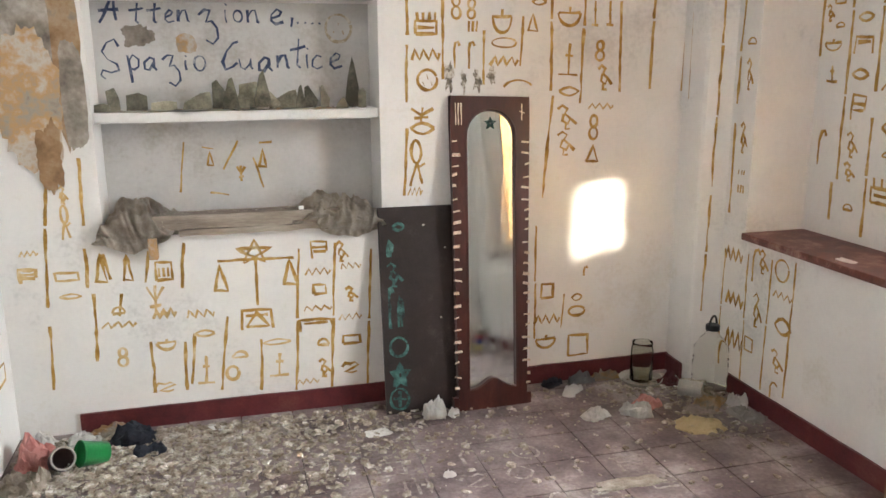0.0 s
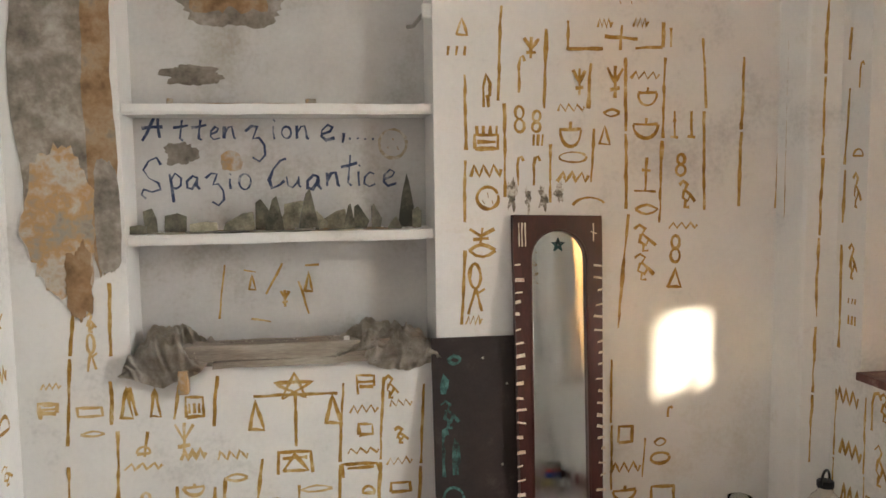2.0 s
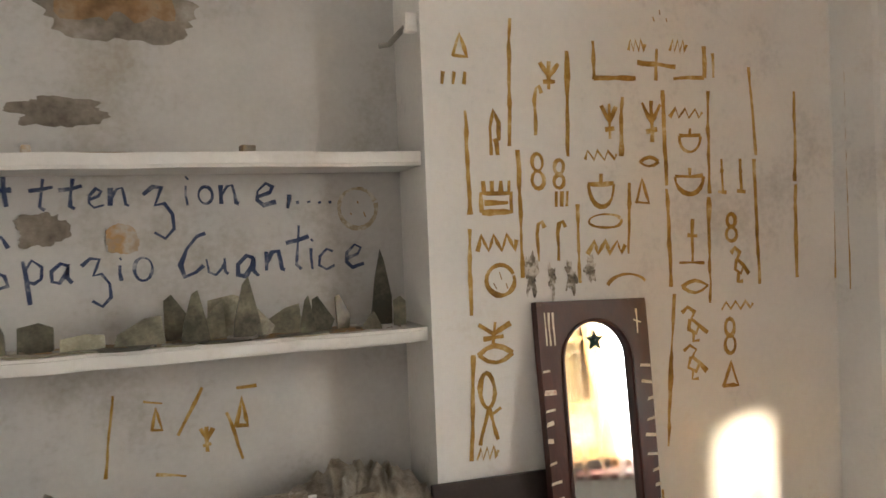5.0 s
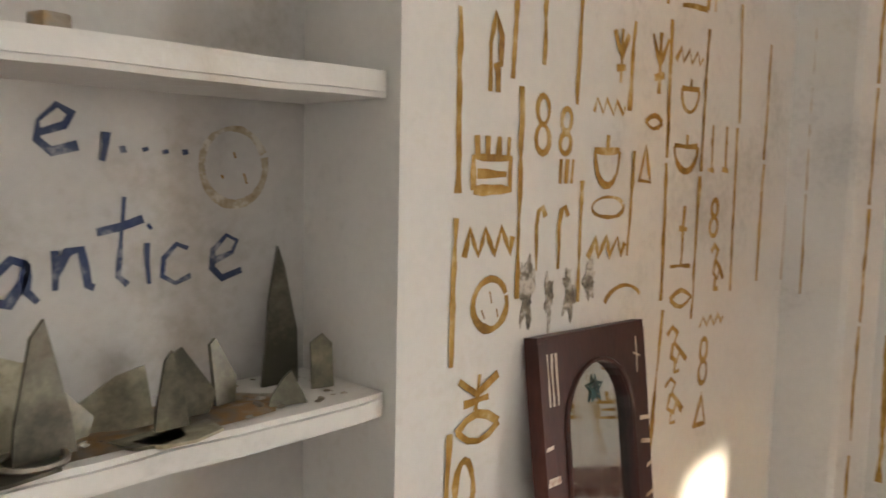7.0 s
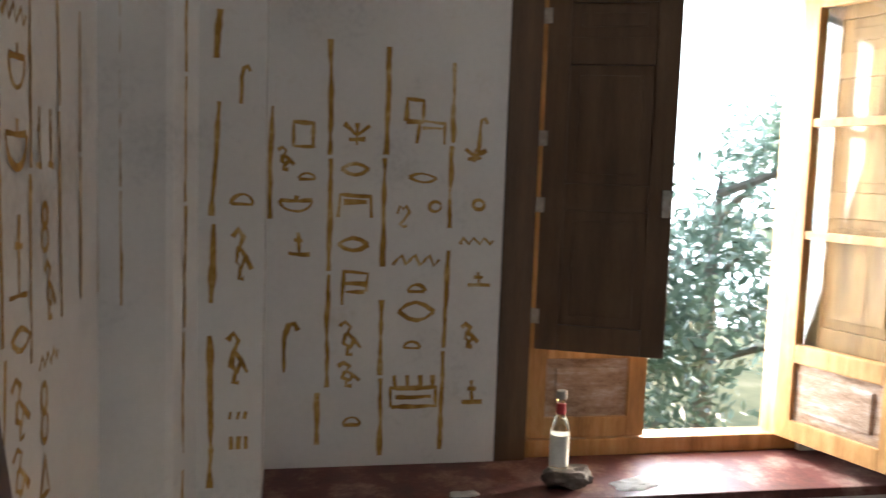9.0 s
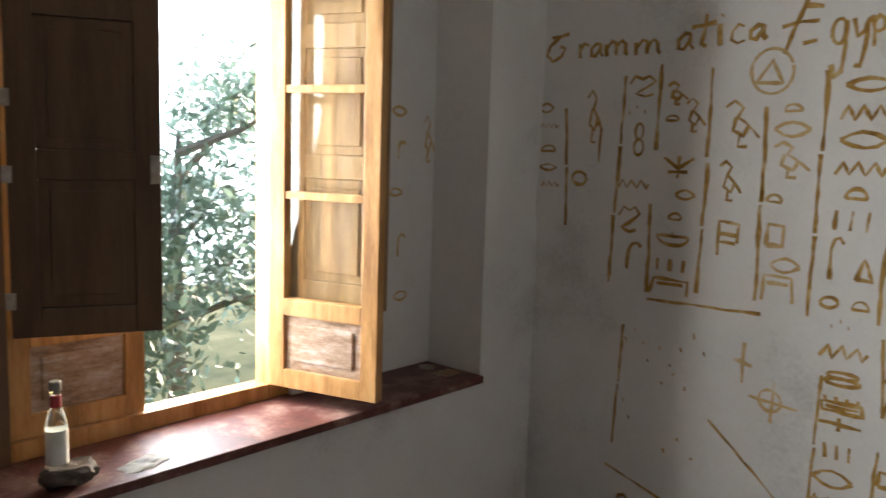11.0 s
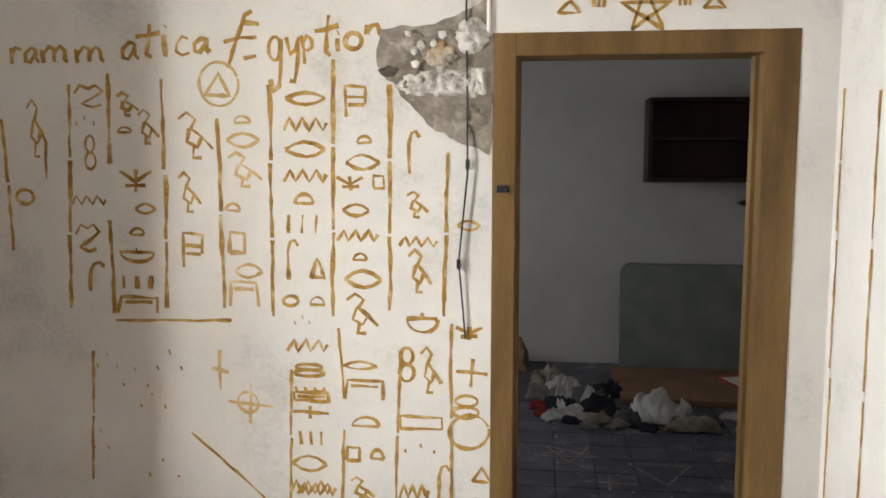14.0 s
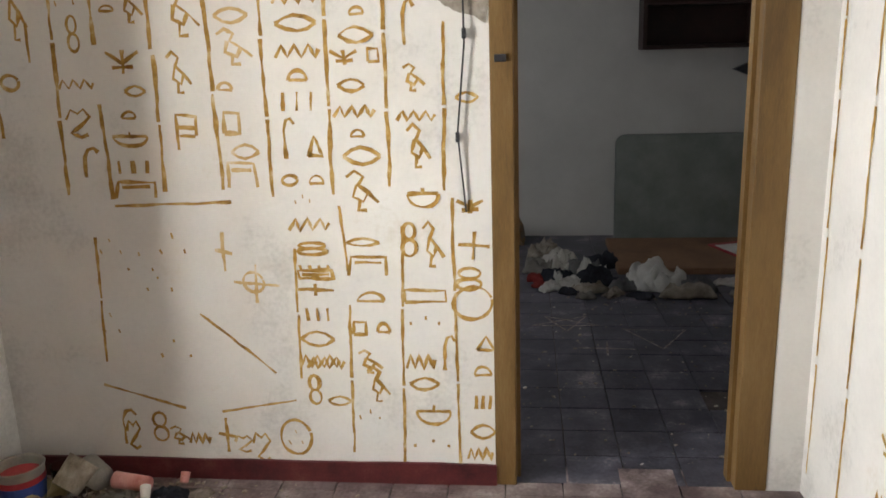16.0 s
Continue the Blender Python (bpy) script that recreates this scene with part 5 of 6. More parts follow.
column_line(L, 5.950, 1.100, 5.956, 1.520, 0.012)
column_line(L, 5.950, 1.550, 5.956, 1.700, 0.012)
column_line(L, 6.250, 0.200, 6.256, 0.620, 0.012)
column_line(L, 6.250, 0.650, 6.256, 1.070, 0.012)
column_line(L, 6.250, 1.100, 6.256, 1.520, 0.012)
column_line(L, 6.250, 1.550, 6.256, 1.600, 0.012)
column_line(L, 6.520, 0.150, 6.526, 0.570, 0.012)
column_line(L, 6.520, 0.600, 6.526, 1.020, 0.012)
column_line(L, 6.520, 1.050, 6.526, 1.300, 0.012)
column_line(L, 6.780, 0.150, 6.786, 0.570, 0.012)
column_line(L, 6.780, 0.600, 6.786, 1.020, 0.012)
column_line(L, 6.780, 1.050, 6.786, 1.400, 0.012)
sign(L, "bird", 4.50, 1.35, 0.10, 0.07)
sign(L, "box", 4.50, 1.18, 0.10, 0.07)
sign(L, "cane", 4.50, 1.01, 0.10, 0.07)
sign(L, "eye", 4.50, 0.84, 0.10, 0.07)
sign(L, "eight", 4.50, 0.67, 0.10, 0.07)
sign(L, "plant", 4.50, 0.50, 0.10, 0.07)
sign(L, "wave", 4.50, 0.33, 0.10, 0.07)
sign(L, "bread", 5.75, 1.35, 0.10, 0.07)
sign(L, "bird", 5.75, 1.18, 0.10, 0.07)
sign(L, "box", 5.75, 1.01, 0.10, 0.07)
sign(L, "cane", 5.75, 0.84, 0.10, 0.07)
sign(L, "eye", 5.75, 0.67, 0.10, 0.07)
sign(L, "eight", 5.75, 0.50, 0.10, 0.07)
sign(L, "plant", 5.75, 0.33, 0.10, 0.07)
sign(L, "wave", 6.10, 1.35, 0.10, 0.07)
sign(L, "bread", 6.10, 1.18, 0.10, 0.07)
sign(L, "bird", 6.10, 1.01, 0.10, 0.07)
sign(L, "box", 6.10, 0.84, 0.10, 0.07)
sign(L, "cane", 6.10, 0.67, 0.10, 0.07)
sign(L, "eye", 6.10, 0.50, 0.10, 0.07)
sign(L, "eight", 6.10, 0.33, 0.10, 0.07)
sign(L, "plant", 6.38, 1.35, 0.10, 0.07)
sign(L, "wave", 6.38, 1.18, 0.10, 0.07)
sign(L, "bread", 6.38, 1.01, 0.10, 0.07)
sign(L, "bird", 6.38, 0.84, 0.10, 0.07)
sign(L, "box", 6.38, 0.67, 0.10, 0.07)
sign(L, "cane", 6.38, 0.50, 0.10, 0.07)
sign(L, "eye", 6.38, 0.33, 0.10, 0.07)
sign(L, "eight", 6.65, 1.35, 0.10, 0.07)
sign(L, "plant", 6.65, 1.18, 0.10, 0.07)
sign(L, "wave", 6.65, 1.01, 0.10, 0.07)
sign(L, "bread", 6.65, 0.84, 0.10, 0.07)
sign(L, "bird", 6.65, 0.67, 0.10, 0.07)
sign(L, "box", 6.65, 0.50, 0.10, 0.07)
sign(L, "cane", 6.65, 0.33, 0.10, 0.07)
sign(L, "eye", 6.90, 1.35, 0.10, 0.07)
sign(L, "eight", 6.90, 1.18, 0.10, 0.07)
sign(L, "plant", 6.90, 1.01, 0.10, 0.07)
sign(L, "wave", 6.90, 0.84, 0.10, 0.07)
sign(L, "bread", 6.90, 0.67, 0.10, 0.07)
sign(L, "bird", 6.90, 0.50, 0.10, 0.07)
sign(L, "box", 6.90, 0.33, 0.10, 0.07)

# ---------------------------------------------------------------- broken plaster at the door, wires
hole = thing("broken_plaster", "broken plaster hole with gypsum and grey mortar beside the door frame", "plaster hole", kind="structure")


def hole_patch(name, pts, mat, y, seed):
    o = random.Random(seed).uniform(0, 80)
    fine = []
    for (a, b), (c, d) in zip(pts, pts[1:] + pts[:1]):
        for i in range(8):
            u, z = a + (c - a) * i / 8, b + (d - b) * i / 8
            q = Vector((u * 22, z * 22, o))
            fine.append((u + 0.014 * noise.noise(q), z + 0.014 * noise.noise(q + Vector((5, 5, 5)))))
    ob = part(name, slab(fine, 0.006), mat, hole)
    ob.location.y = y
    return ob


hole_patch("grey_mortar", [(0.905, 2.21), (0.99, 2.17), (1.10, 2.13), (1.285, 2.11), (1.295, 1.985), (1.24, 1.93), (1.12, 1.80), (1.02, 1.735), (0.905, 1.69)], M_BARE_GREY, DOORY - 0.002, 3)


def crust(name, x0, x1, z0, z1, mat, depth, seed, n=26):
    """A lumpy broken layer with an uneven outline, standing a little off the wall."""
    o = Vector((seed * 5.7, 0, seed * 2.3))
    bm = bmesh.new()
    cx, cz, hx, hz = (x0 + x1) / 2, (z0 + z1) / 2, (x1 - x0) / 2, (z1 - z0) / 2
    rings = []
    for j in range(n // 2 + 1):
        r = j / (n // 2)
        ring_ = []
        for i in range(n * 2):
            a_ = math.pi * i / n
            c, d = math.cos(a_), math.sin(a_)
            edge = 1 + 0.30 * noise.noise(Vector((c * 1.6, 0, d * 1.6)) + o) + 0.16 * noise.noise(Vector((c * 6, 0, d * 6)) + o)
            x, z = cx + hx * c * r * edge, cz + hz * d * r * edge
            q = Vector((x * 26, 0, z * 26)) + o
            y = depth * (1 - r ** 4) * (0.45 + 0.8 * abs(noise.noise(q)) + 0.5 * noise.noise(q * 0.45))
            ring_.append(bm.verts.new((max(x, 0.906), DOORY + 0.0045 + max(0.0, y), z)))
        rings.append(ring_)
    for p_, q_ in zip(rings, rings[1:]):
        k = len(p_)
        for i in range(k):
            bm.faces.new((p_[i], q_[i], q_[(i + 1) % k], p_[(i + 1) % k]))
    bmesh.ops.remove_doubles(bm, verts=bm.verts, dist=1e-5)
    return part(name, bm, mat, hole)


crust("grey_mortar", 1.06, 1.27, 1.99, 2.10, M_BARE_GREY, 0.018, 3)
crust("brown_mortar", 1.02, 1.14, 1.985, 2.075, M_BARE, 0.024, 5)
crust("white_gypsum", 0.915, 1.03, 2.03, 2.15, M_GYPSUM, 0.034, 7)
crust("white_gypsum", 0.95, 1.22, 1.885, 1.975, M_GYPSUM, 0.036, 11)
crust("white_gypsum", 0.912, 1.0, 1.89, 1.99, M_GYPSUM, 0.030, 13)
crust("dark_cavity", 1.225, 1.285, 1.955, 1.995, M_STONE, 0.006, 17)
crust("grey_mortar", 0.93, 1.11, 1.75, 1.87, M_BARE_GREY, 0.016, 19)
rr = random.Random(5)
for i in range(16):
    bm = bmesh.new()
    bmesh.ops.create_icosphere(bm, subdivisions=1, radius=0.016)
    for v in bm.verts:
        v.co *= rr.uniform(0.6, 1.3)
        v.co.y *= 0.5
    ob = part("gypsum_lump", bm, rr.choice((M_GYPSUM, M_BARE_GREY, M_GYPSUM)), hole)
    ob.location = (rr.uniform(0.93, 1.2), DOORY + 0.016, rr.uniform(1.89, 2.11))
wire = thing("hanging_cable", "thin black cable hanging along the wall", "cable")
part("cable", tube([(0.992, DOORY + 0.014, CEIL), (0.99, DOORY + 0.014, 2.16), (0.985, DOORY + 0.018, 1.86), (0.983, DOORY + 0.02, 1.63), (1.012, DOORY + 0.016, 1.33), (0.989, DOORY + 0.01, 1.06)], 0.0035, 6), M_BLACKP, wire)
for x, z in ((0.983, 1.66), (1.012, 1.32)):
    part("knot", boxes((x - 0.007, x + 0.007, DOORY + 0.008, DOORY + 0.026, z - 0.018, z + 0.018), bevel=0.004), M_BLACKP, wire)
conduit = tagged(part("pipe", tube([(0.915, DOORY + 0.008, CEIL), (0.915, DOORY + 0.008, 2.10)], 0.007, 8), M_PAPER), "thin white conduit above the door frame", "pipe")
latch = tagged(part("latch_remnant", boxes((0.845, 0.885, DOORY + 0.0045, DOORY + 0.022, 1.565, 1.59), bevel=0.004), M_BLACKP), "broken black iron latch on the door frame", "latch")
bracket = thing("pipe_bracket", "small white wall bracket in the niche", "bracket")
part("plate", boxes((1.245, NX1 - 0.001, 7.06, 7.085, 2.06, 2.11), bevel=0.003), M_PAPER, bracket)
part("arm", tube([(1.25, 7.075, 2.075), (1.22, 7.13, 2.04), (1.20, 7.15, 2.04)], 0.008), M_GREYP, bracket)

# ---------------------------------------------------------------- paint on mirror frame and board
rs = random.Random(3)
for side in (0, 1):
    z = 0.10
    while z < 1.17:
        w = rs.uniform(0.016, 0.042)
        x0 = 0.003 if side == 0 else MW - 0.003 - w
        bm = bmesh.new()
        h = rs.uniform(0.006, 0.014)
        sl = rs.uniform(-0.008, 0.008)
        v = [bm.verts.new(p) for p in ((x0, -0.001, z), (x0 + w, -0.001, z + sl), (x0 + w * 0.96, -0.001, z + h + sl), (x0 + w * 0.1, -0.001, z + h))]
        bm.faces.new(v)
        part("paint_stroke", bm, M_CREAM, mir)
        z += rs.uniform(0.038, 0.06)
flat = lambda u, z, lift=0.0: Vector((u, -0.0012, z))
FLIP[flat] = 1


def sign_on(parent, kind, u, z, w, h, mat, name="sign", width=0.008):
    bm = bmesh.new()
    for pts in GLYPHS[kind]:
        stroke(bm, flat, [(u + x * w, z + y * h) for x, y in pts], width)
    part(name, bm, mat, parent)


for k_, u, z, w, h in (("ring", 0.06, 0.065, 0.08, 0.09), ("cross", 0.06, 0.065, 0.06, 0.07), ("star", 0.065, 0.17, 0.08, 0.10), ("ring", 0.065, 0.29, 0.075, 0.08), ("reed", 0.08, 0.44, 0.03, 0.13), ("cane", 0.035, 0.46, 0.03, 0.18), ("bird", 0.06, 0.60, 0.07, 0.10), ("eye", 0.085, 0.80, 0.05, 0.03), ("reed", 0.045, 0.71, 0.03, 0.07)):
    sign_on(board, k_, u, z, w, h, M_TEAL, width=0.011)
sign_on(mir, "star", 0.18, 1.235, 0.05, 0.05, M_TEAL)
for ob in [o for o in mir.children if o.name.startswith("sign")]:
    ob.location.y = 0.0095
sign_on(mir, "bars", 0.035, 1.27, 0.03, 0.09, M_CREAM, width=0.005)
sign_on(mir, "cross", 0.32, 1.28, 0.025, 0.07, M_CREAM, width=0.005)
for x, z in ((0.19, 0.80), (0.28, 0.70), (0.25, 0.40)):
    part("screw", boxes((x, x + 0.008, -0.003, 0.001, z, z + 0.008)), M_METAL, board)

# ---------------------------------------------------------------- niche: shards, plank and sacking
rg = random.Random(21)
SHARDS = {
    "block": [(-0.5, 0), (0.5, 0), (0.5, 0.8), (0.1, 1.0), (-0.48, 0.85)],
    "lean": [(-0.3, 0), (0.5, 0), (0.42, 0.6), (0.1, 1.0), (-0.5, 0.85)],
    "rise": [(-0.5, 0), (0.5, 0), (0.42, 1.0), (0.1, 0.92), (-0.42, 0.45)],
    "peak": [(-0.5, 0), (0.5, 0), (0.42, 0.3), (0.12, 1.0), (-0.1, 0.85), (-0.42, 0.3)],
    "horn": [(-0.5, 0), (0.3, 0), (0.5, 0.35), (-0.2, 1.0), (-0.45, 0.9)],
    "spear": [(-0.5, 0), (0.45, 0), (0.5, 0.4), (0.25, 0.85), (0.1, 1.0), (-0.2, 0.6)],
}
shard_specs = [(0.205, 0.058, 0.035, "block"), (0.245, 0.055, 0.095, "lean"), (0.33, 0.08, 0.07, "block"), (0.435, 0.10, 0.042, "block"), (0.56, 0.12, 0.075, "rise"), (0.655, 0.075, 0.115, "horn"), (0.69, 0.07, 0.135, "peak"), (0.735, 0.06, 0.10, "rise"), (0.775, 0.11, 0.115, "block"), (0.815, 0.075, 0.16, "peak"), (0.86, 0.06, 0.07, "horn"), (0.905, 0.11, 0.075, "rise"), (0.965, 0.045, 0.10, "peak"), (1.012, 0.06, 0.09, "horn"), (1.075, 0.042, 0.10, "horn"), (1.135, 0.055, 0.045, "peak"), (1.19, 0.065, 0.205, "spear"), (1.225, 0.035, 0.085, "block")]
for i, (x, w, h, shape) in enumerate(shard_specs):
    bm = slab([(u * w, v * h * (1 + rg.uniform(-0.06, 0.06) * (v > 0))) for u, v in SHARDS[shape]], 0.006)
    ob = tagged(part("glass_shard", bm, M_SHARD), "dirty green glass shard standing on the niche shelf", "glass shard", "glass shards")
    ob.matrix_world = pose(x, (7.19 if h > 0.18 else 7.10 + 0.022 * (i % 3)) + rg.uniform(0, 0.02), 1.2835, -rg.uniform(4, 10), 0, rg.uniform(-16, 16))
for i in range(9):
    w = rg.uniform(0.03, 0.08)
    bm = slab([(-w, -0.02), (w, -0.025), (w * 0.8, 0.02), (0, 0.03), (-w * 0.7, 0.02)], 0.004)
    ob = tagged(part("glass_shard", bm, M_SHARD), "flat dirty glass shard lying on the shelf", "glass shard", "glass shards")
    ob.matrix_world = pose(rg.uniform(0.3, 1.0), rg.uniform(7.075, 7.13), 1.2840, 90, 0, rg.uniform(-40, 40))
ringm = tagged(part("metal_ring", tube([(0.035 * math.cos(a), 0.035 * math.sin(a), 0) for a in [i * math.pi / 10 for i in range(21)]], 0.004, 6), M_METAL), "tarnished metal ring lying on the shelf", "ring")
ringm.matrix_world = pose(0.80, 7.10, 1.291)
for x, w in ((0.82, 0.035), (0.33, 0.02)):
    bm = boxes((0, w, 0, 0.03, 0, 0.02), bevel=0.004)
    ob = tagged(part("wood_scrap", bm, M_BARE), "small brown wood scrap on the upper shelf", "scrap")
    ob.matrix_world = pose(x, 7.09, 1.748, 0, 0, 15)


def plank(name, label, x0, x1, y, z, d, h, tilt, seed):
    bm = boxes((x0, x1, -d / 2, d / 2, 0, h))
    bmesh.ops.subdivide_edges(bm, edges=[e for e in bm.edges if e.calc_length() > 0.3], cuts=18)
    for v in bm.verts:
        q = v.co * 12 + Vector((seed, 0, 0))
        v.co += Vector((0.012 * noise.noise(q) if abs(v.co.x - x0) < 0.01 or abs(v.co.x - x1) < 0.01 else 0, 0.006 * noise.noise(q + Vector((3, 0, 0))), 0.005 * noise.noise(q + Vector((0, 5, 0)))))
    ob = tagged(part(name, bm, M_WOOD_GREY), label, "plank")
    ob.matrix_world = pose(0, y, z, 0, tilt, 0)
    return ob


plank("wood_plank", "dusty grey broken wooden plank lying in the niche", 0.36, 1.10, 7.06, 0.828, 0.10, 0.055, 0.0, 2)
plank("wood_plank", "thin splintered grey wooden lath on the niche edge", 0.46, 1.05, 7.022, 0.80, 0.03, 0.026, 0.0, 7)
plank("wood_plank", "dusty wide board lying on the niche bottom", 0.19, 1.24, 7.15, 0.801, 0.20, 0.024, 0.0, 17)
bl = tagged(part("wood_block", boxes((0.34, 0.375, 6.99, 7.035, 0.715, 0.80), bevel=0.004), M_BARE), "small brown broken wooden peg under the niche edge", "peg")


def drape(x0, x1, top, drop, fold, seed, slant=0.0, n=52):
    """A cloth that lies in the niche and hangs over its edge: soft folds, a drooping hem."""
    o = Vector((seed * 7.3, seed * 3.1, 0))
    bm = bmesh.new()
    grid = []
    for j in range(n + 1):
        t = j / n
        row = []
        for i in range(n + 1):
            u = i / n
            e = min(u, 1 - u) * 2
            swell = math.sin(math.pi * min(1, max(0, u))) ** 0.6
            q = Vector((u * 2.2 + t * slant * 2, t * 1.5, 0)) + o
            ridge = 1 - abs(noise.noise(Vector((u * 7.5 + t * slant * 4.0, t * 1.6, 0)) + o)) * 2.4
            f = fold * (0.55 * ridge + 0.5 * noise.noise(q * 1.6) + 0.28 * noise.noise(q * 5) + 0.10 * noise.noise(q * 13))
            x = x0 + (x1 - x0) * u + slant * 0.05 * t + 0.012 * noise.noise(q * 2.0)
            if t < 0.6:
                k = t / 0.6
                y, z = 7.23 - 0.205 * k, 0.826 + (top * swell) * math.sin(math.pi * (0.18 + 0.62 * k)) + max(0.0, f) * swell
            else:
                k = (t - 0.6) / 0.4
                hang = drop * (0.45 + 0.55 * e) * (1 + 0.35 * noise.noise(Vector((u * 3, 9, seed))))
                y, z = 7.025 - 0.018 * math.sin(math.pi * min(1, k * 1.3)) - max(0.0, f) * 0.5, 0.826 + top * swell * math.sin(math.pi * 0.8) * (1 - k) - hang * k + max(0.0, f) * (1 - k) * swell
            row.append(bm.verts.new((x, min(y, 7.235), z)))
        grid.append(row)
    for a_, b_ in zip(grid, grid[1:]):
        for i in range(n):
            bm.faces.new((a_[i], a_[i + 1], b_[i + 1], b_[i]))
    bmesh.ops.solidify(bm, geom=list(bm.faces), thickness=0.004)
    return bm


for x0, x1, top, drop, fold, sd, sl in ((0.185, 0.47, 0.075, 0.085, 0.075, 3, -1.0), (0.98, 1.255, 0.065, 0.075, 0.065, 12, 0.8), (0.88, 1.18, 0.07, 0.0, 0.055, 17, 0.5)):
    tagged(part("sacking", drape(x0, x1, top, drop, fold, sd, sl), M_SACK, smooth=True), "dusty woven sacking draped over the niche edge", "cloth", "sacking rags")
chip = tagged(part("paper_scrap", boxes((0, 0.02, 0, 0.008, 0, 0.014)), M_PAPER), "small white scrap on the plank", "scrap")
chip.matrix_world = pose(0.93, 7.01, 0.884)

# ---------------------------------------------------------------- sill things
bottle = thing("glass_bottle", "small clear glass bottle with a worn label on a dark stone", "bottle", pose(2.885, 5.845, 0.785, 0, 0, 30))
part("body", lathe([(0.024, 0), (0.027, 0.006), (0.027, 0.12), (0.022, 0.145), (0.013, 0.17), (0.012, 0.215), (0.014, 0.218), (0.014, 0.225), (0.009, 0.225)]), M_BOTTLE, bottle, smooth=True).visible_shadow = False
part("label_band", lathe([(0.0276, 0.02), (0.0278, 0.021), (0.0278, 0.11), (0.0276, 0.111)]), M_LABEL, bottle, "worn whitish label")
part("neck_label", lathe([(0.0136, 0.17), (0.014, 0.172), (0.0133, 0.20), (0.0128, 0.201)]), M_REDP, bottle, "red neck label")
part("cap", lathe([(0.0145, 0.214), (0.0155, 0.216), (0.0155, 0.236), (0.013, 0.238)]), M_GREYP, bottle)


def stone(name, label, cat, m, sx, sy, sz, mat, seed):
    bm = bmesh.new()
    bmesh.ops.create_icosphere(bm, subdivisions=3, radius=1)
    for v in bm.verts:
        k = 1 + 0.35 * noise.noise(v.co * 1.4 + Vector((seed, 0, 0))) + 0.15 * noise.noise(v.co * 4 + Vector((seed, 3, 0)))
        v.co = Vector((v.co.x * sx * k, v.co.y * sy * k, max(-0.6, min(0.62, v.co.z)) * sz * k))
    low = min(v.co.z for v in bm.verts)
    for v in bm.verts:
        v.co.z -= low
    ob = tagged(part(name, bm, mat), label, cat)
    ob.matrix_world = m
    return ob


stone("stone", "dark flat stone under the bottle on the sill", "stone", pose(2.875, 5.82, SILL), 0.05, 0.075, 0.036, M_STONE, 4)
for x, y, w, d, rz, mt in ((2.84, 6.13, 0.05, 0.10, 8, M_PAPER), (2.86, 5.62, 0.10, 0.16, 20, M_PAPER), (2.90, 4.30, 0.10, 0.12, 0, M_BARE), (3.02, 4.29, 0.08, 0.08, 40, M_BARE)):
    ob = tagged(part("scrap", crumple(w, d, 0.012, int(y * 100), 10, 0.002), mt), "crumpled dirty scrap lying on the window sill", "scrap", "sill scraps")
    ob.matrix_world = pose(x, y, SILL, 0, 0, rz)

# ---------------------------------------------------------------- floor things of the painted room
def jug(m):
    j = thing("water_jug", "large empty clear plastic water jug with a dark handle", "jug", m)
    part("body", lathe([(0.07, 0), (0.078, 0.01), (0.078, 0.06), (0.072, 0.07), (0.078, 0.08), (0.078, 0.15), (0.072, 0.16), (0.078, 0.17), (0.075, 0.22), (0.05, 0.26), (0.026, 0.285), (0.026, 0.30)], 24), M_PET, j, smooth=True)
    part("cap", lathe([(0.030, 0.30), (0.031, 0.302), (0.031, 0.322), (0.027, 0.325)]), M_BLACKP, j)
    part("handle", tube([(0.045 * math.cos(a) * 0.9, 0, 0.318 + 0.045 * math.sin(a)) for a in [radians(15 * i) for i in range(13)]], 0.005, 6), M_BLACKP, j)
    return j


jug(pose(2.70, 6.72, 0.0, 0, 0, 35))
jar = thing("glass_jar", "dusty clear glass jar standing in a plastic dish", "jar", pose(2.47, 6.92, 0.012))
part("body", lathe([(0.048, 0), (0.052, 0.005), (0.052, 0.15), (0.046, 0.165), (0.048, 0.185), (0.044, 0.185), (0.042, 0.165), (0.047, 0.15), (0.047, 0.01), (0.002, 0.009)], 20), M_JAR, jar, smooth=True)
dish = tagged(part("plastic_dish", lathe([(0.07, 0), (0.085, 0.006), (0.10, 0.022), (0.103, 0.022), (0.09, 0.004), (0.002, 0.004)], 24), M_GREYP), "grey plastic dish on the littered floor", "dish")
dish.matrix_world = pose(2.47, 6.92, 0.001)
tin = thing("tin_can", "rusty tin can lying on its side", "can", pose(2.56, 6.74, 0.036, 90, 0, 50))
part("body", lathe([(0.034, 0), (0.036, 0.003), (0.036, 0.10), (0.034, 0.103), (0.031, 0.10), (0.031, 0.01), (0.001, 0.009)], 20), M_GREYP, tin)
part("rim", tube([(0.035 * math.cos(a), 0.035 * math.sin(a), 0.102) for a in [i * math.pi / 10 for i in range(21)]], 0.003, 6), M_METAL, tin)
cup = thing("green_cup", "green plastic tub tipped on the rubble", "tub", pose(0.11, 6.74, 0.05, 75, 0, -60))
part("body", lathe([(0.036, -0.05), (0.038, -0.048), (0.048, 0.05), (0.051, 0.052), (0.049, 0.055), (0.034, -0.044), (0.001, -0.044)], 20), M_GREENP, cup, smooth=True)
cup2 = thing("dark_jar", "dark brown plastic jar lying among rubble", "jar", pose(0.0, 6.72, 0.045, 60, 0, 20))
part("body", lathe([(0.042, -0.05), (0.044, -0.045), (0.044, 0.04), (0.040, 0.05), (0.034, 0.05), (0.034, -0.03), (0.001, -0.03)], 20), M_DARKWOOD, cup2, smooth=True)
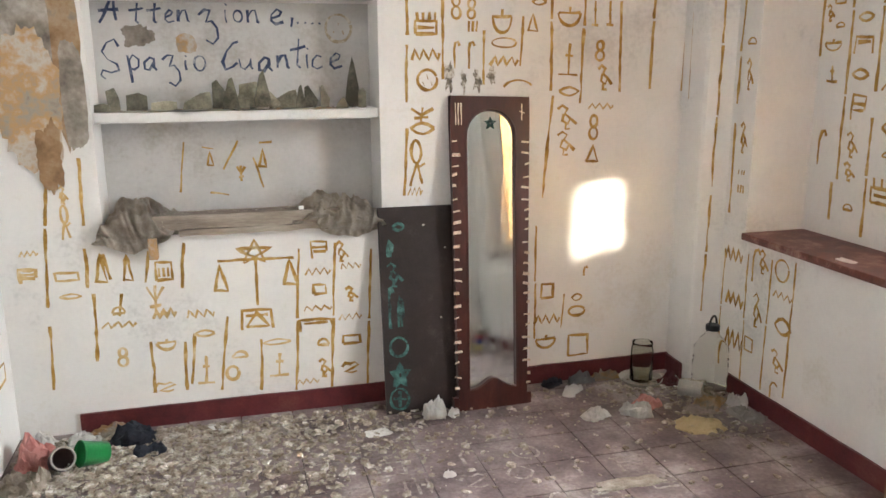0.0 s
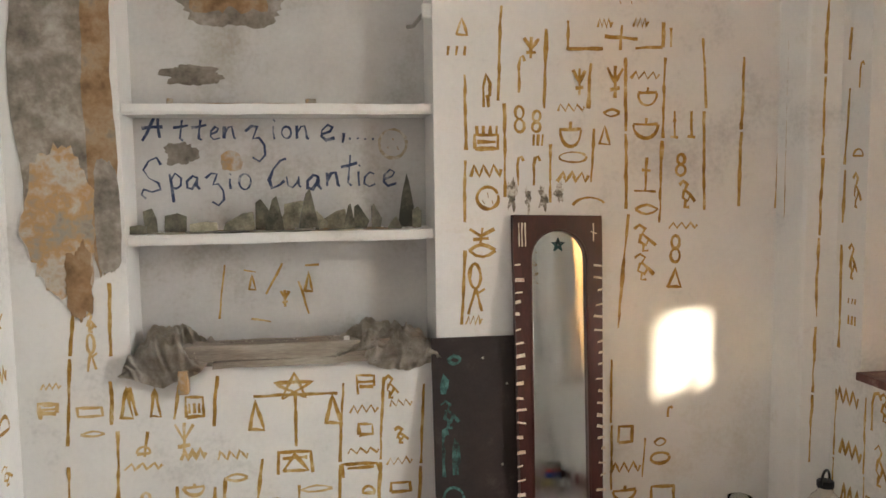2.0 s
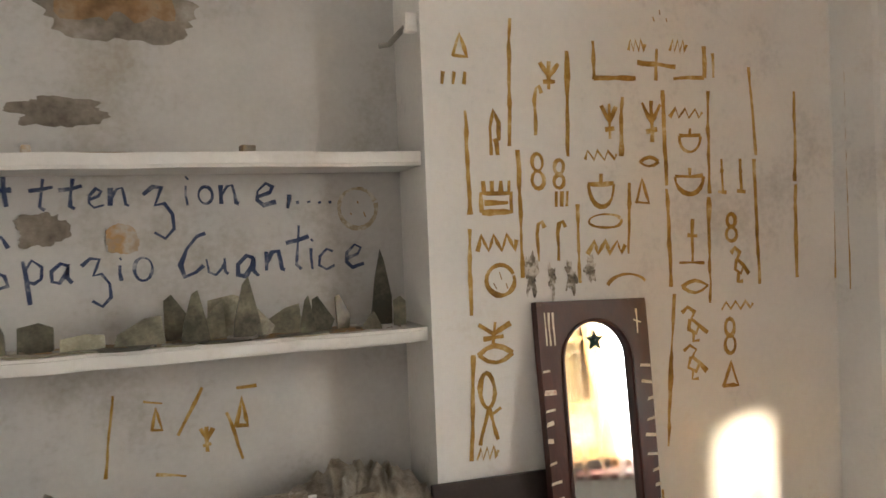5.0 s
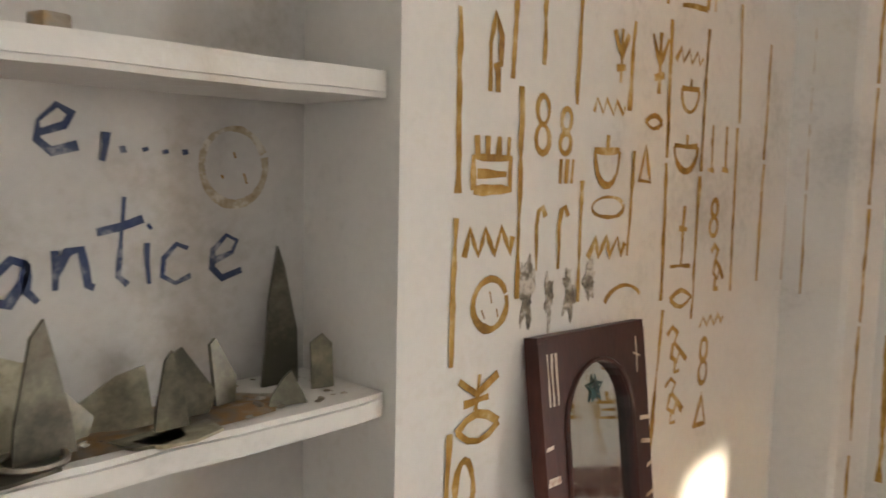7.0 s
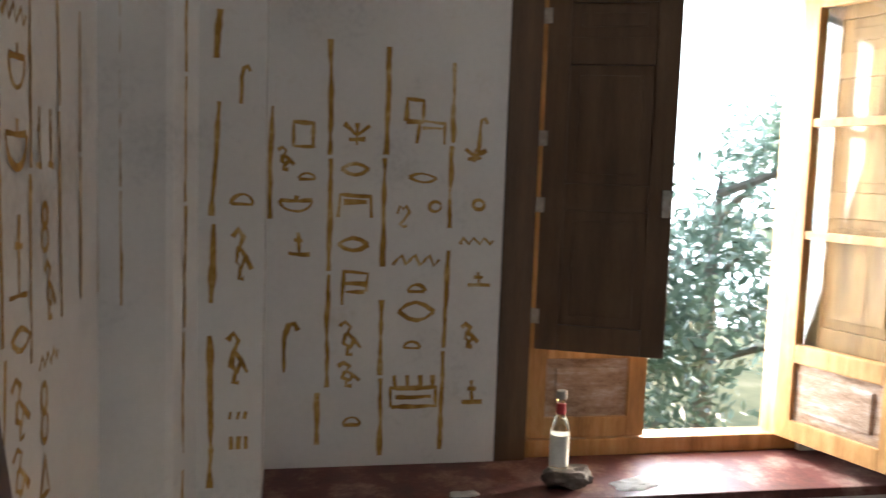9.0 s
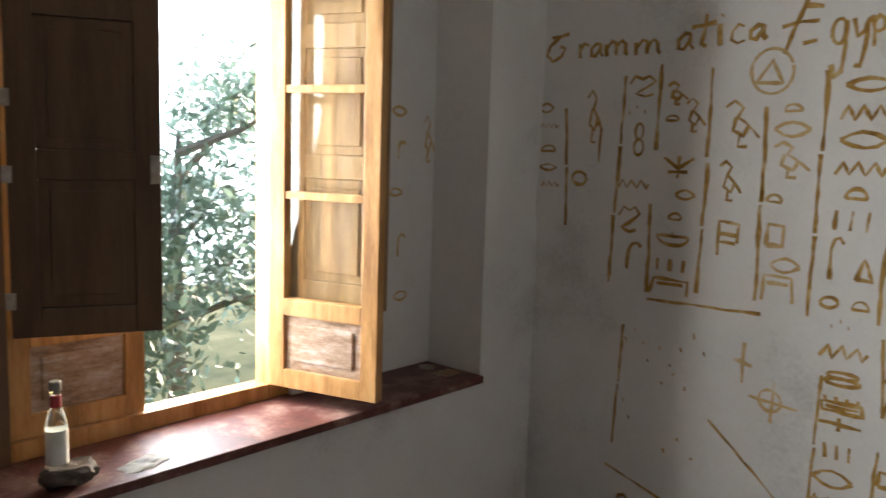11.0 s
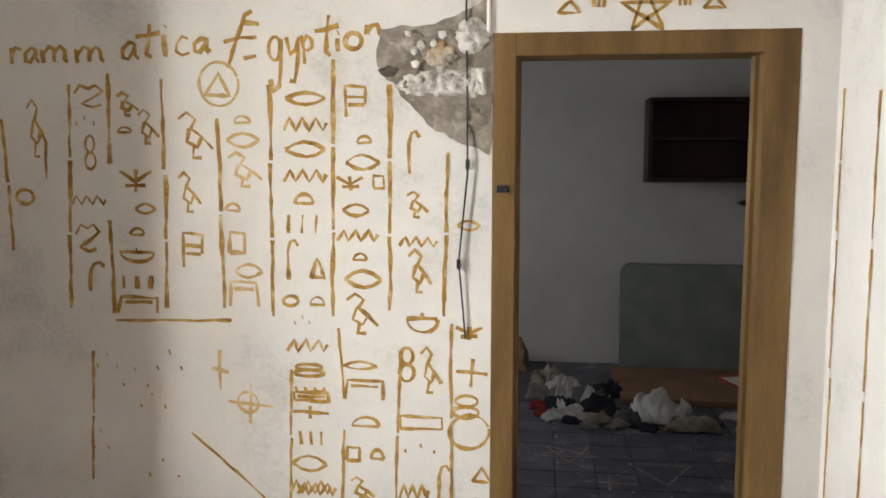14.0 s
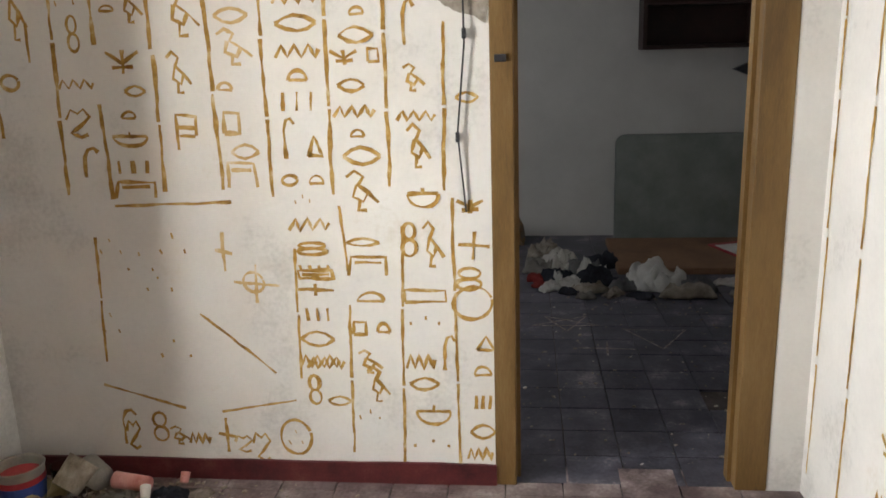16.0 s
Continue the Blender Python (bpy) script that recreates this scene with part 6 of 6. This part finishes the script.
part("rim", tube([(0.041 * math.cos(a), 0.041 * math.sin(a), 0.05) for a in [i * math.pi / 10 for i in range(21)]], 0.004, 6), M_GREYP, cup2)

litter = [
    (1.44, 6.80, 0.12, 0.10, 0.10, 0, M_PAPER, "crumpled white paper scrap"), (1.52, 6.79, 0.05, 0.05, 0.06, 40, M_PAPER, "crumpled white paper scrap"), (1.18, 6.71, 0.13, 0.08, 0.02, 10, M_PAPER, "flat white paper scrap"),
    (2.10, 6.62, 0.16, 0.10, 0.05, 20, M_PAPER, "torn white paper scrap"), (2.28, 6.60, 0.18, 0.12, 0.07, -30, M_WHITECLOTH, "crumpled whitish rag"), (2.36, 6.66, 0.16, 0.10, 0.06, 10, M_PINK, "crumpled pinkish wrapper"),
    (2.47, 6.41, 0.24, 0.17, 0.04, -12, M_YELLOW, "crumpled yellowed paper sheet"), (2.12, 6.90, 0.13, 0.08, 0.05, 30, M_PAPER, "torn white paper scrap"), (2.08, 6.86, 0.07, 0.07, 0.05, 60, M_PAPER, "torn white paper scrap"),
    (2.20, 6.99, 0.16, 0.08, 0.07, 0, M_GREYCLOTH, "dirty grey rag"), (2.05, 6.99, 0.14, 0.08, 0.06, 25, M_DARKCLOTH, "dirty dark rag"), (2.33, 7.00, 0.20, 0.07, 0.05, 0, M_BARE, "brown dirty rag"),
    (2.62, 6.60, 0.22, 0.16, 0.06, 40, M_BARE, "brown dirty rag"), (2.71, 6.45, 0.14, 0.20, 0.05, 20, M_GREYP, "dusty grey wrapper"), (2.74, 6.56, 0.10, 0.10, 0.07, 0, M_PAPER, "torn dirty paper scrap"), (2.58, 6.86, 0.14, 0.10, 0.06, 0, M_BASE, "dark red rag"),
    (2.55, 6.55, 0.18, 0.10, 0.03, -20, M_DUST, "dusty cardboard scrap"), (0.23, 6.90, 0.24, 0.14, 0.09, 0, M_DARKCLOTH, "dark blue rag"), (0.30, 6.78, 0.16, 0.10, 0.06, 20, M_DARKCLOTH, "dark rag"), (-0.12, 6.97, 0.16, 0.10, 0.07, -30, M_PAPER, "crumpled white paper"),
    (-0.10, 6.80, 0.18, 0.22, 0.11, 10, M_PINK, "dusty pinkish rag"), (-0.11, 6.62, 0.18, 0.20, 0.10, 70, M_SACK, "dusty brown sacking"), (0.05, 6.94, 0.18, 0.10, 0.06, 10, M_PAPER, "crumpled white paper"), (0.13, 6.98, 0.20, 0.09, 0.07, 0, M_BARE, "brown dirty rag"),
    (0.55, 6.93, 0.13, 0.05, 0.02, 0, M_PAPER, "flat white paper scrap"), (1.37, 6.30, 0.06, 0.04, 0.03, 0, M_PAPER, "small white paper scrap"), (1.97, 6.08, 0.34, 0.09, 0.012, 0, M_SACK, "flat pale cardboard strip")]
for i, (x, y, w, d, h, rz, mt, lb) in enumerate(litter):
    ob = tagged(part("litter", crumple(w, d, h, 100 + i, 14, 0.003, 1.2, 0.4), mt), lb + " on the littered floor", "litter", "floor litter")
    ob.matrix_world = pose(x, y, 0.001, 0, 0, rz)

# litter heap in the window corner by the south wall
tub = thing("plastic_tub", "round plastic tub with a blue and red label", "tub", pose(2.68, 4.06, 0.0))
part("body", lathe([(0.075, 0), (0.08, 0.004), (0.088, 0.14), (0.092, 0.145), (0.088, 0.15), (0.08, 0.14), (0.07, 0.01), (0.001, 0.01)], 24), M_GREYP, tub, smooth=True)
part("label_band", lathe([(0.0815, 0.02), (0.082, 0.021), (0.0865, 0.085), (0.086, 0.086)], 24), M_BLUEP, tub, "blue label")
part("label_stripe", lathe([(0.0868, 0.087), (0.0872, 0.088), (0.0885, 0.11), (0.088, 0.111)], 24), M_REDP, tub, "red label stripe")
for x, y, r, h, mt, lb, rx, rz in ((2.40, 3.99, 0.055, 0.10, M_GREYP, "dusty grey plastic pot lying on its side", 80, 60), (2.56, 3.97, 0.05, 0.10, M_JAR, "dusty glass jar", 0, 0), (2.50, 4.08, 0.06, 0.12, M_SACK, "dusty beige plastic tub", 50, -30), (2.22, 3.98, 0.032, 0.15, M_PINK, "faded pink plastic bottle lying on its side", 90, 80), (2.10, 3.94, 0.018, 0.04, M_PINK, "small pink bottle cap", 40, 0), (2.20, 4.06, 0.02, 0.05, M_PAPER, "small white plastic cap", 60, 20)):
    pot = thing("plastic_pot", lb + " in a litter heap", "pot", pose(x, y, r if rx > 20 else 0.002, rx, 0, rz), "litter heap pots")
    part("body", lathe([(r * 0.85, 0), (r * 0.9, 0.004), (r, h * 0.92), (r * 1.04, h), (r * 0.95, h), (r * 0.8, 0.01), (0.001, 0.01)], 20), mt, pot, smooth=True)
for i, (x, y, w, d, h, rz, mt) in enumerate(((2.62, 4.15, 0.22, 0.18, 0.08, 0, M_YELLOW), (2.45, 4.15, 0.24, 0.18, 0.06, 30, M_DUST), (2.32, 4.06, 0.20, 0.14, 0.05, 10, M_GREYP), (2.12, 4.02, 0.18, 0.10, 0.06, 0, M_DARKCLOTH), (2.03, 4.0, 0.16, 0.08, 0.03, 20, M_DUST), (2.58, 4.0, 0.16, 0.10, 0.11, 0, M_YELLOW), (2.24, 4.10, 0.12, 0.08, 0.05, 0, M_BLACKP), (2.72, 4.25, 0.14, 0.2, 0.08, 0, M_PAPER))):
    ob = tagged(part("litter", crumple(w, d, h, 200 + i, 12, 0.003, 1.2, 0.4), mt), "crumpled dirty wrapper in a litter heap by the wall", "litter", "floor litter")
    ob.matrix_world = pose(x, y, 0.001, 0, 0, rz)

# ---------------------------------------------------------------- next room things
Y2 = -0.2
cab = thing("wall_cabinet", "dark wooden open wall cabinet with one shelf", "cabinet", Matrix.Translation((-1.16, Y2 + 0.001, 1.53)))
part("back_board", boxes((0, 1.04, 0, 0.012, 0, 0.66)), M_DARKWOOD, cab)
for b in ((0, 0.03, 0.012, 0.26, 0, 0.66), (1.01, 1.04, 0.012, 0.26, 0, 0.66), (0.19, 0.21, 0.012, 0.255, 0.03, 0.63)):
    part("side_panel", boxes(b, bevel=0.002), M_DARKWOOD, cab)
for b in ((0.03, 1.01, 0.012, 0.26, 0, 0.03), (0.03, 1.01, 0.012, 0.26, 0.63, 0.66), (0.03, 1.01, 0.012, 0.25, 0.33, 0.35)):
    part("shelf", boxes(b, bevel=0.002), M_DARKWOOD, cab)
brk = tagged(part("wall_bracket", slab([(-0.12, 0), (0.0, 0.05), (0.0, -0.05)], 0.08), M_BLACKP), "small dark wall bracket under the cabinet", "bracket")
brk.matrix_world = pose(-0.98, Y2, 1.36, 0, 180, 0)
corner = [(x + 0.08 * math.cos(a), z + 0.08 * math.sin(a)) for x, z, q in ((-0.03, 0.78, 0), (-1.47, 0.78, 90)) for a in [radians(q + 15 * i) for i in range(7)]]
bm = slab([(-1.55, 0.0), (0.05, 0.0)] + corner, 0.11)
bmesh.ops.bevel(bm, geom=[e for e in bm.edges if abs(e.verts[0].co.y - e.verts[1].co.y) < 1e-4], offset=0.012, segments=2, affect="EDGES")
foam = tagged(part("mattress", bm, M_PANEL, smooth=False), "grey green mattress leaning upright on the wall", "mattress")
foam.matrix_world = pose(0, Y2 + 0.04, 0.0, 0, 0, 0)
card = tagged(part("cardboard_sheet", boxes((-1.5, 0.14, 0.10, 1.02, 0, 0.05), bevel=0.012), M_CARD), "brown cardboard covered bed base on the floor", "cardboard")
mag = thing("magazine", "red and white magazine lying on the bed base", "magazine", pose(-0.80, 0.50, 0.051, 0, 0, 20))
part("cover", boxes((-0.13, 0.13, -0.18, 0.18, 0, 0.012)), M_REDP, mag)
part("picture_block", boxes((-0.09, 0.11, -0.12, 0.16, 0.012, 0.0135)), M_PAPER, mag)
heap = ((0.68, 0.75, 0.30, 0.26, 0.20, 0, M_GREYP), (0.52, 0.60, 0.36, 0.30, 0.26, 20, M_WHITECLOTH), (0.40, 0.85, 0.34, 0.26, 0.22, -15, M_GREYCLOTH), (0.58, 0.95, 0.30, 0.24, 0.16, 40, M_DARKCLOTH), (0.30, 1.05, 0.32, 0.28, 0.20, 10, M_DARKCLOTH), (0.45, 1.10, 0.28, 0.22, 0.14, -30, M_WHITECLOTH), (0.24, 0.60, 0.30, 0.24, 0.20, 0, M_DARKCLOTH), (0.72, 0.98, 0.14, 0.12, 0.10, 0, M_REDCLOTH), (0.66, 0.40, 0.3, 0.3, 0.30, 0, M_SACK), (0.36, 1.22, 0.30, 0.20, 0.12, 15, M_SACK), (0.50, 0.78, 0.26, 0.18, 0.30, 60, M_WHITECLOTH), (0.33, 0.92, 0.24, 0.18, 0.26, -40, M_PAPER), (0.14, 1.18, 0.22, 0.18, 0.14, 0, M_GREYCLOTH),
        (0.62, 1.20, 0.20, 0.12, 0.10, 25, M_WHITECLOTH), (0.50, 1.28, 0.18, 0.10, 0.09, -20, M_DARKCLOTH), (0.22, 1.32, 0.20, 0.12, 0.10, 50, M_SACK), (0.70, 1.12, 0.12, 0.09, 0.09, 10, M_REDCLOTH), (0.40, 1.38, 0.16, 0.10, 0.08, 0, M_GREYP), (0.05, 1.36, 0.20, 0.12, 0.09, -35, M_DARKCLOTH), (0.56, 1.02, 0.14, 0.10, 0.16, 70, M_PAPER))
for i, (x, y, w, d, h, rz, mt) in enumerate(heap):
    ob = tagged(part("garment", crumple(w * 1.1, d * 1.1, h * 0.62, 300 + i, 18, 0.008, 1.6, 0.5), mt, smooth=True), "crumpled old garment in a heap on the floor", "clothes", "heap of clothes")
    ob.matrix_world = pose(x, y + 0.18, 0.001, 0, 0, rz)
sack = thing("plastic_bag", "white printed plastic bag lying on the floor", "bag", pose(-0.10, 1.30, 0.001, 0, 0, 15))
part("film", crumple(0.42, 0.36, 0.26, 401, 22, 0.004, 0.8, 0.2), M_PAPER, sack, smooth=True)
for i, (x, y, w, d, h, rz, mt) in enumerate(((-0.25, 1.52, 0.44, 0.22, 0.12, 0, M_SACK), (-0.33, 1.42, 0.30, 0.2, 0.14, 30, M_GREYCLOTH), (-0.60, 1.25, 0.34, 0.16, 0.06, 0, M_WHITECLOTH), (-0.62, 1.5, 0.28, 0.16, 0.06, 20, M_GREYP), (-0.72, 1.38, 0.3, 0.14, 0.05, 0, M_DARKCLOTH))):
    ob = tagged(part("garment", crumple(w, d, h, 500 + i, 14, 0.006, 1.3, 0.45), mt, smooth=True), "crumpled dusty rag on the tile floor", "clothes", "heap of clothes")
    ob.matrix_world = pose(x, y, 0.001, 0, 0, rz)
basket = tagged(part("wicker_panel", crumple(0.3, 0.3, 0.25, 620, 14, 0.01), M_BARE), "dark brown wicker piece leaning at the wall", "wicker")
basket.matrix_world = pose(0.92, 0.05, 0.0)
for u, v, w, h, k_ in ((0.05, 2.30, 0.34, 0.30, "tri"), (0.55, 2.05, 0.40, 0.26, "star"), (0.35, 2.45, 0.3, 0.2, "cross")):
    bm = bmesh.new()
    wall = lambda a, b, lift=0.0: Vector((a, b, 0.0022))
    for pts in GLYPHS[k_]:
        stroke(bm, wall, [(u + x * w, v + y * h) for x, y in pts], 0.010)
    tagged(part("floor_drawing", bm, M_CHALK), "pale chalk drawing on the dark tile floor", "chalk drawing")
for i in range(22):
    k_ = rg.choice(("flag", "ring", "box", "comb", "eye", "bars", "cane", "snake"))
    u, v = 1.0 + 1.3 * (i % 6) / 6 + rg.uniform(-0.05, 0.05), 5.85 + 0.19 * (i // 6) + rg.uniform(-0.03, 0.03)
    bm = bmesh.new()
    wall = lambda a, b, lift=0.0: Vector((a, b, 0.0018))
    for pts in GLYPHS[k_]:
        stroke(bm, wall, [(u + x * 0.10, v + y * 0.10) for x, y in pts], 0.010)
    tagged(part("floor_drawing", bm, M_CHALK), "pale painted sign on the stained tile floor", "chalk drawing")

# ---------------------------------------------------------------- rubble and tiles
def rubble(name, count, place, smin, smax, seed, label):
    r = random.Random(seed)
    verts, faces = [], []
    for _ in range(count):
        x, y, z = place(r)
        s = smin + (smax - smin) * r.random() ** 3.2
        k = len(verts)
        a = r.uniform(0, 6.28)
        n = r.choice((4, 5, 5, 6))
        hh = s * r.uniform(0.15, 0.5)
        tl = (r.uniform(-0.3, 0.3), r.uniform(-0.3, 0.3))
        ring_ = [(math.cos(a + 6.283 * i / n) * s * r.uniform(0.6, 1.1), math.sin(a + 6.283 * i / n) * s * r.uniform(0.5, 1.0)) for i in range(n)]
        for q in (0, 1):
            verts += [(x + u * (1 - 0.15 * q), y + v * (1 - 0.15 * q), max(0.0, z + hh * q + (u * tl[0] + v * tl[1]) + s * 0.2)) for u, v in ring_]
        faces.append(tuple(range(k + n, k + 2 * n)))
        faces += [(k + i, k + (i + 1) % n, k + n + (i + 1) % n, k + n + i) for i in range(n)]
    me = bpy.data.meshes.new(name)
    me.from_pydata(verts, [], faces)
    me.materials.append(M_RUBBLE)
    return tagged(new(name, me), label, "rubble", kind="stuff")


column_line(P, 7.0, 1.30, 7.005, 2.12, 0.012)
column_line(D, 0.055, 2.14, 0.045, 0.92, 0.009)
column_line(D, 0.045, 0.88, 0.035, 0.34, 0.008)
sign(D, "cane", 0.055, 2.16, 0.03, 0.06)
rubble("plaster_rubble", 7500, lambda r: (min(2.7, LEFT + 0.03 + abs(r.gauss(0, 0.75))), 7.0 - abs(r.gauss(0, 0.42)) - 0.02, 0), 0.003, 0.024, 1, "broken plaster rubble strewn over the floor")
rubble("plaster_rubble", 1500, lambda r: (r.uniform(LEFT + 0.05, 2.75), r.uniform(4.2, 6.98), 0), 0.003, 0.020, 2, "scattered plaster crumbs on the floor")
rubble("corner_rubble", 900, lambda r: (2.75 - abs(r.gauss(0, 0.28)), 6.95 - abs(r.gauss(0, 0.30)), 0), 0.003, 0.024, 3, "crumbs and dirt in the room corner")
rubble("corner_rubble", 500, lambda r: (2.74 - abs(r.gauss(0, 0.4)), 3.90 + abs(r.gauss(0, 0.12)), 0), 0.003, 0.02, 4, "crumbs and dirt along the wall")
rubble("shelf_crumbs", 260, lambda r: (r.uniform(0.2, 1.24), r.uniform(7.08, 7.25), 1.283), 0.002, 0.010, 5, "plaster crumbs on the niche shelf")
rubble("niche_crumbs", 200, lambda r: (r.uniform(0.4, 1.06), r.uniform(7.03, 7.1), 0.884), 0.002, 0.008, 6, "plaster crumbs on the plank")
rubble("next_room_crumbs", 500, lambda r: (r.uniform(-0.6, 1.0), r.uniform(1.5, 3.7), 0), 0.003, 0.014, 7, "plaster crumbs on the tile floor")


def tiles(parent, mat, x0, x1, y0, y1, step, missing=()):
    g = 0.0025
    bm = boxes((g, step - g, g, step - g, -0.012, 0), bevel=0.0015)
    me = bpy.data.meshes.new("tile")
    bm.to_mesh(me)
    bm.free()
    me.materials.append(mat)
    r = random.Random(77)
    for i in range(int((x1 - x0) / step + 0.999)):
        for j in range(int((y1 - y0) / step + 0.999)):
            if (i, j) in missing:
                continue
            t = new("tile", me)
            t.parent = parent
            t.location = (x0 + i * step, y0 + j * step, r.uniform(-0.0015, 0.0005))


tiles(floor, M_TILE, LEFT, RIGHT - 0.01, DOORY - 0.14, 7.03, 0.215)
tiles(floor2, M_TILE2, -1.35, 2.1, 0.55, DOORY - 0.145, 0.22, ((5, 11),))
tiles(floor2, M_TILE2, -1.35, 2.1, -0.30, 0.55, 0.4)
